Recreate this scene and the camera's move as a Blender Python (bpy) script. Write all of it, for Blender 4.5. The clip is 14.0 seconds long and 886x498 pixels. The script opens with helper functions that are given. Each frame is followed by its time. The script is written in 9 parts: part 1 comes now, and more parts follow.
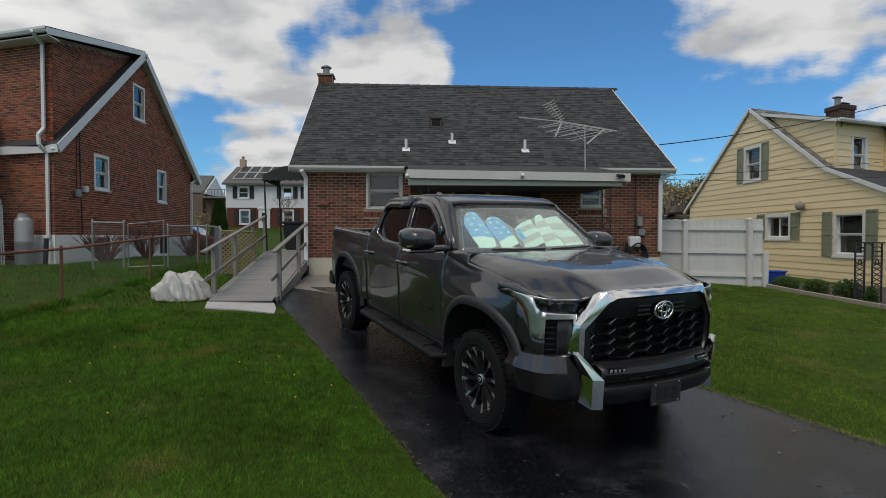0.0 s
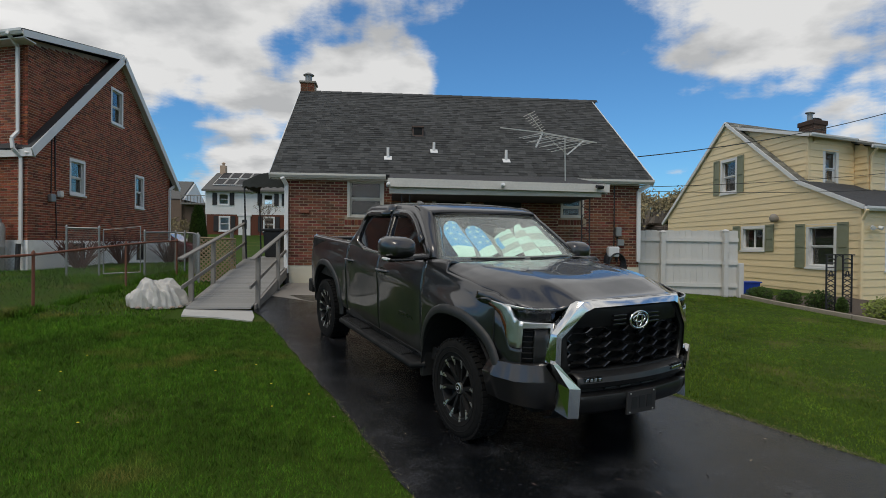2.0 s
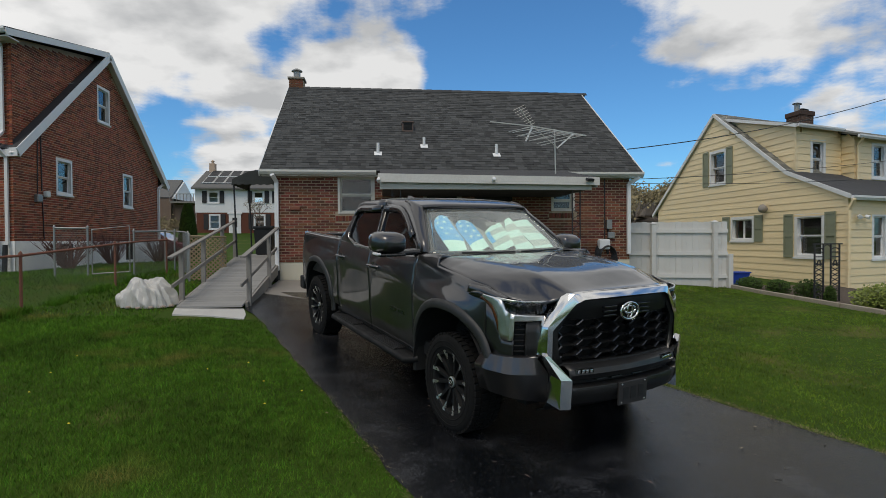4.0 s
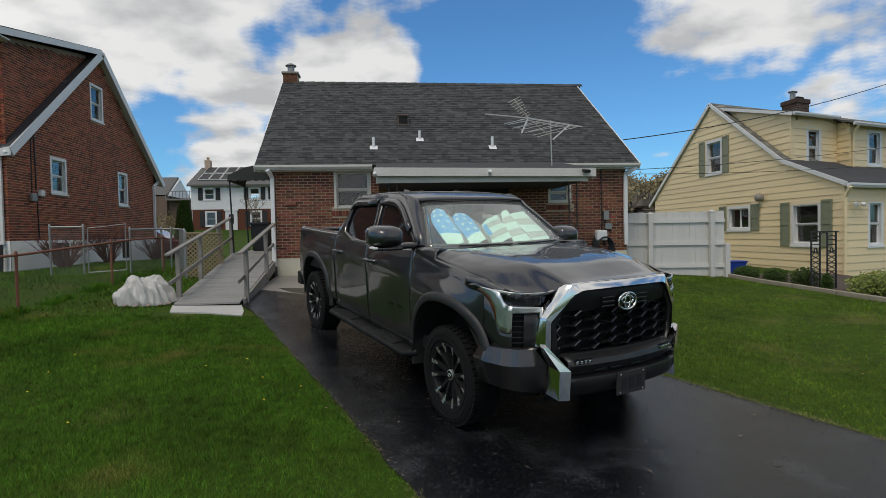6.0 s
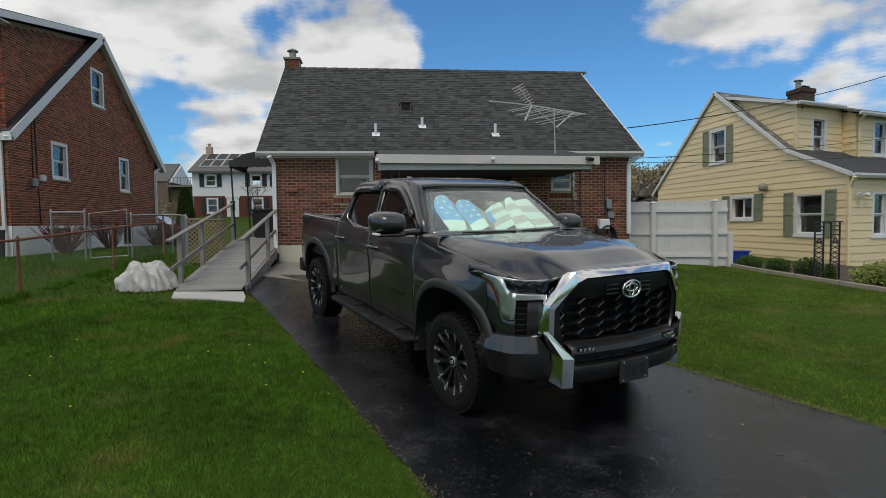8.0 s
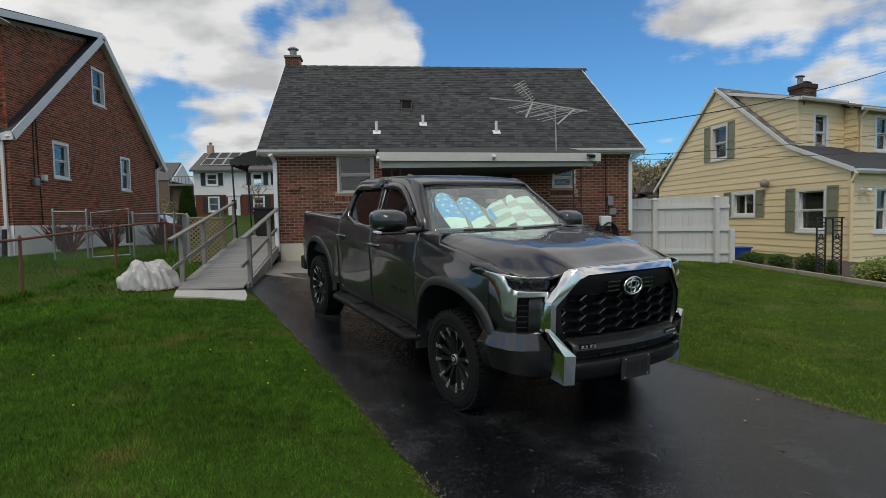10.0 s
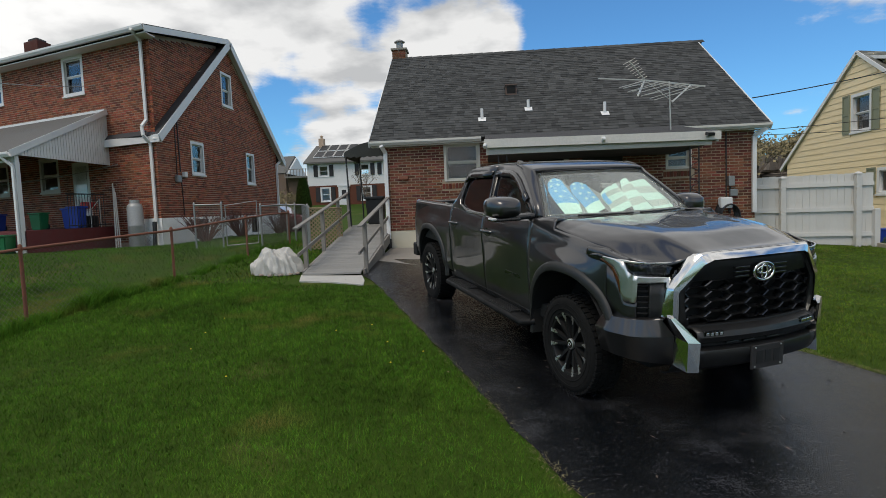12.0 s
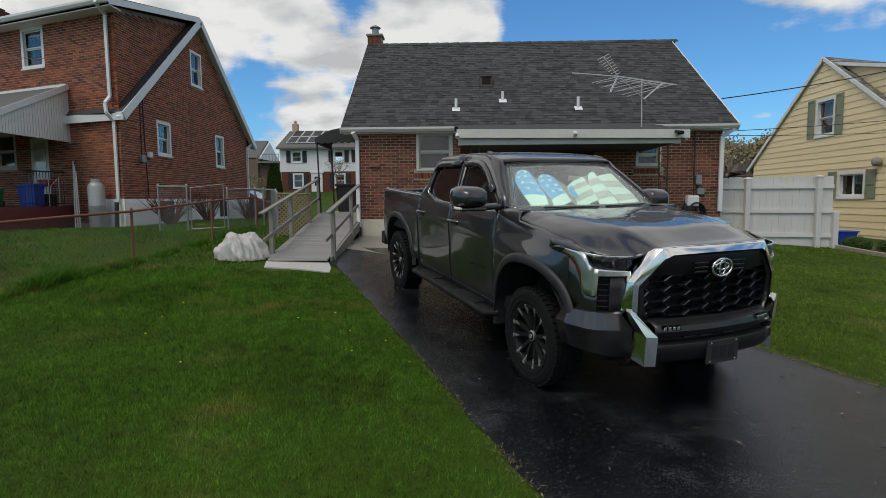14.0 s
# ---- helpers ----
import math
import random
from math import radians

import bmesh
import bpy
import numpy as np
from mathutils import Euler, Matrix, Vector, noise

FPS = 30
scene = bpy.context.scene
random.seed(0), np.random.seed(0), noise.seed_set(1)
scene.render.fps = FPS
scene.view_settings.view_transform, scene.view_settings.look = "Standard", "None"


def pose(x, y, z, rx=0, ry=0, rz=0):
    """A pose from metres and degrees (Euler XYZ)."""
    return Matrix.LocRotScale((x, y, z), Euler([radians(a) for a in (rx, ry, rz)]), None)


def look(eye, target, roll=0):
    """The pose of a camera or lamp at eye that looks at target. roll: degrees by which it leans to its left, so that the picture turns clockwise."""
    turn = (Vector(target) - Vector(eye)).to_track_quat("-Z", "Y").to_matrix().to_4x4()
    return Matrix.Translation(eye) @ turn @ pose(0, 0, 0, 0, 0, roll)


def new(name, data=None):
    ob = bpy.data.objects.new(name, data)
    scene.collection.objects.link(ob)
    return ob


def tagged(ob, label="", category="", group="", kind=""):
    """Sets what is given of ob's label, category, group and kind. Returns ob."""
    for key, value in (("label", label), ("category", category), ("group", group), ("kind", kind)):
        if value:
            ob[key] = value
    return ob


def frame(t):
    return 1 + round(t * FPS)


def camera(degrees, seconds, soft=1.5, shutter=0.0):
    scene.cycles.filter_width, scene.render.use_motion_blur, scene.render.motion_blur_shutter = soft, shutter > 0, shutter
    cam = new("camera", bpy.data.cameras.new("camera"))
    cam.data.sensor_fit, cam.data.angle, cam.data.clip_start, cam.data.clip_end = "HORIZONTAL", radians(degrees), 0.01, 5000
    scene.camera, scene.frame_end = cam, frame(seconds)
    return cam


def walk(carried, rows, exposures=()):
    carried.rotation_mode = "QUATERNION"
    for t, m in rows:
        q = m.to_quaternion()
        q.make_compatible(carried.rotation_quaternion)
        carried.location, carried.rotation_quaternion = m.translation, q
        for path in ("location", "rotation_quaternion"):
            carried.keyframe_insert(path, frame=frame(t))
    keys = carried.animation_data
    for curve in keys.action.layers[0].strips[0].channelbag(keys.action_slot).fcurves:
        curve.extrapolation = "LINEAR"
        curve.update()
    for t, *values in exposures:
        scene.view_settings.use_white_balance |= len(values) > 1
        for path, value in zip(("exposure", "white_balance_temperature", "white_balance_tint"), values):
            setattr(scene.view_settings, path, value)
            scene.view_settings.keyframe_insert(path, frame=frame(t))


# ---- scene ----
# camera: handheld, almost on one spot, turning
cam = camera(76.64, 14.0, soft=0.75)
PATH = [
    (0.0, pose(0.001, 0.021, 1.659, 88.70, -0.02, -3.66)),
    (0.5, pose(0.014, 0.014, 1.654, 88.98, -0.33, -4.32)),
    (1.0, pose(0.011, 0.009, 1.657, 89.16, -0.61, -5.11)),
    (1.5, pose(0.007, 0.012, 1.659, 89.42, -0.76, -4.67)),
    (2.0, pose(0.024, 0.003, 1.660, 89.60, -0.50, -5.49)),
    (4.5, pose(0.035, -0.000, 1.652, 88.91, 0.60, -6.55)),
    (5.0, pose(0.032, -0.009, 1.655, 88.71, 1.02, -6.75)),
    (5.5, pose(0.032, 0.019, 1.645, 88.59, 1.24, -6.45)),
    (6.0, pose(0.040, 0.011, 1.648, 88.46, 1.18, -6.58)),
    (6.5, pose(0.047, 0.007, 1.644, 88.18, 1.03, -7.02)),
    (7.0, pose(0.047, 0.007, 1.639, 87.89, 0.97, -7.24)),
    (7.5, pose(0.040, 0.026, 1.637, 87.57, 0.92, -7.00)),
    (8.0, pose(0.027, 0.041, 1.632, 87.28, 0.81, -6.44)),
    (10.5, pose(0.029, 0.041, 1.632, 87.03, 1.08, -6.31)),
    (11.0, pose(0.021, 0.020, 1.635, 86.91, 1.51, -5.20)),
    (11.5, pose(-0.063, -0.028, 1.650, 86.48, 2.35, 1.79)),
    (12.0, pose(-0.092, -0.079, 1.645, 85.90, 2.24, 3.98)),
    (12.5, pose(-0.090, -0.059, 1.632, 85.32, 1.91, 4.62)),
    (13.0, pose(-0.093, -0.069, 1.633, 85.03, 1.35, 5.87)),
    (13.5, pose(-0.044, -0.050, 1.635, 84.91, 0.82, 3.31)),
    (14.0, pose(-0.013, -0.015, 1.619, 84.92, 0.43, 1.41)),
]
walk(cam, PATH, [(0.0, -0.30), (2.0, -0.26), (4.5, -0.17), (8.0, -0.17), (10.5, -0.19), (11.0, -0.19), (12.0, -0.04), (13.0, -0.04), (14.0, -0.15)])
# cloud masses: azimuth right of +Y, elevation, breadth, gain
# masses beyond the view are added to lift shaded walls and brighten reflections
CLOUDS = [(-17, 20, 0.13, 0.18), (-12.5, 10.0, 0.10, 0.24), (-15, 5.0, 0.08, 0.20), (-19.5, 13.0, 0.055, -0.13), (-21, 6.5, 0.03, -0.14), (-24, 9, 0.05, 0.10), (-1.5, 16.8, 0.085, 0.24), (-6.5, 15.5, 0.06, 0.14), (-12, 31, 0.20, 0.30), (10, 34, 0.12, 0.20), (35, 18, 0.13, 0.24), (42, 10, 0.05, 0.16),
          (44, 24, 0.20, 0.12), (-29, 19, 0.20, 0.22), (11, 21, 0.16, -0.34), (22, 17, 0.12, -0.22), (-21, 10.5, 0.05, -0.16), (20, 7, 0.12, -0.20),
          (55, 50, 0.45, 0.30), (8, 42, 0.22, 0.30), (28, 42, 0.25, 0.30), (-50, 18, 0.26, 0.30), (-60, 45, 0.5, 0.12), (100, 40, 0.6, 0.12), (180, 40, 0.7, 0.10), (190, 12, 0.30, 0.16), (165, 14, 0.25, 0.14), (-120, 40, 0.6, 0.28), (130, 16, 0.35, 0.32),
          (-10.2, 18.3, 0.040, -0.13), (-6, 21.5, 0.06, -0.15), (2.8, 16.4, 0.045, 0.34), (-2, 38, 0.22, 0.30), (18, 48, 0.40, 0.30), (-40, 40, 0.38, 0.32)]
# ---- sky, clouds and sun ----
SUN_AZ, SUN_EL = radians(212), radians(57)      # behind the viewer and to the left, veiled by cloud
world = bpy.data.worlds.new("sky")
scene.world = world
world.use_nodes = True
wn, wl = world.node_tree.nodes, world.node_tree.links
wn.clear()


def wmath(op, a, b=None):
    n = wn.new("ShaderNodeMath")
    n.operation = op
    for i, v in enumerate((a, b)):
        if v is None:
            continue
        if isinstance(v, (int, float)):
            n.inputs[i].default_value = v
        else:
            wl.new(v, n.inputs[i])
    return n.outputs[0]


sky = wn.new("ShaderNodeTexSky")
sky.sky_type = "NISHITA"
sky.sun_disc = False
sky.sun_elevation, sky.sun_rotation = SUN_EL, SUN_AZ
sky.air_density, sky.dust_density, sky.ozone_density = 1.0, 0.6, 2.0
coord = wn.new("ShaderNodeTexCoord")
way = coord.outputs["Generated"]
sep = wn.new("ShaderNodeSeparateXYZ")
wl.new(way, sep.inputs[0])
# the cloud layer lies flat overhead: directions are spread on a plane
lift = wmath("ADD", wmath("MAXIMUM", sep.outputs[2], 0.0), 0.22)
comb = wn.new("ShaderNodeCombineXYZ")
wl.new(wmath("DIVIDE", sep.outputs[0], lift), comb.inputs[0])
wl.new(wmath("DIVIDE", sep.outputs[1], lift), comb.inputs[1])
puff = wn.new("ShaderNodeTexNoise")
puff.inputs["Scale"].default_value, puff.inputs["Detail"].default_value = 1.9, 10
puff.inputs["Roughness"].default_value = 0.56
wl.new(comb.outputs[0], puff.inputs["Vector"])


def bank(az, el, wide, gain):
    """A soft mass of cloud round a direction (degrees right of +Y, degrees up)."""
    a, e = radians(az), radians(el)
    d = wn.new("ShaderNodeVectorMath")
    d.operation = "DISTANCE"
    wl.new(way, d.inputs[0])
    d.inputs[1].default_value = (math.sin(a) * math.cos(e), math.cos(a) * math.cos(e), math.sin(e))
    g = wmath("POWER", 2.718, wmath("MULTIPLY", wmath("POWER", wmath("DIVIDE", d.outputs["Value"], wide), 2.0), -1.0))
    return wmath("MULTIPLY", g, gain)


# wisps break the masses up
wisp = wn.new("ShaderNodeTexNoise")
wisp.inputs["Scale"].default_value, wisp.inputs["Detail"].default_value = 7.5, 9
wisp.inputs["Roughness"].default_value = 0.62
wl.new(comb.outputs[0], wisp.inputs["Vector"])
amount = wmath("ADD", puff.outputs[0], wmath("MULTIPLY", wmath("SUBTRACT", wisp.outputs[0], 0.5), 0.36))
for b in CLOUDS:
    amount = wmath("ADD", amount, bank(*b))
ramp = wn.new("ShaderNodeMapRange")
ramp.interpolation_type = "SMOOTHSTEP"
ramp.inputs[1].default_value, ramp.inputs[2].default_value = 0.57, 0.79
wl.new(amount, ramp.inputs[0])
shade = wn.new("ShaderNodeTexNoise")
shade.inputs["Scale"].default_value, shade.inputs["Detail"].default_value = 3.4, 8
wl.new(comb.outputs[0], shade.inputs["Vector"])
tone = wn.new("ShaderNodeMix")
tone.data_type = "RGBA"
tone.inputs[6].default_value, tone.inputs[7].default_value = (5.3, 5.4, 5.5, 1), (8.4, 8.4, 8.35, 1)
tr = wn.new("ShaderNodeMapRange")
tr.inputs[1].default_value, tr.inputs[2].default_value = 0.38, 0.56
wl.new(shade.outputs[0], tr.inputs[0])
wl.new(wmath("MINIMUM", wmath("ADD", tr.outputs[0], bank(-53, 20, 0.30, 1.3)), 1.5), tone.inputs[0])
tone.clamp_factor = False
both = wn.new("ShaderNodeMix")
both.data_type = "RGBA"
wl.new(ramp.outputs[0], both.inputs[0])
tint = wn.new("ShaderNodeMix")
tint.data_type, tint.blend_type = "RGBA", "MULTIPLY"
tint.inputs[0].default_value = 1.0
wl.new(sky.outputs[0], tint.inputs[6])
tint.inputs[7].default_value = (0.60, 1.10, 1.46, 1)
wl.new(tint.outputs[2], both.inputs[6])
wl.new(tone.outputs[2], both.inputs[7])
back = wn.new("ShaderNodeBackground")
back.inputs[1].default_value = 0.104
wl.new(both.outputs[2], back.inputs[0])
out = wn.new("ShaderNodeOutputWorld")
wl.new(back.outputs[0], out.inputs[0])

sun = new("sun", bpy.data.lights.new("sun", "SUN"))
sun.data.energy, sun.data.angle, sun.data.color = 1.6, radians(25), (1.0, 0.89, 0.74)
sun_way = Vector((math.sin(SUN_AZ) * math.cos(SUN_EL), math.cos(SUN_AZ) * math.cos(SUN_EL), math.sin(SUN_EL)))
sun.matrix_world = look(sun_way * 60, (0, 0, 0))
# ---- mesh and material helpers ----
ORIGIN = {}


def thing(name, at, label, category, group="", kind=""):
    """An Empty at the base of a thing; its parts hang from it."""
    ob = new(name)
    ob.empty_display_size = 0.2
    ob.location = at
    ORIGIN[ob] = Vector(at)
    return tagged(ob, label, category, group, kind)


def local_thing(name, m, label, category, group="", kind=""):
    """A thing whose parts are given in its own axes."""
    ob = new(name)
    ob.empty_display_size = 0.2
    ob.matrix_world = m
    ORIGIN[ob] = Vector((0, 0, 0))
    return tagged(ob, label, category, group, kind)


def finish(ob, material, smooth=None):
    mats = material if isinstance(material, (list, tuple)) else [material]
    for m in mats:
        ob.data.materials.append(m)
    if smooth:
        ob.data.shade_smooth()
        if smooth < 180:
            ob.data.set_sharp_from_angle(angle=radians(smooth))


def part(name, bm, material, parent=None, label="", smooth=None, kind=""):
    """Links a bmesh as one mesh object under a thing or a part."""
    root = parent
    while root is not None and root.parent is not None:
        root = root.parent
    if root is not None and ORIGIN[root].length > 0:
        bmesh.ops.translate(bm, verts=bm.verts, vec=-ORIGIN[root])
    me = bpy.data.meshes.new(name)
    bm.to_mesh(me)
    bm.free()
    ob = new(name, me)
    ob.parent = parent
    finish(ob, material, smooth)
    return tagged(ob, label, kind=kind)


def raw(name, verts, faces, material, parent=None, label="", kind="", mat_ids=None):
    """The same from plain lists, for meshes of many pieces."""
    root = parent
    while root is not None and root.parent is not None:
        root = root.parent
    v = np.asarray(verts, dtype=float)
    if root is not None:
        v = v - np.array(ORIGIN[root])
    me = bpy.data.meshes.new(name)
    me.from_pydata(v.tolist(), [], faces)
    ob = new(name, me)
    ob.parent = parent
    finish(ob, material)
    if mat_ids is not None:
        me.polygons.foreach_set("material_index", mat_ids)
    return tagged(ob, label, kind=kind)


def hexa(bm, c):
    """A block from its 8 corners: 4 below, 4 above, in the same turn."""
    v = [bm.verts.new(p) for p in c]
    fs = [bm.faces.new([v[i] for i in f]) for f in
          ((3, 2, 1, 0), (4, 5, 6, 7), (0, 1, 5, 4), (1, 2, 6, 5), (2, 3, 7, 6), (3, 0, 4, 7))]
    return v, fs


def box(bm, x0, x1, y0, y1, z0, z1, bevel=0.0, m=None):
    x0, x1, y0, y1, z0, z1 = min(x0, x1), max(x0, x1), min(y0, y1), max(y0, y1), min(z0, z1), max(z0, z1)
    v, fs = hexa(bm, [(x0, y0, z0), (x1, y0, z0), (x1, y1, z0), (x0, y1, z0),
                      (x0, y0, z1), (x1, y0, z1), (x1, y1, z1), (x0, y1, z1)])
    if bevel:
        r = bmesh.ops.bevel(bm, geom=list({e for f in fs for e in f.edges}), offset=bevel, segments=2,
                            profile=0.6, affect="EDGES", clamp_overlap=True)
        v = list({q for f in r["faces"] for q in f.verts} | {q for q in v if q.is_valid})
    if m is not None:
        bmesh.ops.transform(bm, matrix=m, verts=[q for q in v if q.is_valid])
    return v


def beam(bm, a, b, w, h=None, up=(0, 0, 1), bevel=0.0):
    """A squared bar from a to b, w wide and h deep."""
    a, b = Vector(a), Vector(b)
    h = w if h is None else h
    d = (b - a)
    L = d.length
    d.normalize()
    s = d.cross(Vector(up))
    if s.length < 1e-4:
        s = Vector((1, 0, 0))
    s.normalize()
    u = s.cross(d)
    m = Matrix((s, d, u)).transposed().to_4x4()
    m.translation = a
    return box(bm, -w / 2, w / 2, 0, L, -h / 2, h / 2, bevel, m)


def rod(bm, pts, r, n=8, cap=True):
    """A round bar along points."""
    pts = [Vector(p) for p in pts]
    rings = []
    side = None
    for i, p in enumerate(pts):
        d = (pts[min(i + 1, len(pts) - 1)] - pts[max(i - 1, 0)]).normalized()
        if side is None:
            side = d.orthogonal().normalized()
        side = (side - d * side.dot(d)).normalized()
        up = d.cross(side)
        rr = r[i] if isinstance(r, (list, tuple)) else r
        rings.append([bm.verts.new(p + (side * math.cos(k * math.tau / n) + up * math.sin(k * math.tau / n)) * rr) for k in range(n)])
    for a, b in zip(rings, rings[1:]):
        for k in range(n):
            bm.faces.new((a[k], a[(k + 1) % n], b[(k + 1) % n], b[k]))
    if cap:
        bm.faces.new(rings[0][::-1])
        bm.faces.new(rings[-1])


def lathe(bm, profile, n=32, m=None, close=False):
    """Turns (radius, height) points about the z axis."""
    rings = []
    for r, z in profile:
        rings.append([bm.verts.new((r * math.cos(k * math.tau / n), r * math.sin(k * math.tau / n), z)) for k in range(n)])
    pairs = list(zip(rings, rings[1:]))
    if close:
        pairs.append((rings[-1], rings[0]))
    for a, b in pairs:
        for k in range(n):
            bm.faces.new((a[k], a[(k + 1) % n], b[(k + 1) % n], b[k]))
    if m is not None:
        bmesh.ops.transform(bm, matrix=m, verts=[v for r in rings for v in r])
    return rings


def slab(bm, pts, depth):
    """A polygon given depth along a vector."""
    d = Vector(depth)
    a = [bm.verts.new(p) for p in pts]
    b = [bm.verts.new(Vector(p) + d) for p in pts]
    n = len(a)
    bm.faces.new(a[::-1])
    bm.faces.new(b)
    for i in range(n):
        bm.faces.new((a[i], a[(i + 1) % n], b[(i + 1) % n], b[i]))
    bmesh.ops.recalc_face_normals(bm, faces=bm.faces)


def sheet(bm, rows, flip=False):
    """A surface through rows of points."""
    g = [[bm.verts.new(p) for p in r] for r in rows]
    for a, b in zip(g, g[1:]):
        for i in range(len(a) - 1):
            f = (a[i], a[i + 1], b[i + 1], b[i])
            bm.faces.new(f[::-1] if flip else f)
    return g


def material(name, color, rough=0.7, metal=0.0, vary=0.12, scale=3.0, fine=60.0, bump=0.0, bump_scale=None,
             per_piece=0.0, coat=0.0, spec=0.5, hue=0.0, stain=None):
    """A surface with variation at two scales, wear in its gloss and a fine relief.
    per_piece: how much the pieces of a mesh and its copies differ."""
    m = bpy.data.materials.new(name)
    m.use_nodes = True
    t = m.node_tree
    b = t.nodes["Principled BSDF"]
    b.inputs["Roughness"].default_value = rough
    b.inputs["Metallic"].default_value = metal
    b.inputs["Specular IOR Level"].default_value = spec
    if coat:
        b.inputs["Coat Weight"].default_value = coat
        b.inputs["Coat Roughness"].default_value = 0.03
    tc = t.nodes.new("ShaderNodeTexCoord")
    n1, n2 = t.nodes.new("ShaderNodeTexNoise"), t.nodes.new("ShaderNodeTexNoise")
    for n, s, d in ((n1, scale, 4), (n2, fine, 3)):
        n.inputs["Scale"].default_value, n.inputs["Detail"].default_value = s, d
        t.links.new(tc.outputs["Object"], n.inputs["Vector"])
    add = t.nodes.new("ShaderNodeMath")
    add.operation = "ADD"
    t.links.new(n1.outputs[0], add.inputs[0])
    t.links.new(n2.outputs[0], add.inputs[1])
    val = t.nodes.new("ShaderNodeMapRange")
    val.inputs[1].default_value, val.inputs[2].default_value = 0.6, 1.4
    val.inputs[3].default_value, val.inputs[4].default_value = 1 - vary, 1 + vary
    t.links.new(add.outputs[0], val.inputs[0])
    hsv = t.nodes.new("ShaderNodeHueSaturation")
    hsv.inputs["Color"].default_value = (*color, 1)
    value = val.outputs[0]
    if per_piece:
        geo, obi = t.nodes.new("ShaderNodeNewGeometry"), t.nodes.new("ShaderNodeObjectInfo")
        s = t.nodes.new("ShaderNodeMath")
        s.operation = "ADD"
        t.links.new(geo.outputs["Random Per Island"], s.inputs[0])
        t.links.new(obi.outputs["Random"], s.inputs[1])
        fr = t.nodes.new("ShaderNodeMath")
        fr.operation = "FRACT"
        t.links.new(s.outputs[0], fr.inputs[0])
        mr = t.nodes.new("ShaderNodeMapRange")
        mr.inputs[3].default_value, mr.inputs[4].default_value = 1 - per_piece, 1 + per_piece
        t.links.new(fr.outputs[0], mr.inputs[0])
        mul = t.nodes.new("ShaderNodeMath")
        mul.operation = "MULTIPLY"
        t.links.new(value, mul.inputs[0])
        t.links.new(mr.outputs[0], mul.inputs[1])
        value = mul.outputs[0]
        if hue:
            wh = t.nodes.new("ShaderNodeTexWhiteNoise")
            wh.noise_dimensions = "1D"
            t.links.new(fr.outputs[0], wh.inputs["W"])
            hr = t.nodes.new("ShaderNodeMapRange")
            hr.inputs[3].default_value, hr.inputs[4].default_value = 0.5 - hue, 0.5 + hue
            t.links.new(wh.outputs["Value"], hr.inputs[0])
            t.links.new(hr.outputs[0], hsv.inputs["Hue"])
    t.links.new(value, hsv.inputs["Value"])
    colour = hsv.outputs[0]
    if stain:
        sn = t.nodes.new("ShaderNodeTexNoise")
        sn.inputs["Scale"].default_value, sn.inputs["Detail"].default_value = stain[1], 5
        t.links.new(tc.outputs["Object"], sn.inputs["Vector"])
        sr = t.nodes.new("ShaderNodeMapRange")
        sr.inputs[1].default_value, sr.inputs[2].default_value = stain[2], stain[2] + 0.12
        t.links.new(sn.outputs[0], sr.inputs[0])
        mx = t.nodes.new("ShaderNodeMix")
        mx.data_type = "RGBA"
        t.links.new(sr.outputs[0], mx.inputs[0])
        t.links.new(colour, mx.inputs[6])
        mx.inputs[7].default_value = (*stain[0], 1)
        colour = mx.outputs[2]
    t.links.new(colour, b.inputs["Base Color"])
    rr = t.nodes.new("ShaderNodeMapRange")
    rr.inputs[1].default_value, rr.inputs[2].default_value = 0.3, 0.7
    rr.inputs[3].default_value, rr.inputs[4].default_value = max(rough - 0.12 * (rough > 0.15), 0.02), min(rough + 0.1 * (rough > 0.15) + 0.02, 1)
    t.links.new(n1.outputs[0], rr.inputs[0])
    t.links.new(rr.outputs[0], b.inputs["Roughness"])
    if bump:
        bn = t.nodes.new("ShaderNodeBump")
        bn.inputs["Strength"].default_value, bn.inputs["Distance"].default_value = bump, 0.01
        src = n2
        if bump_scale:
            src = t.nodes.new("ShaderNodeTexNoise")
            src.inputs["Scale"].default_value, src.inputs["Detail"].default_value = bump_scale, 4
            t.links.new(tc.outputs["Object"], src.inputs["Vector"])
        t.links.new(src.outputs[0], bn.inputs["Height"])
        t.links.new(bn.outputs[0], b.inputs["Normal"])
    return m


def glass(name, color=(1, 1, 1), rough=0.01):
    m = bpy.data.materials.new(name)
    m.use_nodes = True
    b = m.node_tree.nodes["Principled BSDF"]
    b.inputs["Base Color"].default_value = (*color, 1)
    b.inputs["Roughness"].default_value = rough
    b.inputs["Transmission Weight"].default_value = 1.0
    b.inputs["IOR"].default_value = 1.45
    return m
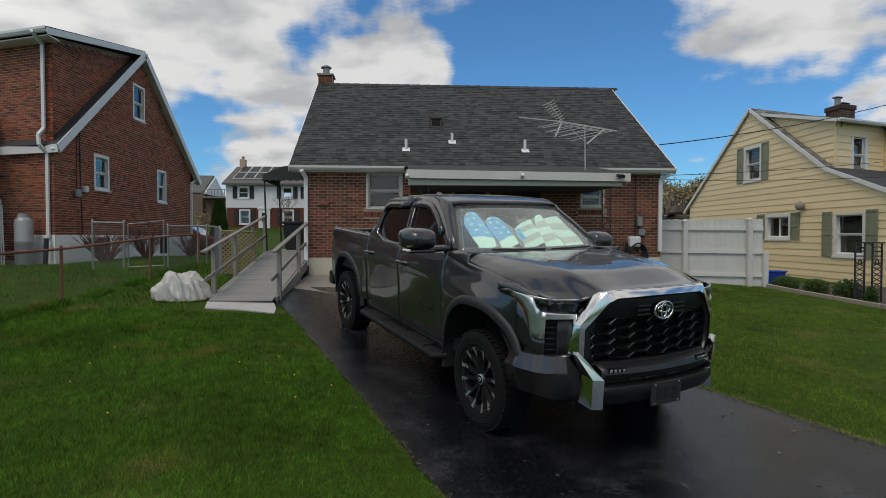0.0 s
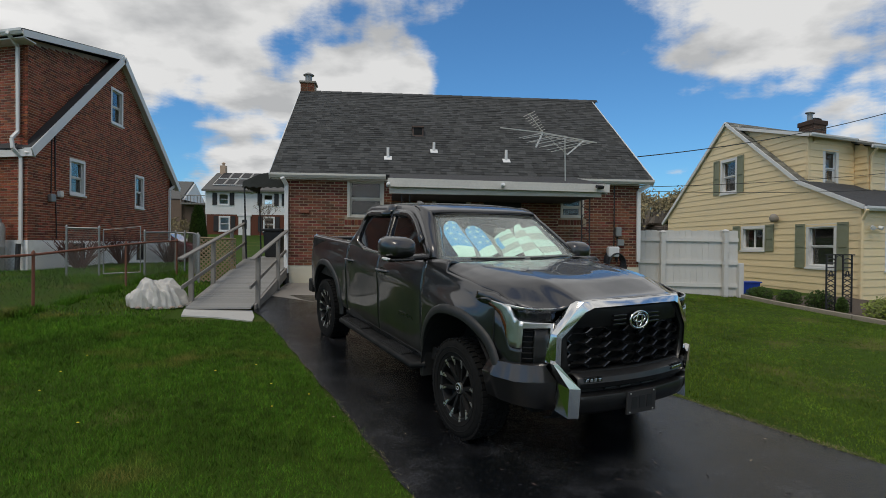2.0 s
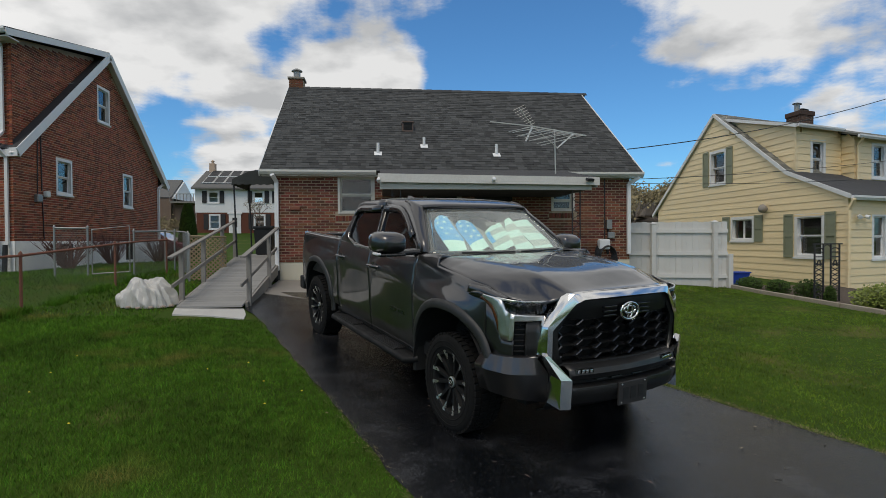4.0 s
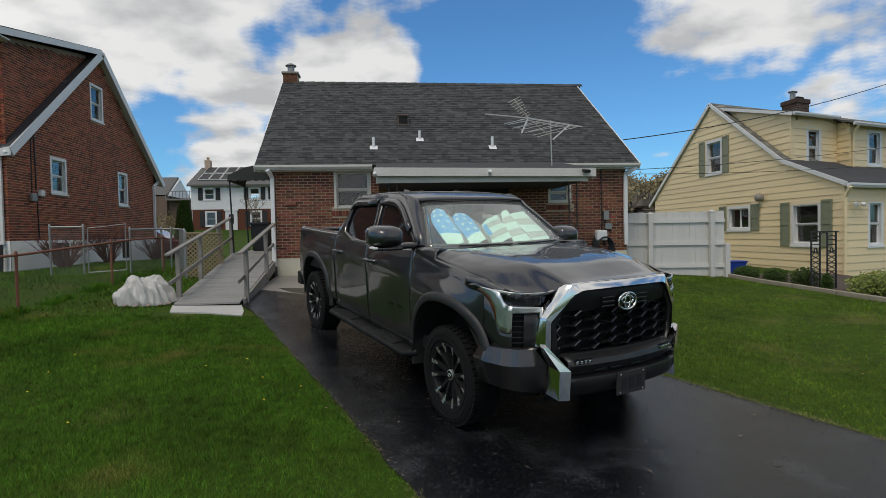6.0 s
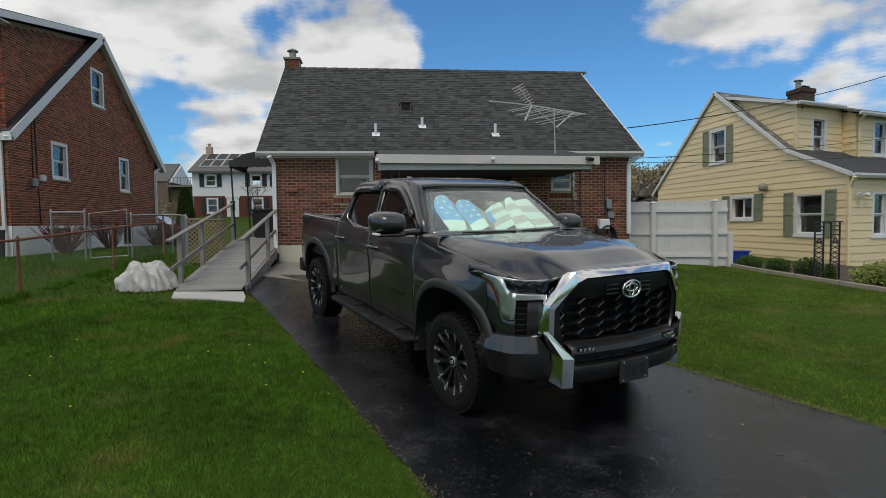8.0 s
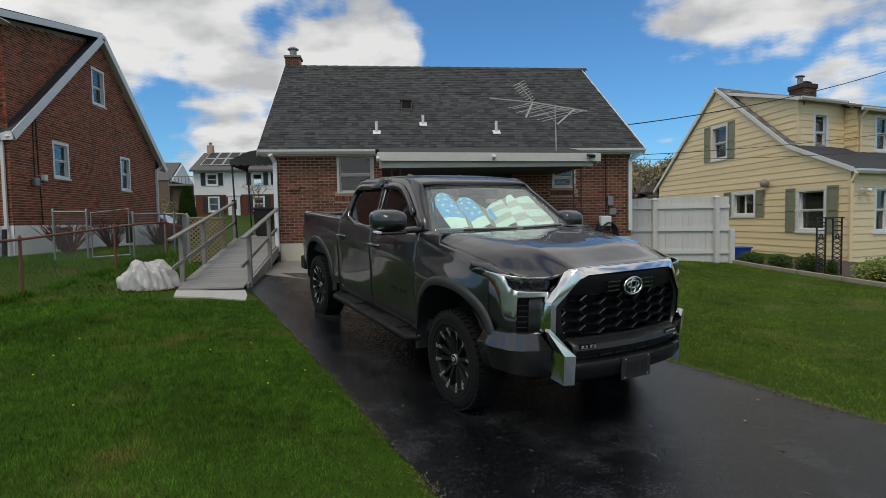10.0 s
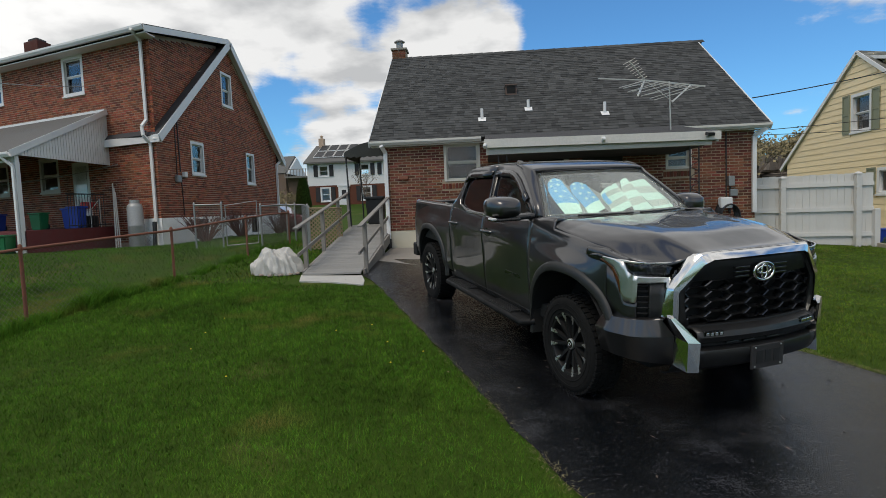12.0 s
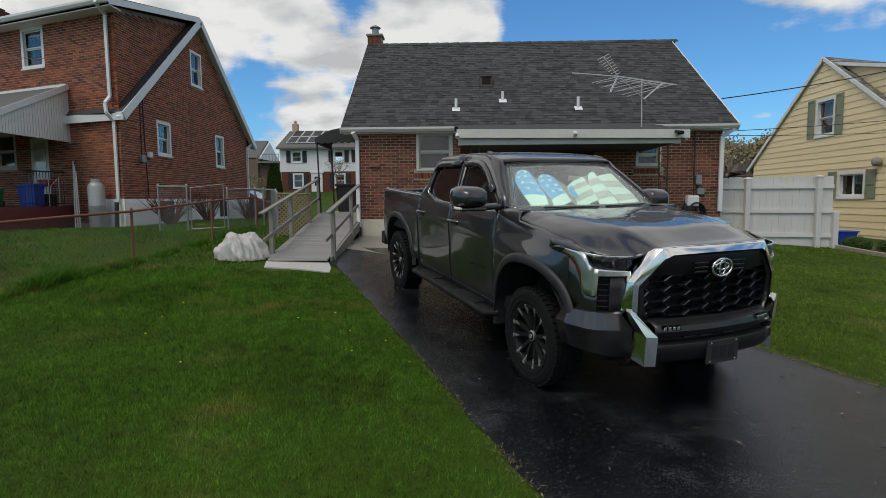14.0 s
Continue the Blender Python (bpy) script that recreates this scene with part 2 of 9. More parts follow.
# ---- materials ----
M = dict(
    lawn=material("lawn_soil", (0.036, 0.066, 0.007), 0.95, spec=0.1, vary=0.35, scale=0.8, fine=30, bump=0.6, stain=((0.10, 0.095, 0.03), 0.7, 0.60)),
    asphalt=material("wet_asphalt", (0.0050, 0.0057, 0.0072), 0.19, spec=0.28, vary=0.4, scale=0.9, fine=220, bump=0.34, bump_scale=110, stain=((0.045, 0.046, 0.047), 48, 0.60)),
    concrete=material("concrete", (0.27, 0.245, 0.21), 0.85, vary=0.15, scale=2, fine=90, bump=0.2),
    pale_concrete=material("pale_concrete", (0.46, 0.45, 0.42), 0.85, vary=0.14, scale=2.5, fine=90, bump=0.25),
    mortar=material("mortar", (0.38, 0.30, 0.21), 0.95, vary=0.2, scale=3, fine=80, bump=0.3),
    brick=material("brick", (0.155, 0.048, 0.026), 0.88, vary=0.18, scale=9, fine=120, bump=0.4, per_piece=0.5, hue=0.018),
    brick_red=material("red_brick", (0.225, 0.060, 0.028), 0.88, vary=0.22, scale=3, fine=120, bump=0.4, per_piece=0.58, hue=0.012),
    mortar_red=material("mortar_red", (0.46, 0.34, 0.25), 0.95, vary=0.2, scale=3, fine=80),
    shingle=material("shingle", (0.044, 0.0455, 0.0445), 0.95, vary=0.34, scale=9, fine=40, bump=0.6, per_piece=0.50),
    shingle_brown=material("shingle_brown", (0.165, 0.165, 0.145), 0.9, vary=0.3, scale=4, fine=60, bump=0.5, per_piece=0.45),
    roofing=material("roll_roofing", (0.045, 0.045, 0.047), 0.9, vary=0.25, scale=3, fine=120, bump=0.4),
    white=material("white_paint", (0.72, 0.72, 0.71), 0.5, vary=0.06, scale=4, fine=50),
    cream=material("cream_paint", (0.62, 0.57, 0.44), 0.6, vary=0.08, scale=3, fine=50, bump=0.15),
    trim=material("cream_trim", (0.60, 0.58, 0.53), 0.5, vary=0.1, scale=3, fine=40),
    stucco=material("white_wash", (0.84, 0.84, 0.82), 0.9, vary=0.14, scale=4, fine=60, bump=0.4, stain=((0.22, 0.19, 0.16), 3.2, 0.70)),
    siding=material("yellow_siding", (0.82, 0.655, 0.39), 0.55, vary=0.05, scale=1.5, fine=60, bump=0.08, per_piece=0.05),
    shutter=material("olive_shutter", (0.22, 0.235, 0.155), 0.6, vary=0.1, scale=5, fine=60),
    pvc=material("white_vinyl", (0.62, 0.60, 0.56), 0.4, vary=0.04, scale=2, fine=40, per_piece=0.03),
    glass=glass("window_glass"),
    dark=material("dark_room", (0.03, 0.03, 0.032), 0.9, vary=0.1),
    curtain=material("pale_blind", (0.20, 0.21, 0.20), 0.9, vary=0.1, scale=3, fine=30),
    ramp_grey=material("grey_deck_paint", (0.245, 0.24, 0.225), 0.7, vary=0.12, scale=5, fine=70, bump=0.2, per_piece=0.08),
    rail_wood=material("weathered_rail", (0.225, 0.21, 0.19), 0.85, vary=0.2, scale=6, fine=80, bump=0.3),
    galv=material("galvanised_steel", (0.30, 0.30, 0.29), 0.5, metal=0.7, vary=0.15, scale=8, fine=60),
    rust=material("rusty_steel", (0.20, 0.075, 0.045), 0.85, vary=0.3, scale=12, fine=90, bump=0.3),
    iron=material("black_iron", (0.018, 0.018, 0.02), 0.5, vary=0.1, scale=10),
    black=material("black_plastic", (0.014, 0.014, 0.015), 0.5, vary=0.1, scale=10, fine=90),
    tarp=material("white_tarp", (0.47, 0.455, 0.42), 0.4, vary=0.12, scale=4, fine=40, bump=0.9, bump_scale=10),
)
# near-black sheet behind the panes, added for the darkness of unlit rooms
M["room_shade"] = material("room_shade_sheet", (0.022, 0.026, 0.030), 0.9, vary=0.2, scale=3, fine=40)
M["chimney_brick"] = material("sooty_brick", (0.075, 0.042, 0.030), 0.9, vary=0.3, scale=4, fine=80, bump=0.4, per_piece=0.5)
M["red_paint"] = material("oxblood_paint", (0.13, 0.026, 0.026), 0.7, vary=0.2, scale=4, fine=60, bump=0.2)
M["shingle_grey"] = material("grey_roofing", (0.115, 0.112, 0.105), 0.9, vary=0.25, scale=4, fine=120, bump=0.4)
M["paint"] = material("dark_grey_metallic_paint", (0.056, 0.054, 0.055), 0.40, metal=0.9, vary=0.04, scale=2, fine=400, coat=1.0)
M["satin_black"] = material("satin_black_trim", (0.010, 0.010, 0.010), 0.5, spec=0.3, vary=0.08, scale=8, fine=200)
M["gloss_black"] = material("gloss_black", (0.009, 0.009, 0.010), 0.22, vary=0.05, scale=6, coat=0.5)
M["chrome"] = material("chrome", (0.80, 0.79, 0.77), 0.10, metal=1.0, vary=0.03, scale=6)
M["machined"] = material("machined_alloy", (0.62, 0.61, 0.58), 0.32, metal=0.9, vary=0.1, scale=20, fine=200)
M["rubber"] = material("tyre_rubber", (0.0055, 0.0054, 0.0052), 0.9, spec=0.25, vary=0.2, scale=12, fine=150, bump=0.2)
M["wind"] = glass("windscreen_glass", (0.90, 0.97, 0.94))
M["lamp_clear"] = glass("lamp_lens", (0.6, 0.62, 0.65))
M["amber"] = material("amber_reflector", (0.085, 0.027, 0.010), 0.2, vary=0.1, scale=20, coat=0.6)
M["satin_chrome"] = material("satin_chrome", (0.70, 0.69, 0.66), 0.34, metal=1.0, vary=0.04, scale=6)
# folds turned from the light: their shade is mixed into this grey
M["shade_back"] = material("sunshade_shaded_fold", (0.22, 0.24, 0.235), 0.6, vary=0.1, scale=6)
M["cabin"] = material("cabin_grey", (0.20, 0.195, 0.185), 0.8, vary=0.15, scale=8)
M["headliner"] = material("headliner", (0.45, 0.44, 0.42), 0.9, vary=0.1)
M["void"] = material("black_underside", (0.008, 0.008, 0.008), 0.9, vary=0.1)
M["shade_blue"] = material("sunshade_blue", (0.06, 0.32, 0.62), 0.5, vary=0.1, scale=6, fine=80, bump=0.2)
M["shade_white"] = material("sunshade_white", (0.46, 0.70, 0.64), 0.5, vary=0.06, scale=6, fine=80, bump=0.2)
M["shade_grey"] = material("sunshade_silver", (0.33, 0.40, 0.37), 0.5, vary=0.06, scale=6, fine=80, bump=0.2)
M["board_black"] = material("board_black", (0.009, 0.009, 0.009), 0.60, spec=0.22, vary=0.05, scale=8, fine=200)
M["arch"] = material("arch_trim", (0.020, 0.020, 0.0195), 0.50, spec=0.45, vary=0.05, scale=8, fine=200)
M["bumper"] = material("bumper_grey", (0.011, 0.011, 0.011), 0.45, vary=0.05, scale=6, fine=200, coat=0.2)
M["plate"] = material("plate_grey", (0.030, 0.028, 0.028), 0.5, vary=0.1, scale=12)
M["tail"] = material("red_lens", (0.16, 0.008, 0.008), 0.15, vary=0.05, coat=0.6)
M["grille"] = material("grille_black", (0.013, 0.013, 0.013), 0.32, vary=0.05, scale=8, coat=0.3)
M["tint"] = material("tinted_glass", (0.006, 0.006, 0.007), 0.03, vary=0.02, coat=1.0)
M["canvas"] = material("black_canvas", (0.03, 0.033, 0.03), 0.8, vary=0.25, scale=5, fine=60, bump=0.3)
M["stone"] = material("field_stone", (0.30, 0.24, 0.19), 0.9, vary=0.2, scale=10, fine=60, bump=0.4)
M["lattice"] = material("tan_lattice", (0.25, 0.185, 0.11), 0.8, vary=0.15, scale=6)
M["old_timber"] = material("old_timber", (0.30, 0.26, 0.20), 0.9, vary=0.25, scale=5, fine=70, bump=0.4)
M["soil"] = material("soil", (0.07, 0.05, 0.035), 0.95, vary=0.3, scale=5, fine=60, bump=0.6)
M["leaf_dark"] = material("evergreen_leaf", (0.042, 0.076, 0.013), 0.75, spec=0.2, vary=0.3, scale=6, per_piece=0.5)
M["leaf_lime"] = material("lime_leaf", (0.15, 0.19, 0.022), 0.6, vary=0.25, scale=6, per_piece=0.45)
M["leaf_bud"] = material("budding_leaf", (0.20, 0.16, 0.075), 0.7, vary=0.25, scale=2, per_piece=0.4)
M["bark"] = material("bark", (0.13, 0.10, 0.08), 0.9, vary=0.2, scale=6, fine=60, bump=0.4)
M["twig"] = material("red_twig", (0.13, 0.055, 0.04), 0.8, vary=0.2, scale=8)
M["woods"] = material("winter_woods", (0.115, 0.095, 0.075), 0.95, vary=0.3, scale=0.15, fine=1.5, per_piece=0.3)
M["blue_plastic"] = material("blue_plastic", (0.012, 0.05, 0.33), 0.4, vary=0.08, scale=5)
M["green_plastic"] = material("green_plastic", (0.015, 0.14, 0.05), 0.4, vary=0.08, scale=5)
M["red_plastic"] = material("red_plastic", (0.35, 0.02, 0.02), 0.4, vary=0.08, scale=5)
M["tank"] = material("silver_tank", (0.36, 0.36, 0.35), 0.5, metal=0.3, vary=0.12, scale=5, fine=40)
M["old_alu"] = material("weathered_aluminium", (0.5, 0.49, 0.45), 0.5, metal=0.6, vary=0.15, scale=10)
M["solar"] = material("solar_cells", (0.020, 0.020, 0.021), 0.6, vary=0.1, scale=3)
M["car_red"] = material("dark_red_paint", (0.14, 0.012, 0.018), 0.3, vary=0.05, scale=3, coat=1.0)
M["dandelion"] = material("dandelion_yellow", (0.75, 0.55, 0.02), 0.7, vary=0.1)
M["dry_leaf"] = material("dry_leaf", (0.27, 0.20, 0.12), 0.8, vary=0.25, per_piece=0.4)
M["grass"] = material("grass_blade", (0.068, 0.150, 0.013), 0.85, spec=0.10, vary=0.85, scale=1.0, fine=9, per_piece=0.42, hue=0.02, stain=((0.20, 0.185, 0.045), 0.9, 0.575))

# right lawn: real straw patches, plus a base colour lightened for its sun
M["grass_dry_lit"] = material("patchy_lit_grass_blade", (0.108, 0.172, 0.018), 0.85, spec=0.10, vary=0.85, scale=1.3, fine=9, per_piece=0.32, hue=0.02, stain=((0.21, 0.20, 0.05), 8.0, 0.57))
M["frame_tan"] = material("tan_window_frame", (0.56, 0.54, 0.48), 0.5, vary=0.08, scale=4, fine=50)
M["fence_wire"] = material("dull_wire", (0.17, 0.16, 0.14), 0.6, metal=0.3, vary=0.15, scale=8)
M["far_brick"] = material("far_brick", (0.17, 0.115, 0.085), 0.9, vary=0.2, scale=1.5, fine=12)
M["step_pad"] = material("ribbed_pad", (0.02, 0.02, 0.02), 0.45, spec=0.4, vary=0.1, scale=12)
# the sky's haze on the windscreen is put in as white diffuse and higher IOR
M["wind"].node_tree.nodes["Principled BSDF"].inputs["IOR"].default_value = 1.62
M["wind"].node_tree.nodes["Principled BSDF"].inputs["Transmission Weight"].default_value = 0.93
M["vent_brown"] = material("brown_sheet_metal", (0.12, 0.075, 0.058), 0.5, vary=0.1, scale=6)

# wet and drying patches of the asphalt
for link in M["asphalt"].node_tree.links:
    if link.to_socket.name == "Roughness":
        rn = link.from_node
        rn.inputs[1].default_value, rn.inputs[2].default_value = 0.40, 0.60
        rn.inputs[3].default_value, rn.inputs[4].default_value = 0.06, 0.34


def wet_gloss(m):
    """Rain stands in the hollows of the asphalt: smooth pools, rough crests, a slight unevenness."""
    t = m.node_tree
    b = t.nodes["Principled BSDF"]
    tc = t.nodes.new("ShaderNodeTexCoord")
    pool, grit, swell = (t.nodes.new("ShaderNodeTexNoise") for k in range(3))
    for n, s, d in ((pool, 2.0, 6), (grit, 85, 4), (swell, 9, 3)):
        n.inputs["Scale"].default_value, n.inputs["Detail"].default_value = s, d
        t.links.new(tc.outputs["Object"], n.inputs["Vector"])
    mix = t.nodes.new("ShaderNodeMath")
    mix.operation = "MULTIPLY_ADD"
    t.links.new(grit.outputs[0], mix.inputs[0])
    mix.inputs[1].default_value = 0.75
    t.links.new(pool.outputs[0], mix.inputs[2])
    rr = t.nodes.new("ShaderNodeMapRange")
    rr.inputs[1].default_value, rr.inputs[2].default_value = 0.72, 1.06
    rr.inputs[3].default_value, rr.inputs[4].default_value = 0.05, 0.24
    t.links.new(mix.outputs[0], rr.inputs[0])
    t.links.new(rr.outputs[0], b.inputs["Roughness"])
    # patches that have begun to dry are paler and dull
    dry = t.nodes.new("ShaderNodeMapRange")
    dry.interpolation_type = "SMOOTHSTEP"
    dry.inputs[1].default_value, dry.inputs[2].default_value = 0.86, 1.10
    t.links.new(mix.outputs[0], dry.inputs[0])
    old = b.inputs["Base Color"].links[0].from_socket
    blend = t.nodes.new("ShaderNodeMix")
    blend.data_type = "RGBA"
    t.links.new(dry.outputs[0], blend.inputs[0])
    t.links.new(old, blend.inputs[6])
    blend.inputs[7].default_value = (0.030, 0.031, 0.034, 1)
    t.links.new(blend.outputs[2], b.inputs["Base Color"])
    fine = [n for n in t.nodes if n.type == "BUMP"][0]
    wave = t.nodes.new("ShaderNodeBump")
    wave.inputs["Strength"].default_value, wave.inputs["Distance"].default_value = 0.10, 0.03
    t.links.new(swell.outputs[0], wave.inputs["Height"])
    t.links.new(wave.outputs[0], fine.inputs["Normal"])


wet_gloss(M["asphalt"])
# ---- ground, driveway, pad ----
GY, GZ = [-40, -5, 4.7, 8.5, 13, 20, 28, 36, 50, 120, 400], [-0.9, -0.25, 0.02, 0.37, 0.72, 0.82, 0.60, 0.9, 2.3, 4.0, 6.0]


def ground_z(x, y):
    """Height of the yard: it climbs gently away from the viewer and to the left."""
    x, y = np.asarray(x, float), np.asarray(y, float)
    z = sum(np.interp(y + d, GY, GZ) for d in (-1, -0.6, -0.2, 0.2, 0.6, 1)) / 6
    z = z + 0.028 * np.clip(-x, 0, 14) * np.clip((y + 2) / 8, 0, 1)
    z = z - 0.042 * np.clip(-x - 6, 0, 6) * np.clip((y - 12) / 3.5, 0, 1)
    z = z - 0.04 * np.clip(x - 2, 0, 14) * np.clip((y - 4) / 8, 0, 1)
    return z


def gz(x, y):
    return float(ground_z(x, y))


def steps(*spans):
    out = []
    for a, b, d in spans:
        out += list(np.arange(a, b, d))
    return out + [spans[-1][1]]


gx = steps((-600, -60, 60), (-60, -16, 4), (-16, 16, 0.4), (16, 60, 4), (60, 600, 60))
gy = steps((-200, -20, 30), (-20, -4, 2), (-4, 26, 0.4), (26, 60, 3), (60, 900, 60))
X, Y = np.meshgrid(gx, gy)
Z = ground_z(X, Y) + 0.006 * np.sin(X * 1.7 + Y) * np.sin(Y * 1.3) * (np.abs(X) < 16)
nv = len(gx)
faces = [(j * nv + i, j * nv + i + 1, (j + 1) * nv + i + 1, (j + 1) * nv + i) for j in range(len(gy) - 1) for i in range(nv - 1)]
raw("ground", np.stack([X, Y, Z], -1).reshape(-1, 3), faces, M["lawn"], label="", kind="structure")
tagged(bpy.data.objects["ground"], "green lawn with bare earth showing through", "lawn", kind="structure")

DRIVE_L = [(-2.16, 9.10), (-1.82, 8.81), (-1.20, 7.28), (-0.74, 6.15), (-0.43, 5.4), (-0.14, 4.6), (0.14, 3.8), (0.40, 3.05), (1.50, 0), (2.9, -4), (5.6, -12)]
DRIVE_R = [(0.9, 10.30), (1.55, 8.60), (2.35, 6.95), (2.98, 5.6), (3.38, 4.82), (3.70, 4.12), (3.90, 3.6), (5.2, 0.4), (6.6, -3), (9.5, -11)]


def along(line, s):
    y = [p[1] for p in line][::-1]
    x = [p[0] for p in line][::-1]
    return float(np.interp(s, y, x))


def drive_left(y):
    return along(DRIVE_L, y)


def drive_right(y):
    return along(DRIVE_R, y)


PAD = [(-2.24, 11.05), (-1.25, 10.45), (-0.2, 10.25), (4.6, 10.25), (4.6, 12.84), (-2.24, 12.84)]
rows = []
for y in np.arange(-11, 11.21, 0.2):
    l, r = drive_left(y), drive_right(y)
    if y > 8.81:
        l = max(-2.23, -1.82 - (y - 8.81) * 0.5)
    rows.append([(l + (r - l) * k / 10 + (0.015 * math.sin(y * 9.1 + k) if k in (0, 10) else 0), y,
                  gz(l + (r - l) * k / 10, y) + 0.010 * (1 - abs(k / 5 - 1) ** 6) + 0.020) for k in range(11)])
bm = bmesh.new()
sheet(bm, rows)
tagged(part("driveway", bm, M["asphalt"], smooth=180), "dark wet asphalt driveway between two lawns", "driveway", kind="structure")
bm = bmesh.new()
slab(bm, [(x, y, gz(x, y) + 0.03 - 0.25) for x, y in PAD], (0, 0, 0.25))
tagged(part("concrete_pad", bm, M["concrete"]), "worn concrete pad beside the brick house", "pavement", kind="structure")
# ---- building helpers ----
def wall_map(axis, at, out):
    """Places on a wall: u runs along it, d stands proud of it, z is up."""
    if axis == "x":
        return lambda u, d, z: (u, at + out * d, z)
    return lambda u, d, z: (at + out * d, u, z)


def wall(bm, P, us, z0, top, openings, thick=0.22):
    """A wall of that thickness under the line top(u), with openings (u0, u1, z0, z1) through it."""
    cuts = sorted(set(us) | {q for o in openings for q in o[:2]})
    for a, b in zip(cuts, cuts[1:]):
        mid = (a + b) / 2
        spans, z = [], z0
        for o in sorted((o for o in openings if o[0] < mid < o[1]), key=lambda o: o[2]):
            spans.append((z, z, o[2], o[2]))
            z = o[3]
        spans.append((z, z, top(a), top(b)))
        for za, zb, ta, tb in spans:
            if max(ta - za, tb - zb) > 0.01:
                hexa(bm, [P(a, 0, za), P(b, 0, zb), P(b, -thick, zb), P(a, -thick, za),
                          P(a, 0, ta), P(b, 0, tb), P(b, -thick, tb), P(a, -thick, ta)])
    bmesh.ops.remove_doubles(bm, verts=bm.verts, dist=0.0005)
    bmesh.ops.recalc_face_normals(bm, faces=bm.faces)


QUADS = [(0, 1, 2, 3), (0, 4, 5, 1), (1, 5, 6, 2), (2, 6, 7, 3), (3, 7, 4, 0)]


def brick_spans(u0, u1, z0, top, openings, course=0.0677, length=0.203, gap=0.017, seed=1, limit=None):
    """The bricks of a wall in running bond: (u0, u1, z0, z1, proud)."""
    rnd = random.Random(seed)
    out, row, z = [], 0, z0
    while z < limit:
        u = u0 - (row % 2) * length / 2
        while u < u1:
            a, b = max(u, u0), min(u + length - gap, u1)
            segs = [(a, b)]
            for o in openings:
                if o[2] < z + course - gap / 2 and o[3] > z + gap / 2:
                    segs = [s for q in segs for s in ((q[0], min(q[1], o[0])), (max(q[0], o[1]), q[1])) if s[1] - s[0] > 0.02]
            for s in segs:
                if s[1] - s[0] > 0.02 and min(top(s[0]), top(s[1])) > z + course:
                    out.append((s[0], s[1], z, z + course - gap, 0.007 + 0.004 * rnd.random()))
            u += length
        z += course
        row += 1
    return out


def bricks(owner, P, spans, mat, near, name="brick"):
    """The nearest bricks as pieces of their own, the rest as one mesh."""
    near_ones = [s for s in spans if near(s)][:300]
    chosen = set(near_ones)
    rest = [s for s in spans if s not in chosen]
    v, f = [], []
    for a, b, z0, z1, d in rest:
        n = len(v)
        v += [P(a, d, z0), P(b, d, z0), P(b, d, z1), P(a, d, z1), P(a, -0.01, z0), P(b, -0.01, z0), P(b, -0.01, z1), P(a, -0.01, z1)]
        f += [tuple(n + i for i in q) for q in QUADS]
    raw("brickwork", v, f, mat, owner, kind="stuff")
    shapes = {}
    root = owner
    while root.parent is not None:
        root = root.parent
    for a, b, z0, z1, d in near_ones:
        key, hz = round(b - a, 3), round(z1 - z0, 4)
        if key not in shapes:
            o = Vector(P(0, 0, 0))
            pts = [Vector(P(q[0], q[1], q[2])) - o for q in ((0, 0.009, 0), (key, 0.009, 0), (key, 0.009, hz), (0, 0.009, hz),
                                                            (0, -0.01, 0), (key, -0.01, 0), (key, -0.01, hz), (0, -0.01, hz))]
            me = bpy.data.meshes.new(name)
            me.from_pydata([tuple(p) for p in pts], [], QUADS)
            me.materials.append(mat)
            shapes[key] = me
        ob = new(name, shapes[key])
        ob.parent = owner
        ob.location = Vector(P(a, d - 0.009, z0)) - ORIGIN[root]


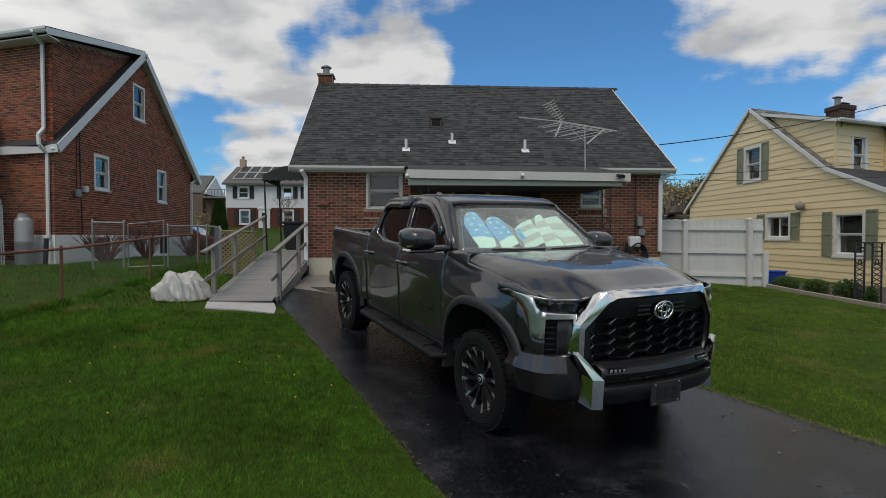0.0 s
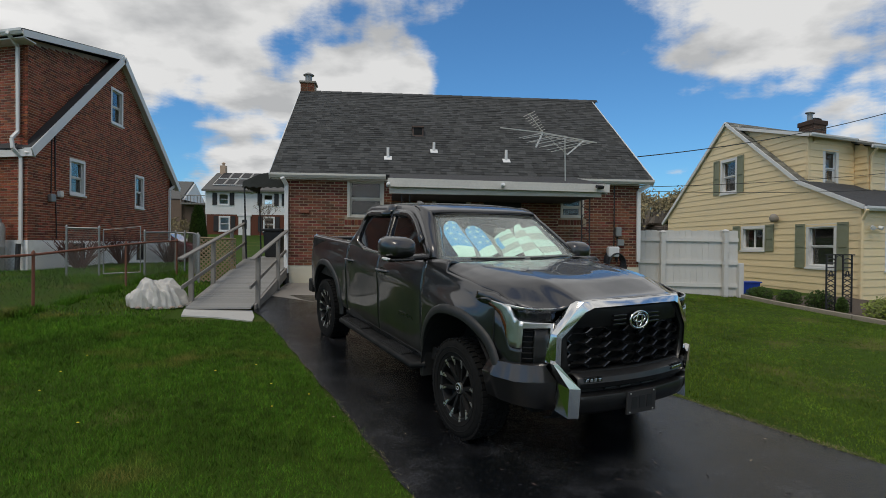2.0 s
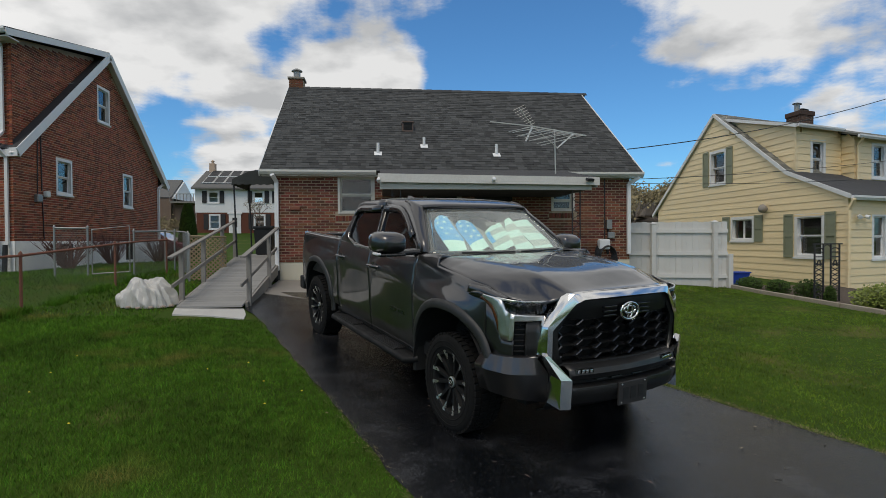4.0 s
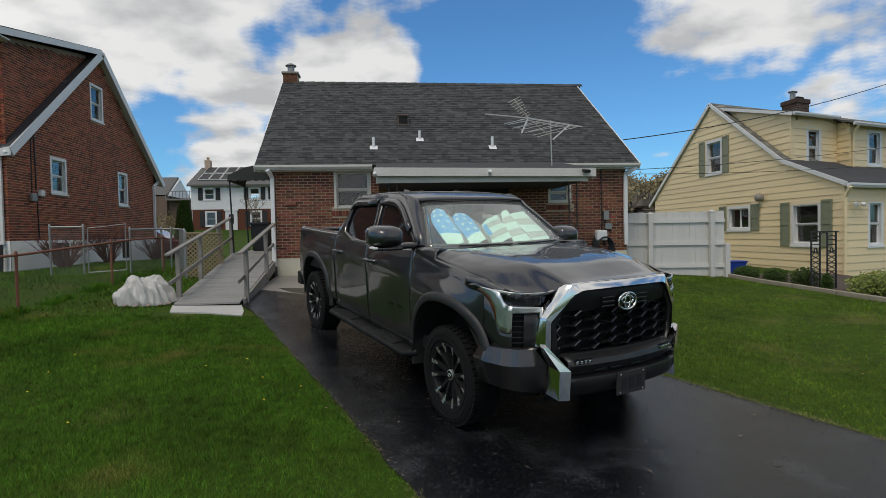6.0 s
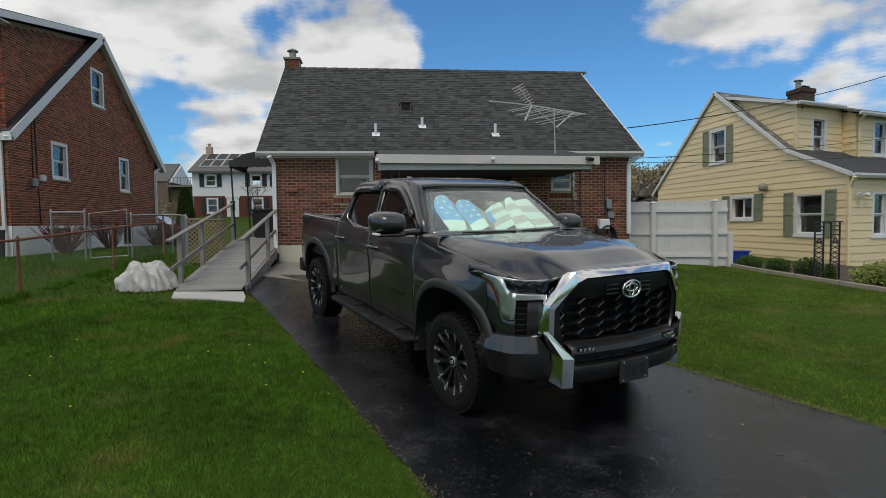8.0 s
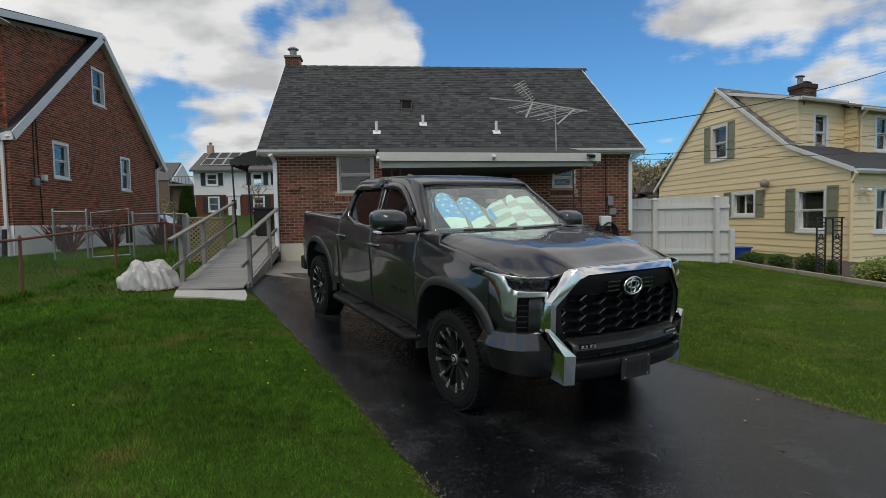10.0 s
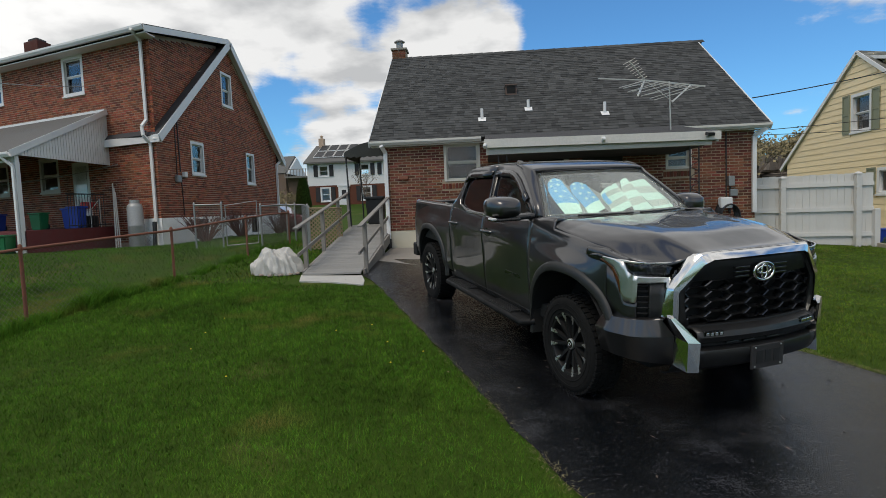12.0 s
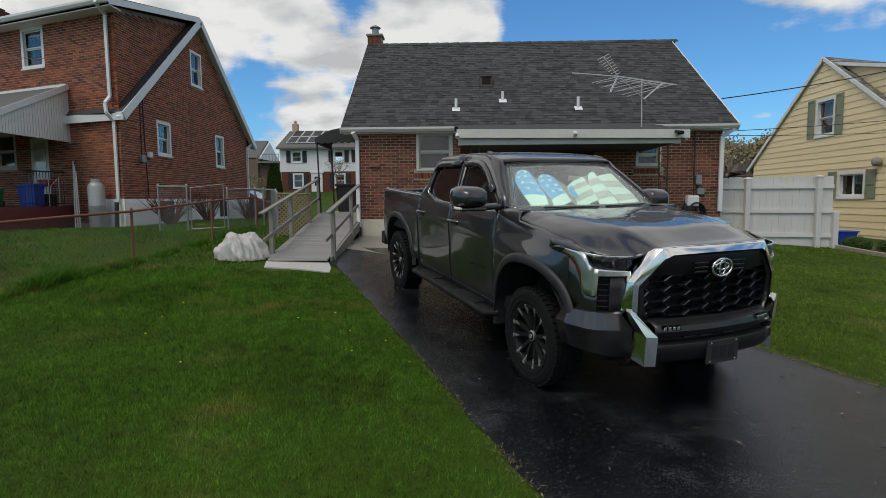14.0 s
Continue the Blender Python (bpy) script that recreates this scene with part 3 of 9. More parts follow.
def window(owner, P, u0, u1, z0, z1, mat, frame_w=0.07, sash=2, sill=True, blind=0.0, recess=0.06, mullion=0, name="window", shade="curtain"):
    """A sash window set in its opening: casing, sashes, panes, sill and what hangs behind."""
    bm = bmesh.new()

    def bar(a, b, c, d, p0, p1):
        hexa(bm, [P(a, p1, c), P(b, p1, c), P(b, p0, c), P(a, p0, c), P(a, p1, d), P(b, p1, d), P(b, p0, d), P(a, p0, d)])

    w = frame_w
    bar(u0, u0 + w, z0, z1, -0.12, 0.018)
    bar(u1 - w, u1, z0, z1, -0.12, 0.018)
    bar(u0 + w, u1 - w, z1 - w, z1, -0.12, 0.018)
    bar(u0 + w, u1 - w, z0, z0 + w * 0.7, -0.12, 0.018)
    bmesh.ops.recalc_face_normals(bm, faces=bm.faces)
    win = part(name, bm, mat, owner)
    a, b, c, d = u0 + w, u1 - w, z0 + w * 0.7, z1 - w
    cells = [(a, b, c, d, -recess)]
    if sash == 2:
        m = (c + d) / 2
        cells = [(a, b, c, m, -recess - 0.03), (a, b, m, d, -recess)]
    if mullion:
        m = (a + b) / 2
        cells = [(a, m, c, d, -recess), (m, b, c, d, -recess)]
    s = 0.035
    for ca, cb, cc, cd, p in cells:
        bm = bmesh.new()
        bar(ca, ca + s, cc, cd, p - 0.03, p)
        bar(cb - s, cb, cc, cd, p - 0.03, p)
        bar(ca + s, cb - s, cd - s, cd, p - 0.03, p)
        bar(ca + s, cb - s, cc, cc + s, p - 0.03, p)
        bmesh.ops.recalc_face_normals(bm, faces=bm.faces)
        part("sash", bm, mat, win)
        bm = bmesh.new()
        bar(ca + s, cb - s, cc + s, cd - s, p - 0.018, p - 0.012)
        bmesh.ops.recalc_face_normals(bm, faces=bm.faces)
        part("pane", bm, M["glass"], win).visible_shadow = False
    if sill:
        bm = bmesh.new()
        bar(u0 - 0.03, u1 + 0.03, z0 - 0.05, z0 - 0.002, -0.1, 0.05)
        bmesh.ops.recalc_face_normals(bm, faces=bm.faces)
        part("sill", bm, mat, win)
    if blind:
        bm = bmesh.new()
        bar(a, b, d - (d - c) * blind, d, -0.20, -0.19)
        bmesh.ops.recalc_face_normals(bm, faces=bm.faces)
        part("blind", bm, M[shade], win, "sheet behind the panes; the near-black ones stand for room shade")
    return win


def shingles(owner, P, u0, u1, run, mat, expo=0.125, tab=0.20, seed=3, near=None, skip=None):
    """Courses of roof shingles. P(u, s, d): u along the eave, s up the slope, d proud of it; run: length of the slope."""
    rnd = random.Random(seed)
    v, f, singles = [], [], []
    row, s = 0, -0.03
    while s < run - 0.02:
        u = u0 - tab * rnd.random()
        while u < u1:
            wd = tab * rnd.choice((0.5, 0.7, 0.9, 1.1))
            a, b = max(u, u0), min(u + wd - 0.006, u1)
            e = min(s + expo * 1.25, run)
            if b - a > 0.03 and not (skip and skip((a + b) / 2, s)):
                d = 0.006 + 0.009 * rnd.random()
                q = (a, b, s, e, d)
                if near and near(q) and len(singles) < 300:
                    singles.append(q)
                else:
                    n = len(v)
                    v += [P(a, s, d), P(b, s, d), P(b, e, 0.003), P(a, e, 0.003), P(a, s, -0.002), P(b, s, -0.002)]
                    f += [(n, n + 1, n + 2, n + 3), (n + 4, n + 5, n + 1, n), (n + 4, n, n + 3), (n + 1, n + 5, n + 2)]
            u += wd
        s += expo
        row += 1
    raw("shingle_field", v, f, mat, owner, kind="stuff")
    for a, b, s, e, d in singles:
        raw("shingle", [P(a, s, d), P(b, s, d), P(b, e, 0.003), P(a, e, 0.003), P(a, s, -0.002), P(b, s, -0.002)],
            [(0, 1, 2, 3), (4, 5, 1, 0), (4, 0, 3), (1, 5, 2)], mat, owner)


def downspout(owner, pts, mat, r=0.045):
    bm = bmesh.new()
    for a, b in zip(pts, pts[1:]):
        beam(bm, a, b, r * 2, r * 1.5, up=(0, 1, 0.01), bevel=0.012)
    part("downspout", bm, mat, owner)


def gutter(owner, a, b, mat, drop=0.10, depth=0.11, out=(0, -1, 0)):
    """A trough with a lip, hung along an eave."""
    a, b, o = Vector(a), Vector(b), Vector(out)
    prof = [(0, 0), (0, -drop), (depth * 0.6, -drop), (depth, -drop * 0.45), (depth, 0), (depth - 0.012, 0), (depth - 0.012, -drop * 0.4), (depth * 0.55, -drop + 0.012), (0.012, -drop + 0.012), (0.012, 0)]
    bm = bmesh.new()
    ra = [bm.verts.new(a + o * p[0] + Vector((0, 0, p[1]))) for p in prof]
    rb = [bm.verts.new(b + o * p[0] + Vector((0, 0, p[1]))) for p in prof]
    n = len(prof)
    for i in range(n):
        bm.faces.new((ra[i], ra[(i + 1) % n], rb[(i + 1) % n], rb[i]))
    bm.faces.new(ra)
    bm.faces.new(rb[::-1])
    bmesh.ops.recalc_face_normals(bm, faces=bm.faces)
    return part("gutter", bm, mat, owner)


def roof_slab(owner, pts, depth, mat, name="roof"):
    bm = bmesh.new()
    slab(bm, pts, depth)
    return part(name, bm, mat, owner)
# ---- the brick house behind the truck ----
HX0, HX1, HY0, HY1 = -2.28, 5.95, 12.88, 20.9
EAVE_Y, EAVE_Z, RIDGE_Y, RIDGE_Z, RX0, RX1 = 12.70, 3.23, 16.90, 6.17, -2.60, 6.20
house = thing("brick_house", (1.8, 16.9, 0.7), "one-and-a-half-storey brown brick house with dark shingle roof", "house")
P = wall_map("x", HY0, -1)
BASE, TOP = 1.18, 3.20
openings = [(-0.93, -0.10, 2.27, 3.14), (4.03, 4.60, 2.33, 2.85), (2.2, 3.1, 1.22, 3.0), (1.0, 1.9, 1.9, 2.9)]
bm = bmesh.new()
wall(bm, P, [HX0, HX1], BASE, lambda u: TOP, openings)
rear = part("wall", bm, M["mortar"], house)
bm = bmesh.new()
wall(bm, P, [HX0 - 0.01, HX1 + 0.01], 0.3, lambda u: BASE - 0.004, [], 0.26)
part("foundation", bm, M["cream"], house, "cream painted foundation")
SLOPE = (RIDGE_Z - EAVE_Z) / (RIDGE_Y - EAVE_Y)


def house_roof(y):
    return EAVE_Z + SLOPE * (RIDGE_Y - EAVE_Y - abs(y - RIDGE_Y)) - 0.06


for at, out in ((HX0, -1), (HX1, 1)):
    bm = bmesh.new()
    wall(bm, wall_map("y", at, out), [HY0 + 0.225, RIDGE_Y, HY1], 0.4, house_roof, [])
    part("wall", bm, M["mortar"], house)
bm = bmesh.new()
wall(bm, wall_map("x", HY1, 1), [HX0, HX1], 0.4, lambda u: TOP, [])
part("wall", bm, M["mortar"], house)
# roof slopes
N = Vector((0, -SLOPE, 1)).normalized()
UPS = Vector((0, 1, SLOPE)).normalized()
RUN = math.hypot(RIDGE_Y - EAVE_Y, RIDGE_Z - EAVE_Z)
roof = roof_slab(house, [(RX0, EAVE_Y, EAVE_Z), (RX1, EAVE_Y, EAVE_Z), (RX1, RIDGE_Y, RIDGE_Z), (RX0, RIDGE_Y, RIDGE_Z)], -N * 0.10, M["roofing"])
far_y = 2 * RIDGE_Y - EAVE_Y
roof_slab(house, [(RX0, far_y, EAVE_Z), (RX1, far_y, EAVE_Z), (RX1, RIDGE_Y, RIDGE_Z), (RX0, RIDGE_Y, RIDGE_Z)], Vector((0, -SLOPE, -1)).normalized() * 0.10, M["roofing"])


def on_roof(u, s, d):
    return tuple(Vector((u, EAVE_Y, EAVE_Z)) + UPS * s + N * d)


shingles(roof, on_roof, RX0 - 0.01, RX1 + 0.01, RUN, M["shingle"], near=lambda q: q[2] < 0.75 and -0.2 < q[0] < 6.3)
bm = bmesh.new()
for u in np.arange(RX0, RX1, 0.3):
    for sy in (-1, 1):
        hexa(bm, [(u, RIDGE_Y, RIDGE_Z + 0.012), (u + 0.29, RIDGE_Y, RIDGE_Z + 0.02), (u + 0.29, RIDGE_Y + sy * 0.13, RIDGE_Z - 0.075), (u, RIDGE_Y + sy * 0.13, RIDGE_Z - 0.083),
                  (u, RIDGE_Y, RIDGE_Z + 0.022), (u + 0.29, RIDGE_Y, RIDGE_Z + 0.032), (u + 0.29, RIDGE_Y + sy * 0.13, RIDGE_Z - 0.063), (u, RIDGE_Y + sy * 0.13, RIDGE_Z - 0.073)])
bmesh.ops.recalc_face_normals(bm, faces=bm.faces)
part("ridge_cap", bm, M["shingle"], roof, kind="stuff")
# soffit and rake boards
bm = bmesh.new()
box(bm, RX0 + 0.02, RX1 - 0.02, EAVE_Y + 0.01, HY0 - 0.004, EAVE_Z - 0.13, EAVE_Z - 0.11)
part("soffit", bm, M["trim"], house)
for x in (RX0 - 0.024, RX1 + 0.024):
    for y0 in (EAVE_Y, far_y):
        bm = bmesh.new()
        beam(bm, (x, y0, EAVE_Z - 0.07), (x, RIDGE_Y, RIDGE_Z - 0.07), 0.024, 0.15, up=(0, 0, 1))
        part("rake_board", bm, M["white"], house)
gutter(house, (RX0, EAVE_Y + 0.01, EAVE_Z - 0.005), (-0.06, EAVE_Y + 0.01, EAVE_Z - 0.005), M["trim"])
gutter(house, (3.62, EAVE_Y + 0.01, EAVE_Z - 0.005), (RX1, EAVE_Y + 0.01, EAVE_Z - 0.005), M["trim"])
downspout(house, [(-2.33, 12.62, 3.12), (-2.27, 12.83, 2.98), (-2.27, 12.83, 0.98)], M["white"])
bm = bmesh.new()
rod(bm, [(-2.27, 12.83, 1.0), (-2.27, 12.83, 0.72)], 0.06, 12)
part("drain_pipe", bm, M["black"], house, "black drain pipe at the downspout's foot")
downspout(house, [(6.1, 12.66, 3.12), (5.92, 12.83, 2.98), (5.92, 12.83, 1.30)], M["white"])
window(house, P, *openings[0], M["frame_tan"], 0.055, sill=False, blind=1.0, shade="room_shade")
window(house, P, *openings[1], M["frame_tan"], 0.055, sill=False, blind=1.0, shade="room_shade")
window(house, P, *openings[3], M["trim"], 0.065)
bm = bmesh.new()
o = openings[2]
hexa(bm, [P(o[0], -0.02, o[2]), P(o[1], -0.02, o[2]), P(o[1], -0.07, o[2]), P(o[0], -0.07, o[2]), P(o[0], -0.02, o[3]), P(o[1], -0.02, o[3]), P(o[1], -0.07, o[3]), P(o[0], -0.07, o[3])])
bmesh.ops.recalc_face_normals(bm, faces=bm.faces)
part("door", bm, M["dark"], house, "dark back door under the patio roof")
bm = bmesh.new()
for o in openings[:2]:
    n = int((o[1] - o[0] + 0.1) / 0.075)
    for i in range(n):
        a = o[0] - 0.05 + i * 0.075
        hexa(bm, [P(a, 0.014, o[2] - 0.17), P(a + 0.062, 0.014, o[2] - 0.17), P(a + 0.062, -0.01, o[2] - 0.17), P(a, -0.01, o[2] - 0.17),
                  P(a, 0.03, o[2] - 0.052), P(a + 0.062, 0.03, o[2] - 0.052), P(a + 0.062, -0.01, o[2] - 0.052), P(a, -0.01, o[2] - 0.052)])
bmesh.ops.recalc_face_normals(bm, faces=bm.faces)
part("brick_sill", bm, M["brick"], house, kind="stuff")
SILLS = [(o[0] - 0.06, o[1] + 0.06, o[2] - 0.175, o[2]) for o in openings[:2]]
HOUSE_BRICKS = brick_spans(HX0, HX1, BASE, lambda u: TOP, openings + SILLS, limit=TOP, seed=4, course=0.0635, length=0.195)
# chimney on the ridge's end
bm = bmesh.new()
box(bm, -2.60, -2.20, 16.85, 17.3, 5.5, 6.40, 0.01)
ch = part("chimney", bm, M["mortar"], house)
cv, cf = [], []
for row in range(7):
    for i in range(2):
        a = -2.605 + i * 0.205 - (row % 2) * 0.0
        z = 5.93 + row * 0.0677
        n = len(cv)
        cv += [(a, 16.842, z), (a + 0.195, 16.842, z), (a + 0.195, 16.842, z + 0.057), (a, 16.842, z + 0.057), (a, 16.86, z), (a + 0.195, 16.86, z), (a + 0.195, 16.86, z + 0.057), (a, 16.86, z + 0.057)]
        cf += [tuple(n + k for k in q) for q in QUADS]
raw("brickwork", cv, cf, M["brick"], ch, kind="stuff")
bm = bmesh.new()
box(bm, -2.64, -2.16, 16.81, 17.34, 6.40, 6.46, 0.01)
part("cap", bm, M["concrete"], ch)
bm = bmesh.new()
lathe(bm, [(0.10, 6.46), (0.10, 6.66), (0.16, 6.67), (0.16, 6.69), (0.06, 6.75), (0.0, 6.76)], 16, Matrix.Translation((-2.40, 17.05, 0)))
part("flue_cap", bm, M["galv"], ch, "metal flue cap", smooth=40)
# pipes and a box vent through the slope
for u, s, h in ((-0.02, 0.85, 0.25), (1.10, 1.28, 0.22), (2.83, 0.85, 0.26)):
    bm = bmesh.new()
    b = Vector(on_roof(u, s, 0))
    rod(bm, [b - Vector((0, 0, 0.05)), b + Vector((0, 0, h))], 0.035, 10)
    vent = part("vent_pipe", bm, M["white"], house, smooth=60)
    bm = bmesh.new()
    slab(bm, [on_roof(u - 0.09, s - 0.13, 0.016), on_roof(u + 0.09, s - 0.13, 0.016), on_roof(u + 0.09, s + 0.06, 0.016), on_roof(u - 0.09, s + 0.06, 0.016)], N * 0.006)
    part("flashing", bm, M["white"], vent)
bm = bmesh.new()
bq = Vector(on_roof(0.74, 2.25, 0))
box(bm, bq.x - 0.14, bq.x + 0.14, bq.y - 0.12, bq.y + 0.20, bq.z - 0.1, bq.z + 0.17, 0.01)
vent = part("roof_vent", bm, M["vent_brown"], house, "brown metal box vent")
bm = bmesh.new()
box(bm, bq.x - 0.155, bq.x + 0.155, bq.y - 0.16, bq.y + 0.24, bq.z + 0.16, bq.z + 0.19, 0.008)
part("vent_lid", bm, M["vent_brown"], vent)
# thin near-black panel over the front of the box
bm = bmesh.new()
box(bm, bq.x - 0.11, bq.x + 0.11, bq.y - 0.128, bq.y - 0.115, bq.z - 0.03, bq.z + 0.14)
part("vent_mouth", bm, M["void"], vent, "near-black panel on the vent's front")
# meter boxes and conduits on the wall
for x0, x1, z0, z1, d in ((5.36, 5.49, 1.90, 2.12, 0.1), (5.40, 5.56, 1.68, 1.83, 0.08)):
    bm = bmesh.new()
    box(bm, x0, x1, HY0 - d, HY0 - 0.002, z0, z1, 0.012)
    part("meter_box", bm, M["galv"], house, "grey electric meter box")
bm = bmesh.new()
rod(bm, [(5.33, HY0 - 0.03, 3.1), (5.33, HY0 - 0.03, 1.6), (5.40, HY0 - 0.03, 1.3)], 0.014, 6)
rod(bm, [(5.42, HY0 - 0.02, 1.9), (5.42, HY0 - 0.02, 1.3)], 0.018, 6)
part("conduit", bm, M["black"], house)
bm = bmesh.new()
box(bm, -1.98, -1.76, HY0 - 0.06, HY0 - 0.002, 2.35, 2.43, 0.015)
part("wall_light", bm, M["rust"], house, "small bronze wall light")
# patio roof
AX0, AX1, AY, AZ = 0.02, 4.28, 10.60, 2.90
awn = thing("patio_roof", (2.1, 11.7, 0.7), "flat patio roof with cream fascia on iron posts", "patio roof")
roof_slab(awn, [(AX0, AY, AZ), (AX1, AY, AZ - 0.03), (AX1 - 0.02, 12.78, 3.27), (AX0, 12.78, 3.27)], (0, 0, -0.05), M["roofing"], "roof_deck")
bm = bmesh.new()
hexa(bm, [(AX0 - 0.03, AY - 0.06, AZ - 0.15), (AX1, AY - 0.06, AZ - 0.19), (AX1, AY, AZ - 0.19), (AX0 - 0.03, AY, AZ - 0.15), (AX0 - 0.03, AY - 0.06, AZ + 0.01), (AX1, AY - 0.06, AZ - 0.035), (AX1, AY, AZ - 0.035), (AX0 - 0.03, AY, AZ + 0.01)])
bmesh.ops.recalc_face_normals(bm, faces=bm.faces)
part("fascia", bm, M["trim"], awn, "cream fascia board")
bm = bmesh.new()
hexa(bm, [(AX0, AY + 0.05, AZ - 0.27), (AX1 - 0.12, AY + 0.05, AZ - 0.27), (AX1 - 0.12, AY + 0.15, AZ - 0.27), (AX0, AY + 0.15, AZ - 0.27),
          (AX0, AY + 0.05, AZ - 0.06), (AX1 - 0.12, AY + 0.05, AZ - 0.10), (AX1 - 0.12, AY + 0.15, AZ - 0.10), (AX0, AY + 0.15, AZ - 0.06)])
bmesh.ops.recalc_face_normals(bm, faces=bm.faces)
part("beam", bm, M["trim"], awn)
for x in (AX0 + 0.02, AX1 - 0.06):
    bm = bmesh.new()
    hexa(bm, [(x, AY, AZ - 0.22), (x + 0.04, AY, AZ - 0.22), (x + 0.04, 12.86, 2.98), (x, 12.86, 2.98), (x, AY, AZ - 0.05), (x + 0.04, AY, AZ - 0.05), (x + 0.04, 12.86, 3.2), (x, 12.86, 3.2)])
    bmesh.ops.recalc_face_normals(bm, faces=bm.faces)
    part("side_board", bm, M["trim"], awn)
# one flat near-black sheet closes the roof from below
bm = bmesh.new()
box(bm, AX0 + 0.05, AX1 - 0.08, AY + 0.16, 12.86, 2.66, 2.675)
part("underside", bm, M["dark"], awn, "dark flat sheet under the patio roof")
for xa, xb in ((3.80, 3.96), (0.25, 0.41)):
    bm = bmesh.new()
    z0, z1 = gz(xa, 10.75) + 0.02, 2.64
    for x in (xa, xb):
        beam(bm, (x, 10.75, z0), (x, 10.75, z1), 0.02)
    for i in range(9):
        za, zb = z0 + 0.2 + i * 0.2, z0 + 0.4 + i * 0.2
        pts = []
        for k in range(13):
            a = k / 12
            pts.append((xa + (xb - xa) * (0.5 + 0.42 * math.sin(a * math.tau)), 10.75, za + (zb - za) * a))
        rod(bm, pts, 0.007, 5)
    part("iron_post", bm, M["iron"], awn, "black wrought iron post with scrolls")
for x, z in ((AX0 - 0.02, AZ - 0.12), (2.17, AZ - 0.10)):
    bm = bmesh.new()
    lathe(bm, [(0.0, -0.05), (0.035, -0.05), (0.04, 0.0), (0.03, 0.05), (0.0, 0.06)], 12, pose(x, AY - 0.11, z, 70, 0, 0))
    box(bm, x - 0.03, x + 0.03, AY - 0.08, AY - 0.055, z - 0.04, z + 0.05)
    part("security_camera", bm, M["white"], awn, "small white security camera", smooth=40)
bm = bmesh.new()
box(bm, -0.07, 0.07, -0.05, 0.05, -0.03, 0.03, 0.012, pose(4.06, AY - 0.12, AZ - 0.09, 20, 0, 15))
rod(bm, [(4.06, AY - 0.05, AZ - 0.05), (4.06, AY - 0.12, AZ - 0.1)], 0.015, 6)
part("flood_light", bm, M["black"], awn, "black flood light")
# ---- the red brick neighbour with the porch ----
LX, LY0, LY1, LXW = -9.37, 15.60, 25.05, -24.0
LAPY, LAPZ = 20.45, 8.03
LSKEW = 0.38      # the back of the house turns away from the gable's square
lh = thing("neighbour_brick_house", (-14, 20, 0.9), "two-storey red brick house with white trim and porch", "house")
LBASE = 1.70


def left_rake(y):
    """Underside of the main roof along the gable."""
    a = 4.26 + (LAPZ - 4.26) * (y - 15.75) / (LAPY - 15.75)
    b = 4.20 + (LAPZ - 4.20) * (25.45 - y) / (25.45 - LAPY)
    return min(a, b) - 0.05


PG = wall_map("y", LX, 1)
gable_open = [(17.50, 18.36, 3.08, 4.14), (21.75, 22.55, 2.95, 4.17), (19.95, 20.82, 5.72, 6.93)]
bm = bmesh.new()
wall(bm, PG, [LY0, LAPY, LY1], LBASE, left_rake, gable_open)
lg = part("wall", bm, M["mortar_red"], lh)
bm = bmesh.new()
wall(bm, wall_map("y", LX + 0.02, 1), [LY0 - 0.02, LY1], 0.4, lambda u: LBASE - 0.003, [(17.45, 18.35, 0.98, 1.62), (21.9, 22.6, 1.0, 1.62)], 0.26)
part("foundation", bm, M["stucco"], lh, "whitewashed foundation with flaking patches")
for a, b in ((17.45, 18.35), (21.9, 22.6)):
    window(lh, PG, a, b, 0.98, 1.62, M["dark"], 0.05, sash=1, sill=False, name="cellar_window")
for o in gable_open:
    window(lh, PG, *o, M["white"], 0.085, blind=0.0)
PR = wall_map("x", LY0, -1)
rear_open = [(-13.10, -12.14, 5.62, 6.80), (-16.98, -16.14, 5.74, 6.80), (-13.05, -12.25, 1.5, 3.55), (-14.60, -13.65, 2.68, 3.78), (-17.1, -16.25, 2.68, 3.78)]
bm = bmesh.new()
wall(bm, PR, [LXW, LX - 0.225], 0.5, lambda u: 6.86, rear_open)
lr = part("wall", bm, M["mortar_red"], lh)
bm = bmesh.new()
wall(bm, wall_map("x", LY0 - 0.02, -1), [-10.55, LX + 0.02], 0.4, lambda u: LBASE - 0.003, [], 0.02)
part("foundation", bm, M["stucco"], lh, "whitewashed foundation with flaking patches")
for o in (rear_open[0], rear_open[1]):
    window(lh, PR, *o, M["white"], 0.10, blind=0.12)
for o in rear_open[3:]:
    window(lh, PR, *o, M["trim"], 0.09)
bm = bmesh.new()
box(bm, -13.05, -12.25, LY0 + 0.03, LY0 + 0.08, 1.5, 3.55)
dr = part("door", bm, M["white"], lh, "white storm door")
bm = bmesh.new()
box(bm, -12.90, -12.40, LY0 + 0.015, LY0 + 0.029, 2.45, 3.42)
part("pane", bm, M["glass"], dr)
for at, ax, out, us in ((LXW, "y", -1, [LY0 + 0.225, LAPY, LY1]), (LY1, "x", 1, [LXW, LX])):
    bm = bmesh.new()
    wall(bm, wall_map(ax, at, out), us, 0.4, left_rake if ax == "y" else (lambda u: 4.3), [])
    part("wall", bm, M["mortar_red"], lh)
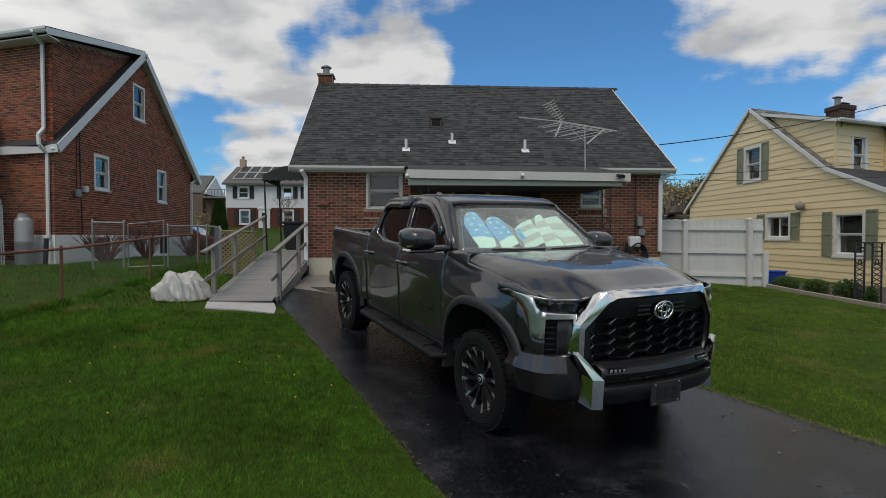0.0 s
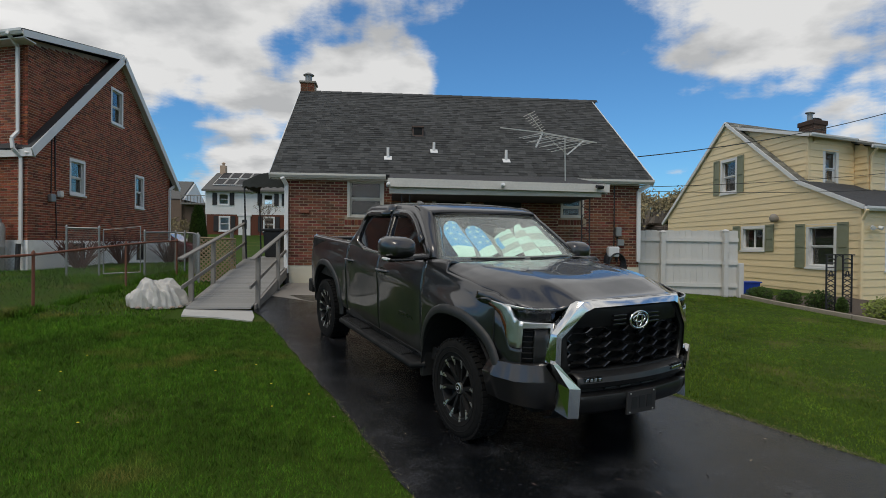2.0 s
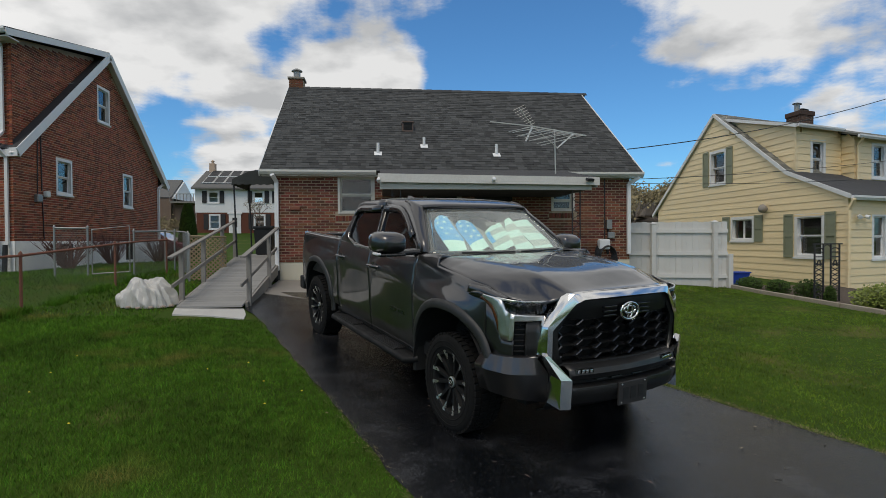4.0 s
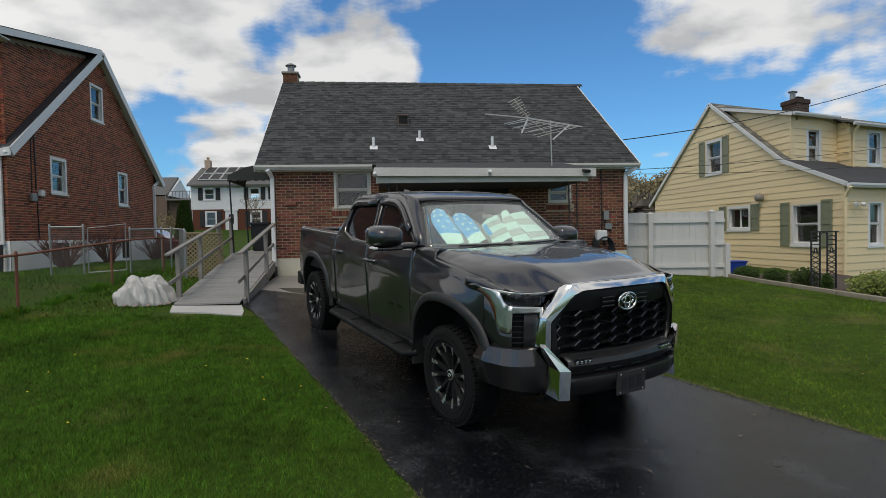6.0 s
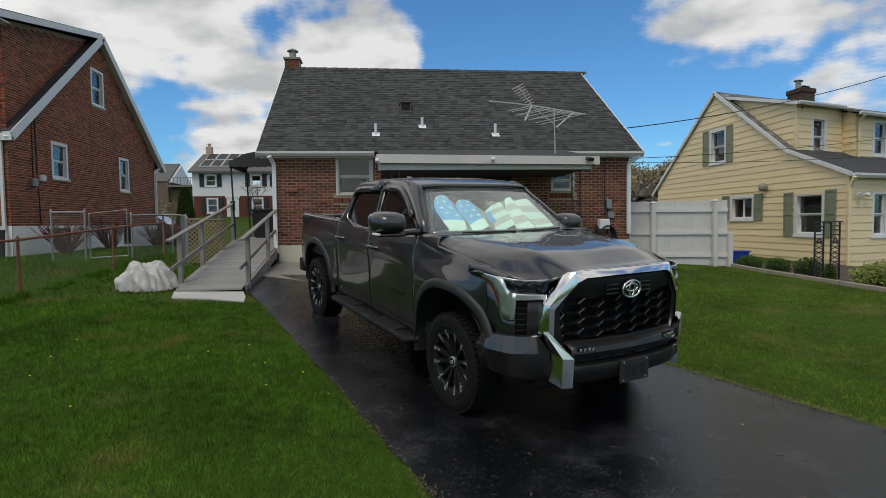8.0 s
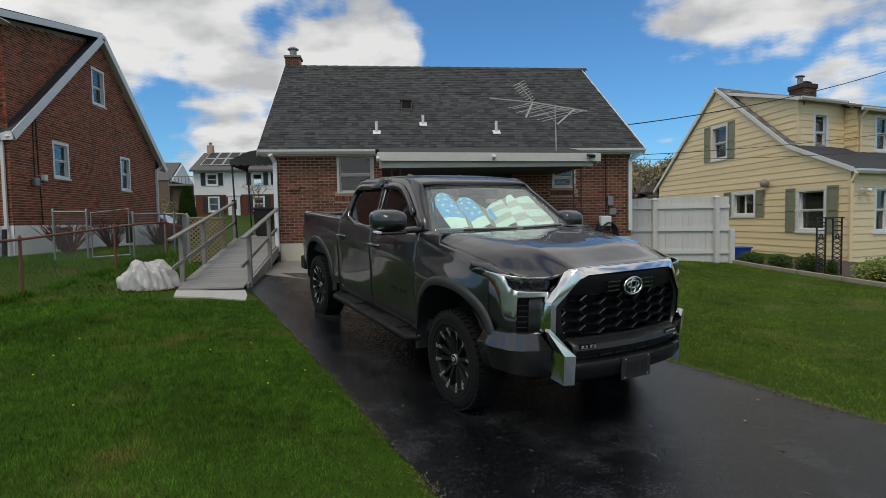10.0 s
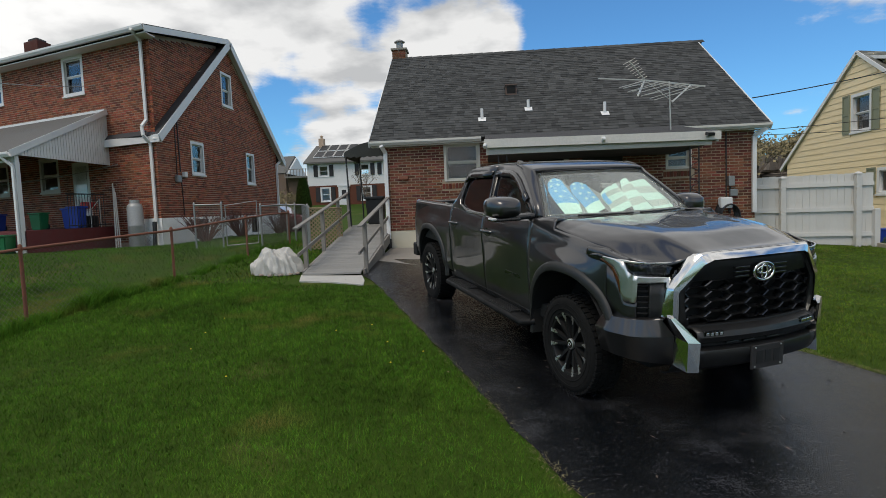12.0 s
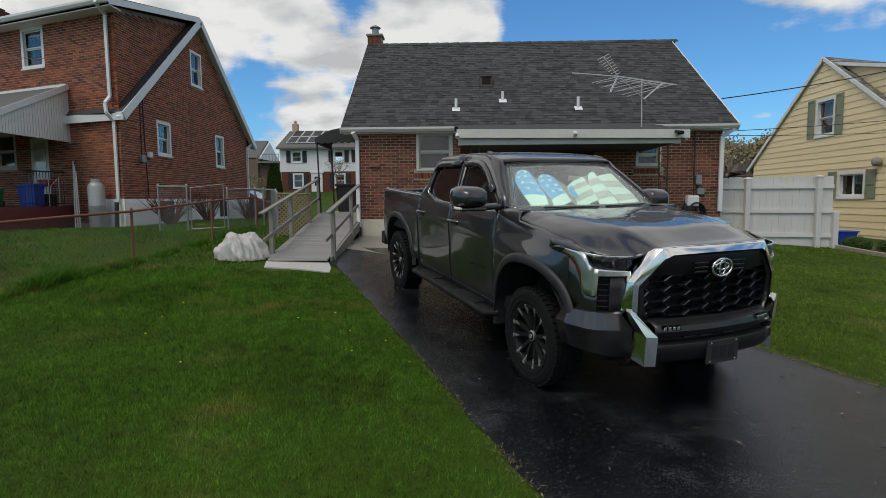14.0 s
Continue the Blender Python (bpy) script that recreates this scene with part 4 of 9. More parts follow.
# main roof, and the long dormer set in from the gable
RXE = LX + 0.22
n_r = Vector((0, -(LAPZ - 4.26), LAPY - 15.75)).normalized()
n_f = Vector((0, LAPZ - 4.20, 25.45 - LAPY)).normalized()
E0 = (15.42, 4.26 - (LAPZ - 4.26) / (LAPY - 15.75) * 0.33)
roof_slab(lh, [(RXE, E0[0], E0[1] + 0.08), (RXE, LAPY, LAPZ + 0.08), (-9.72, LAPY, LAPZ + 0.08), (-9.72, E0[0], E0[1] + 0.08)], -n_r * 0.07, M["roofing"])
roof_slab(lh, [(RXE, 25.65, 4.06), (RXE, LAPY, LAPZ + 0.08), (LXW - 0.2, LAPY, LAPZ + 0.08), (LXW - 0.2, 25.65, 4.06)], -n_f * 0.08, M["roofing"])
roof_slab(lh, [(RXE - 0.02, 15.05, 7.02), (LXW - 0.2, 15.05, 7.02), (LXW - 0.2, LAPY, LAPZ + 0.12), (RXE - 0.02, LAPY, LAPZ + 0.12)], (0, 0, -0.08), M["roofing"], "dormer_roof")
bm = bmesh.new()
wall(bm, wall_map("y", -9.52, 1), [LY0 + 0.001, LAPY - 0.4], 4.0, lambda u: 6.93 + (LAPZ - 6.97) * (u - 15.05) / (LAPY - 15.05) - 0.06, [], 0.2)
dw = part("dormer_wall", bm, M["mortar_red"], lh)
for y0, z0, y1, z1 in ((E0[0], E0[1] - 0.03, LAPY, LAPZ - 0.03), (25.65, 3.96, LAPY, LAPZ - 0.03)):
    bm = bmesh.new()
    beam(bm, (RXE + 0.012, y0, z0), (RXE + 0.012, y1, z1), 0.026, 0.24)
    part("rake_board", bm, M["white"], lh, "white rake board")
    bm = bmesh.new()
    hexa(bm, [(LX + 0.01, y0, z0 - 0.02), (RXE, y0, z0 - 0.02), (RXE, y1, z1 - 0.02), (LX + 0.01, y1, z1 - 0.02), (LX + 0.01, y0, z0 + 0.0), (RXE, y0, z0 + 0.0), (RXE, y1, z1 + 0.0), (LX + 0.01, y1, z1 + 0.0)])
    part("soffit", bm, M["white"], lh)
bm = bmesh.new()
beam(bm, (RXE - 0.005, 15.05, 6.90), (RXE - 0.005, LAPY, LAPZ + 0.02), 0.026, 0.17)
part("rake_board", bm, M["white"], lh, "white rake board")
bm = bmesh.new()
box(bm, LXW, RXE - 0.02, 15.10, LY0, 6.80, 6.83)
part("soffit", bm, M["white"], lh)
gutter(lh, (LXW, 15.07, 7.0), (RXE, 15.07, 7.0), M["white"], 0.13, 0.12)
# the short eave beside the porch
bm = bmesh.new()
box(bm, -11.30, RXE, E0[0] - 0.02, E0[0] + 0.01, E0[1] - 0.13, E0[1] + 0.09)
part("fascia", bm, M["white"], lh)
bm = bmesh.new()
box(bm, -11.30, RXE - 0.03, E0[0] + 0.012, LY0, E0[1] - 0.12, E0[1] - 0.10)
part("soffit", bm, M["white"], lh)
roof_slab(lh, [(-9.72, E0[0], E0[1] + 0.09), (-9.72, LY0 + 0.0, E0[1] + 0.26), (-11.30, LY0 + 0.0, E0[1] + 0.26), (-11.30, E0[0], E0[1] + 0.09)], -n_r * 0.06, M["roofing"], "eave_roof")
downspout(lh, [(-9.55, 15.0, 6.90), (-9.62, 15.5, 6.72), (-9.62, 15.52, 4.52), (-9.66, 15.32, 4.32), (-9.62, 15.32, 4.05), (-9.53, 15.53, 3.85), (-9.53, 15.53, 1.62)], M["white"], 0.05)
downspout(lh, [(LX + 0.12, 25.5, 4.2), (LX + 0.05, 24.95, 3.9), (LX + 0.05, 24.95, 1.7)], M["white"], 0.05)
bm = bmesh.new()
box(bm, -17.15, -16.35, 17.5, 18.2, 6.9, 8.52, 0.02)
chl = part("chimney", bm, M["brick"], lh)
bm = bmesh.new()
box(bm, -17.0, -16.5, 17.6, 18.1, 8.52, 8.64, 0.03)
part("cap", bm, M["roofing"], chl)
# meters and cable on the gable
for y, z, s, m in ((16.55, 2.87, 0.22, "galv"), (16.95, 3.02, 0.17, "white")):
    bm = bmesh.new()
    box(bm, LX + 0.002, LX + 0.12, y - s / 2, y + s / 2, z - s / 2, z + s / 2, 0.03)
    part("meter_box", bm, M[m], lh, "wall-mounted electric meter box")
bm = bmesh.new()
rod(bm, [(LX + 0.02, 16.75, 5.0), (LX + 0.02, 16.78, 3.1)], 0.02, 6)
rod(bm, [(LX + 0.02, 16.62, 4.9), (LX + 0.02, 16.58, 3.0)], 0.015, 6)
rod(bm, [(LX + 0.02, 16.8, 2.9), (LX + 0.02, 16.85, 1.75)], 0.015, 6)
part("conduit", bm, M["black"], lh)
# porch
PX, PY, PZ = -11.3, 12.09, 1.50
bm = bmesh.new()
hexa(bm, [(LXW, PY + 0.1, 0.5), (PX, PY + 0.1, 0.5), (PX, LY0 - 0.002, 0.5), (LXW, LY0 - 0.002, 0.5), (LXW, PY + 0.1, PZ), (PX, PY + 0.1, PZ), (PX, LY0 - 0.002, PZ), (LXW, LY0 - 0.002, PZ)])
part("porch_floor", bm, M["red_paint"], lh, "dark red painted porch base")
roof_slab(lh, [(PX + 0.05, PY - 0.15, 3.42), (LXW - 0.2, PY - 0.15, 3.42), (LXW - 0.2, LY0 - 0.01, 4.98), (PX + 0.05, LY0 - 0.01, 4.98)], (0, 0, -0.07), M["shingle_grey"], "porch_roof")
zt = lambda y: 3.38 + (4.96 - 3.38) * (y - PY + 0.15) / (LY0 - PY + 0.14) - 0.09
n_p = 34
for i in range(n_p):
    y0, y1 = PY + (LY0 - PY) * i / n_p, PY + (LY0 - PY) * (i + 1) / n_p - 0.012
    bm = bmesh.new()
    hexa(bm, [(PX - 0.02, y0, 3.35), (PX + 0.012, y0, 3.35), (PX + 0.012, y1, 3.35), (PX - 0.02, y1, 3.35), (PX - 0.02, y0, max(zt(y0), 3.36)), (PX + 0.012, y0, max(zt(y0), 3.36)), (PX + 0.012, y1, max(zt(y1), 3.36)), (PX - 0.02, y1, max(zt(y1), 3.36))])
    part("board", bm, M["white"], lh)
bm = bmesh.new()
beam(bm, (PX + 0.06, PY - 0.17, 3.36), (PX + 0.06, LY0 - 0.02, 4.94), 0.03, 0.16)
part("rake_board", bm, M["white"], lh)
gutter(lh, (LXW, PY - 0.15, 3.40), (PX + 0.08, PY - 0.15, 3.40), M["white"], 0.12, 0.11)
bm = bmesh.new()
box(bm, LXW, PX, PY, PY + 0.12, 3.20, 3.34)
part("beam", bm, M["white"], lh)
for x in (PX - 0.07, -15.2, -19.0):
    bm = bmesh.new()
    box(bm, x - 0.07, x + 0.07, PY, PY + 0.14, gz(x, PY) - 0.5, 3.20, 0.01)
    part("porch_post", bm, M["white"], lh, "white square porch post")
downspout(lh, [(PX - 0.25, PY - 0.2, 3.30), (PX - 0.03, PY - 0.06, 3.08), (PX - 0.05, PY - 0.05, 1.08), (PX - 0.12, PY - 0.12, 1.0)], M["white"], 0.04)
bm = bmesh.new()
box(bm, LXW, PX - 0.03, LY0 - 0.06, LY0 - 0.01, 4.94, 5.03)
part("flashing", bm, M["white"], lh)
# ---- the yellow sided neighbour ----
YX, YY0, YY1, YXE = 12.29, 13.53, 23.7, 21.0
YAPY, YAPZ, YBY, YBZ = 19.45, 6.16, 15.7, 3.60
YSKEW = 0.33
yh = thing("yellow_house", (16.5, 18.5, 0.1), "pale yellow clapboard house with olive shutters and dormers", "house")


def y_rake(y):
    if y < YBY:
        return 2.80 + (YBZ - 2.80) * (y - YY0) / (YBY - YY0) - 0.04
    if y < YAPY:
        return YBZ + (YAPZ - YBZ) * (y - YBY) / (YAPY - YBY) - 0.04
    return 2.85 + (YAPZ - 2.85) * (23.85 - y) / (23.85 - YAPY) - 0.04


PYG = wall_map("y", YX, -1)
y_open = [(18.80, 19.80, 3.63, 4.88), (17.28, 18.52, 1.57, 2.40), (14.32, 15.45, 1.10, 2.36)]
bm = bmesh.new()
wall(bm, PYG, [YY0, YBY, YAPY, YY1], 0.24, y_rake, y_open)
yg = part("wall", bm, M["siding"], yh)
PYR = wall_map("x", YY0, -1)
yr_open = [(13.0, 13.5, 1.08, 2.31), (15.5, 16.4, 1.08, 2.31)]
bm = bmesh.new()
wall(bm, PYR, [YX + 0.225, YXE], 0.24, lambda u: 2.78, yr_open)
yr = part("wall", bm, M["siding"], yh)
for ax, at, out, us, tp in (("x", YY1, 1, [YX, YXE], lambda u: 2.8), ("y", YXE, 1, [YY0, YBY, YAPY, YY1], y_rake)):
    bm = bmesh.new()
    wall(bm, wall_map(ax, at, out), us, 0.0, tp, [])
    part("wall", bm, M["siding"], yh)
bm = bmesh.new()
box(bm, YX + 0.03, YXE, YY0 + 0.03, YY1, -0.4, 0.24)
part("foundation", bm, M["concrete"], yh)


def boards(owner, P, u0, u1, z0, top, openings, expo=0.205, n_max=300, kinks=()):
    """Clapboards lapped over one another, one piece each, cut round the openings."""
    z = z0
    root = owner
    while root.parent is not None:
        root = root.parent
    while True:
        segs = [(u0, u1)]
        for o in openings:
            if o[2] < z + expo * 0.6 and o[3] > z + expo * 0.4:
                segs = [s for q in segs for s in ((q[0], min(q[1], o[0])), (max(q[0], o[1]), q[1])) if s[1] - s[0] > 0.02]
        done = True
        for a, b in segs:
            us = np.linspace(a, b, 60)
            ok = [u for u in us if top(u) > z + 0.03]
            if len(ok) < 2:
                continue
            done = False
            a2, b2 = ok[0], ok[-1]
            aa = [u for u in us if top(u) > z + expo]
            a3, b3 = (aa[0], aa[-1]) if len(aa) > 1 else ((a2 + b2) / 2 - 0.01, (a2 + b2) / 2 + 0.01)
            e = expo + 0.012
            raw("clapboard", [P(a2, 0.022, z), P(b2, 0.022, z), P(b3, 0.006, z + e), P(a3, 0.006, z + e), P(a2, -0.002, z), P(b2, -0.002, z)],
                [(0, 1, 2, 3), (4, 5, 1, 0), (4, 0, 3), (1, 5, 2)], M["siding"], owner)
        z += expo
        if done or z > 7:
            break


for o in y_open:
    window(yh, PYG, *o, M["white"], 0.10, sash=2 if o[1] - o[0] < 1.2 else 1, mullion=1 if o[1] - o[0] > 1.2 else 0, blind=1.0, shade="room_shade")
for o in yr_open:
    window(yh, PYR, *o, M["white"], 0.07)


def shutter(P, u0, u1, z0, z1):
    bm = bmesh.new()

    def bar(a, b, c, d, p0, p1):
        hexa(bm, [P(a, p1, c), P(b, p1, c), P(b, p0, c), P(a, p0, c), P(a, p1, d), P(b, p1, d), P(b, p0, d), P(a, p0, d)])
    w = 0.045
    bar(u0, u1, z0, z1, 0.02, 0.035)
    bar(u0, u0 + w, z0, z1, 0.036, 0.05)
    bar(u1 - w, u1, z0, z1, 0.036, 0.05)
    for c, d in ((z0, z0 + 0.06), ((z0 + z1) / 2 - 0.03, (z0 + z1) / 2 + 0.03), (z1 - 0.06, z1)):
        bar(u0 + w, u1 - w, c, d, 0.036, 0.05)
    bmesh.ops.recalc_face_normals(bm, faces=bm.faces)
    part("shutter", bm, M["shutter"], yh, "olive green panel shutter")


for o, w in ((y_open[0], 0.36), (y_open[1], 0.40), (y_open[2], 0.38)):
    shutter(PYG, o[0] - 0.04 - w, o[0] - 0.04, o[2] - 0.02, o[3] + 0.02)
    shutter(PYG, o[1] + 0.04, o[1] + 0.04 + w, o[2] - 0.02, o[3] + 0.02)
# roofs
YE = YX - 0.075
nA = Vector((0, -(YAPZ - YBZ), YAPY - YBY)).normalized()
nB = Vector((0, YAPZ - 2.85, 23.85 - YAPY)).normalized()
nC = Vector((0, -(YBZ - 2.80), YBY - YY0)).normalized()
yroof = roof_slab(yh, [(YE, YBY, YBZ + 0.08), (YXE, YBY, YBZ + 0.08), (YXE, YAPY, YAPZ + 0.08), (YE, YAPY, YAPZ + 0.08)], -nA * 0.07, M["shingle_brown"])
roof_slab(yh, [(YE, 24.1, 2.74), (YXE, 24.1, 2.74), (YXE, YAPY, YAPZ + 0.08), (YE, YAPY, YAPZ + 0.08)], -nB * 0.07, M["shingle_brown"])
roof_slab(yh, [(YE, 13.36, 2.79), (YXE, 13.36, 2.79), (YXE, YBY + 0.02, YBZ + 0.10), (YE, YBY + 0.02, YBZ + 0.10)], -nC * 0.07, M["roofing"], "lean_to_roof")
for (a, za), (b, zb) in (((13.36, 2.73), (YBY, YBZ + 0.02)), ((YBY, YBZ + 0.02), (YAPY, YAPZ + 0.02)), ((24.1, 2.67), (YAPY, YAPZ + 0.02))):
    bm = bmesh.new()
    beam(bm, (YE - 0.012, a, za + 0.01), (YE - 0.012, b, zb + 0.01), 0.025, 0.115)
    part("rake_board", bm, M["white"], yh, "white rake board")
    bm = bmesh.new()
    hexa(bm, [(YE, a, za - 0.05), (YX, a, za - 0.05), (YX, b, zb - 0.05), (YE, b, zb - 0.05), (YE, a, za - 0.03), (YX, a, za - 0.03), (YX, b, zb - 0.03), (YE, b, zb - 0.03)])
    bmesh.ops.recalc_face_normals(bm, faces=bm.faces)
    part("soffit", bm, M["trim"], yh)
gutter(yh, (YE, 13.37, 2.77), (YXE, 13.37, 2.77), M["white"], 0.12, 0.11)
downspout(yh, [(12.24, 13.28, 2.67), (12.25, 13.40, 2.50), (12.25, 13.46, 2.40), (12.25, 13.47, 0.15)], M["siding"], 0.04)
UPA = Vector((0, YAPY - YBY, YAPZ - YBZ)).normalized()
shingles(yroof, lambda u, r, d: tuple(Vector((u, YBY, YBZ + 0.083)) + UPA * r + nA * d), YE, YXE - 3, math.hypot(YAPY - YBY, YAPZ - YBZ), M["shingle_brown"], expo=0.16, tab=0.26, seed=9)
# rear dormers
DX, DZ = 12.5, 5.06
yd = thing("dormer", (15, 16.5, 3.6), "yellow sided dormer with white sash window", "dormer")
PD = wall_map("x", YBY, -1)
d_open = [(12.97, 13.49, 3.54, 4.72)]
bm = bmesh.new()
wall(bm, PD, [DX + 0.2, 14.04], 3.5, lambda u: DZ, d_open, 0.15)
dwall = part("wall", bm, M["siding"], yd)
PDS = wall_map("y", DX, -1)


def dorm_top(y):
    return DZ + (6.0 - DZ) * (y - YBY) / (YAPY - YBY)


bm = bmesh.new()
wall(bm, PDS, [YBY - 0.0, YAPY - 0.3], 3.5, dorm_top, [], 0.15)
dside = part("wall", bm, M["siding"], yd)
window(yd, PD, *d_open[0], M["white"], 0.08)
roof_slab(yd, [(DX - 0.12, YBY - 0.22, DZ + 0.04), (14.0, YBY - 0.22, DZ + 0.04), (14.0, YAPY, 6.12), (DX - 0.12, YAPY, 6.12)], (0, 0, -0.06), M["shingle_brown"])
gutter(yd, (DX - 0.12, YBY - 0.21, DZ + 0.03), (13.9, YBY - 0.21, DZ + 0.03), M["white"], 0.10, 0.09)
bm = bmesh.new()
beam(bm, (DX - 0.13, YBY - 0.2, DZ - 0.03), (DX - 0.13, YAPY - 0.2, 5.99), 0.02, 0.10)
part("rake_board", bm, M["white"], yd)
yd2 = thing("dormer", (16, 16, 3.3), "projecting yellow dormer with white sash window", "dormer")
PD2 = wall_map("x", 15.2, -1)
d2_open = [(14.66, 15.22, 3.56, 4.68)]
bm = bmesh.new()
wall(bm, PD2, [14.25, YXE], 3.0, lambda u: 4.79, d2_open, 0.15)
d2wall = part("wall", bm, M["siding"], yd2)
bm = bmesh.new()
wall(bm, wall_map("y", 14.05, -1), [15.2, 17.5], 3.0, lambda u: 4.82 + (u - 15.2) * 0.26, [], 0.2)
d2side = part("wall", bm, M["siding"], yd2)
window(yd2, PD2, *d2_open[0], M["white"], 0.08)
roof_slab(yd2, [(13.93, 14.94, 4.855), (YXE, 14.94, 4.855), (YXE, 19.4, 6.03), (13.93, 19.4, 6.03)], (0, 0, -0.06), M["shingle_brown"])
gutter(yd2, (13.93, 14.95, 4.83), (YXE, 14.95, 4.83), M["white"], 0.10, 0.09)
downspout(yd2, [(14.10, 14.9, 4.75), (14.12, 15.12, 4.55), (14.12, 15.14, 3.4)], M["siding"], 0.035)
# chimney
bm = bmesh.new()
box(bm, 13.86, 14.32, 17.2, 17.9, 5.0, 5.92, 0.01)
yc = part("chimney", bm, M["mortar_red"], yh, "red brick chimney")
cv, cf = [], []
for row in range(13):
    z = 5.02 + row * 0.07
    for side, (p0, p1) in enumerate(((13.86, 14.32), (17.2, 17.9))):
        a = p0 - (0.1 if row % 2 else 0.0)
        while a < p1:
            u0, u1, n = max(a, p0), min(a + 0.2, p1), len(cv)
            if u1 - u0 > 0.02:
                for d in (-0.008, 0.01):
                    cv += [((u, 17.2 + d, w) if side == 0 else (13.86 + d, u, w)) for u, w in ((u0, z), (u1, z), (u1, z + 0.06), (u0, z + 0.06))]
                cf += [tuple(n + k for k in q) for q in QUADS]
            a += 0.21
raw("brickwork", cv, cf, M["chimney_brick"], yc, kind="stuff")
bm = bmesh.new()
box(bm, 13.82, 14.36, 17.16, 17.94, 5.92, 6.08, 0.02)
part("cap", bm, M["chimney_brick"], yc)
bm = bmesh.new()
lathe(bm, [(0.09, 6.06), (0.09, 6.34), (0.15, 6.35), (0.15, 6.37), (0, 6.42)], 14, Matrix.Translation((13.95, 17.5, 0)))
part("flue_cap", bm, M["galv"], yc)
bm = bmesh.new()
lathe(bm, [(0.11, 6.06), (0.11, 6.18), (0.2, 6.19), (0.2, 6.21), (0, 6.28)], 14, Matrix.Translation((14.22, 17.6, 0)))
part("flue_cap", bm, M["iron"], yc)
# round gable lamp
bm = bmesh.new()
lathe(bm, [(0.0, -0.1), (0.10, -0.09), (0.13, 0.0), (0.14, 0.05), (0.10, 0.11), (0, 0.12)], 18, pose(YX - 0.12, 16.69, 2.60, 0, -70, 0))
part("wall_lamp", bm, M["concrete"], yh, "round beige wall lamp", smooth=60)
bm = bmesh.new()
for s in (-1, 1):
    lathe(bm, [(0.0, -0.04), (0.05, -0.03), (0.06, 0.07), (0, 0.075)], 12, pose(12.62 + s * 0.11, YY0 - 0.12, 2.22, 90 + 20, 0, s * 30))
rod(bm, [(12.52, YY0 - 0.06, 2.2), (12.72, YY0 - 0.06, 2.2)], 0.015, 6)
part("flood_light", bm, M["white"], yh, "twin white flood light")
for P_, u0, u1, z0, tp, op, own in ((PYG, YY0, YY1, 0.24, y_rake, y_open, yg), (PYR, YX + 0.0, YXE - 3, 0.24, lambda u: 2.74, yr_open, yr),
                                    (PD, DX, 14.03, 3.62, lambda u: DZ - 0.02, d_open, dwall), (PDS, YBY, YAPY - 0.3, 3.62, dorm_top, [], dside), (PD2, 14.05, YXE - 3, 3.3, lambda u: 4.77, d2_open, d2wall),
                                    (wall_map("y", 14.05, -1), 15.2, 15.69, 3.3, lambda u: 4.80, [], d2side)):
    boards(own, P_, u0, u1, z0, tp, op)
for c in ((YX - 0.025, YX + 0.06, YY0 - 0.025, YY0 + 0.06, 0.22, 2.74), (DX - 0.03, DX + 0.06, YBY - 0.03, YBY + 0.06, 3.55, DZ)):
    bm = bmesh.new()
    box(bm, *c)
    part("corner_board", bm, M["siding"], yh)
# ---- pickup truck: x ahead of the front axle, y to its left, z up ----
T_FW, T_LEFT, T_UP = Vector((0.40186, -0.91256, -0.07585)), Vector((0.91558, 0.40177, 0.01709)), Vector((0.01488, -0.07631, 0.99697))
TM = Matrix((T_FW, T_LEFT, T_UP)).transposed().to_4x4()
TM.translation = Vector((1.455, 5.033, 0.082))
truck = local_thing("pickup_truck", TM, "dark grey crew-cab pickup truck with chrome grille surround", "pickup truck")
AXF, AXR = (0.0, 0.405), (-3.70, 0.405)
ARCH_A, ARCH_B, ARCH_N = 0.625, 0.655, 2.35      # half length, height and squareness of a wheel opening


def solid(ob, t, off=-1.0):
    s = ob.modifiers.new("thickness", "SOLIDIFY")
    s.thickness, s.offset = t, off
    return ob


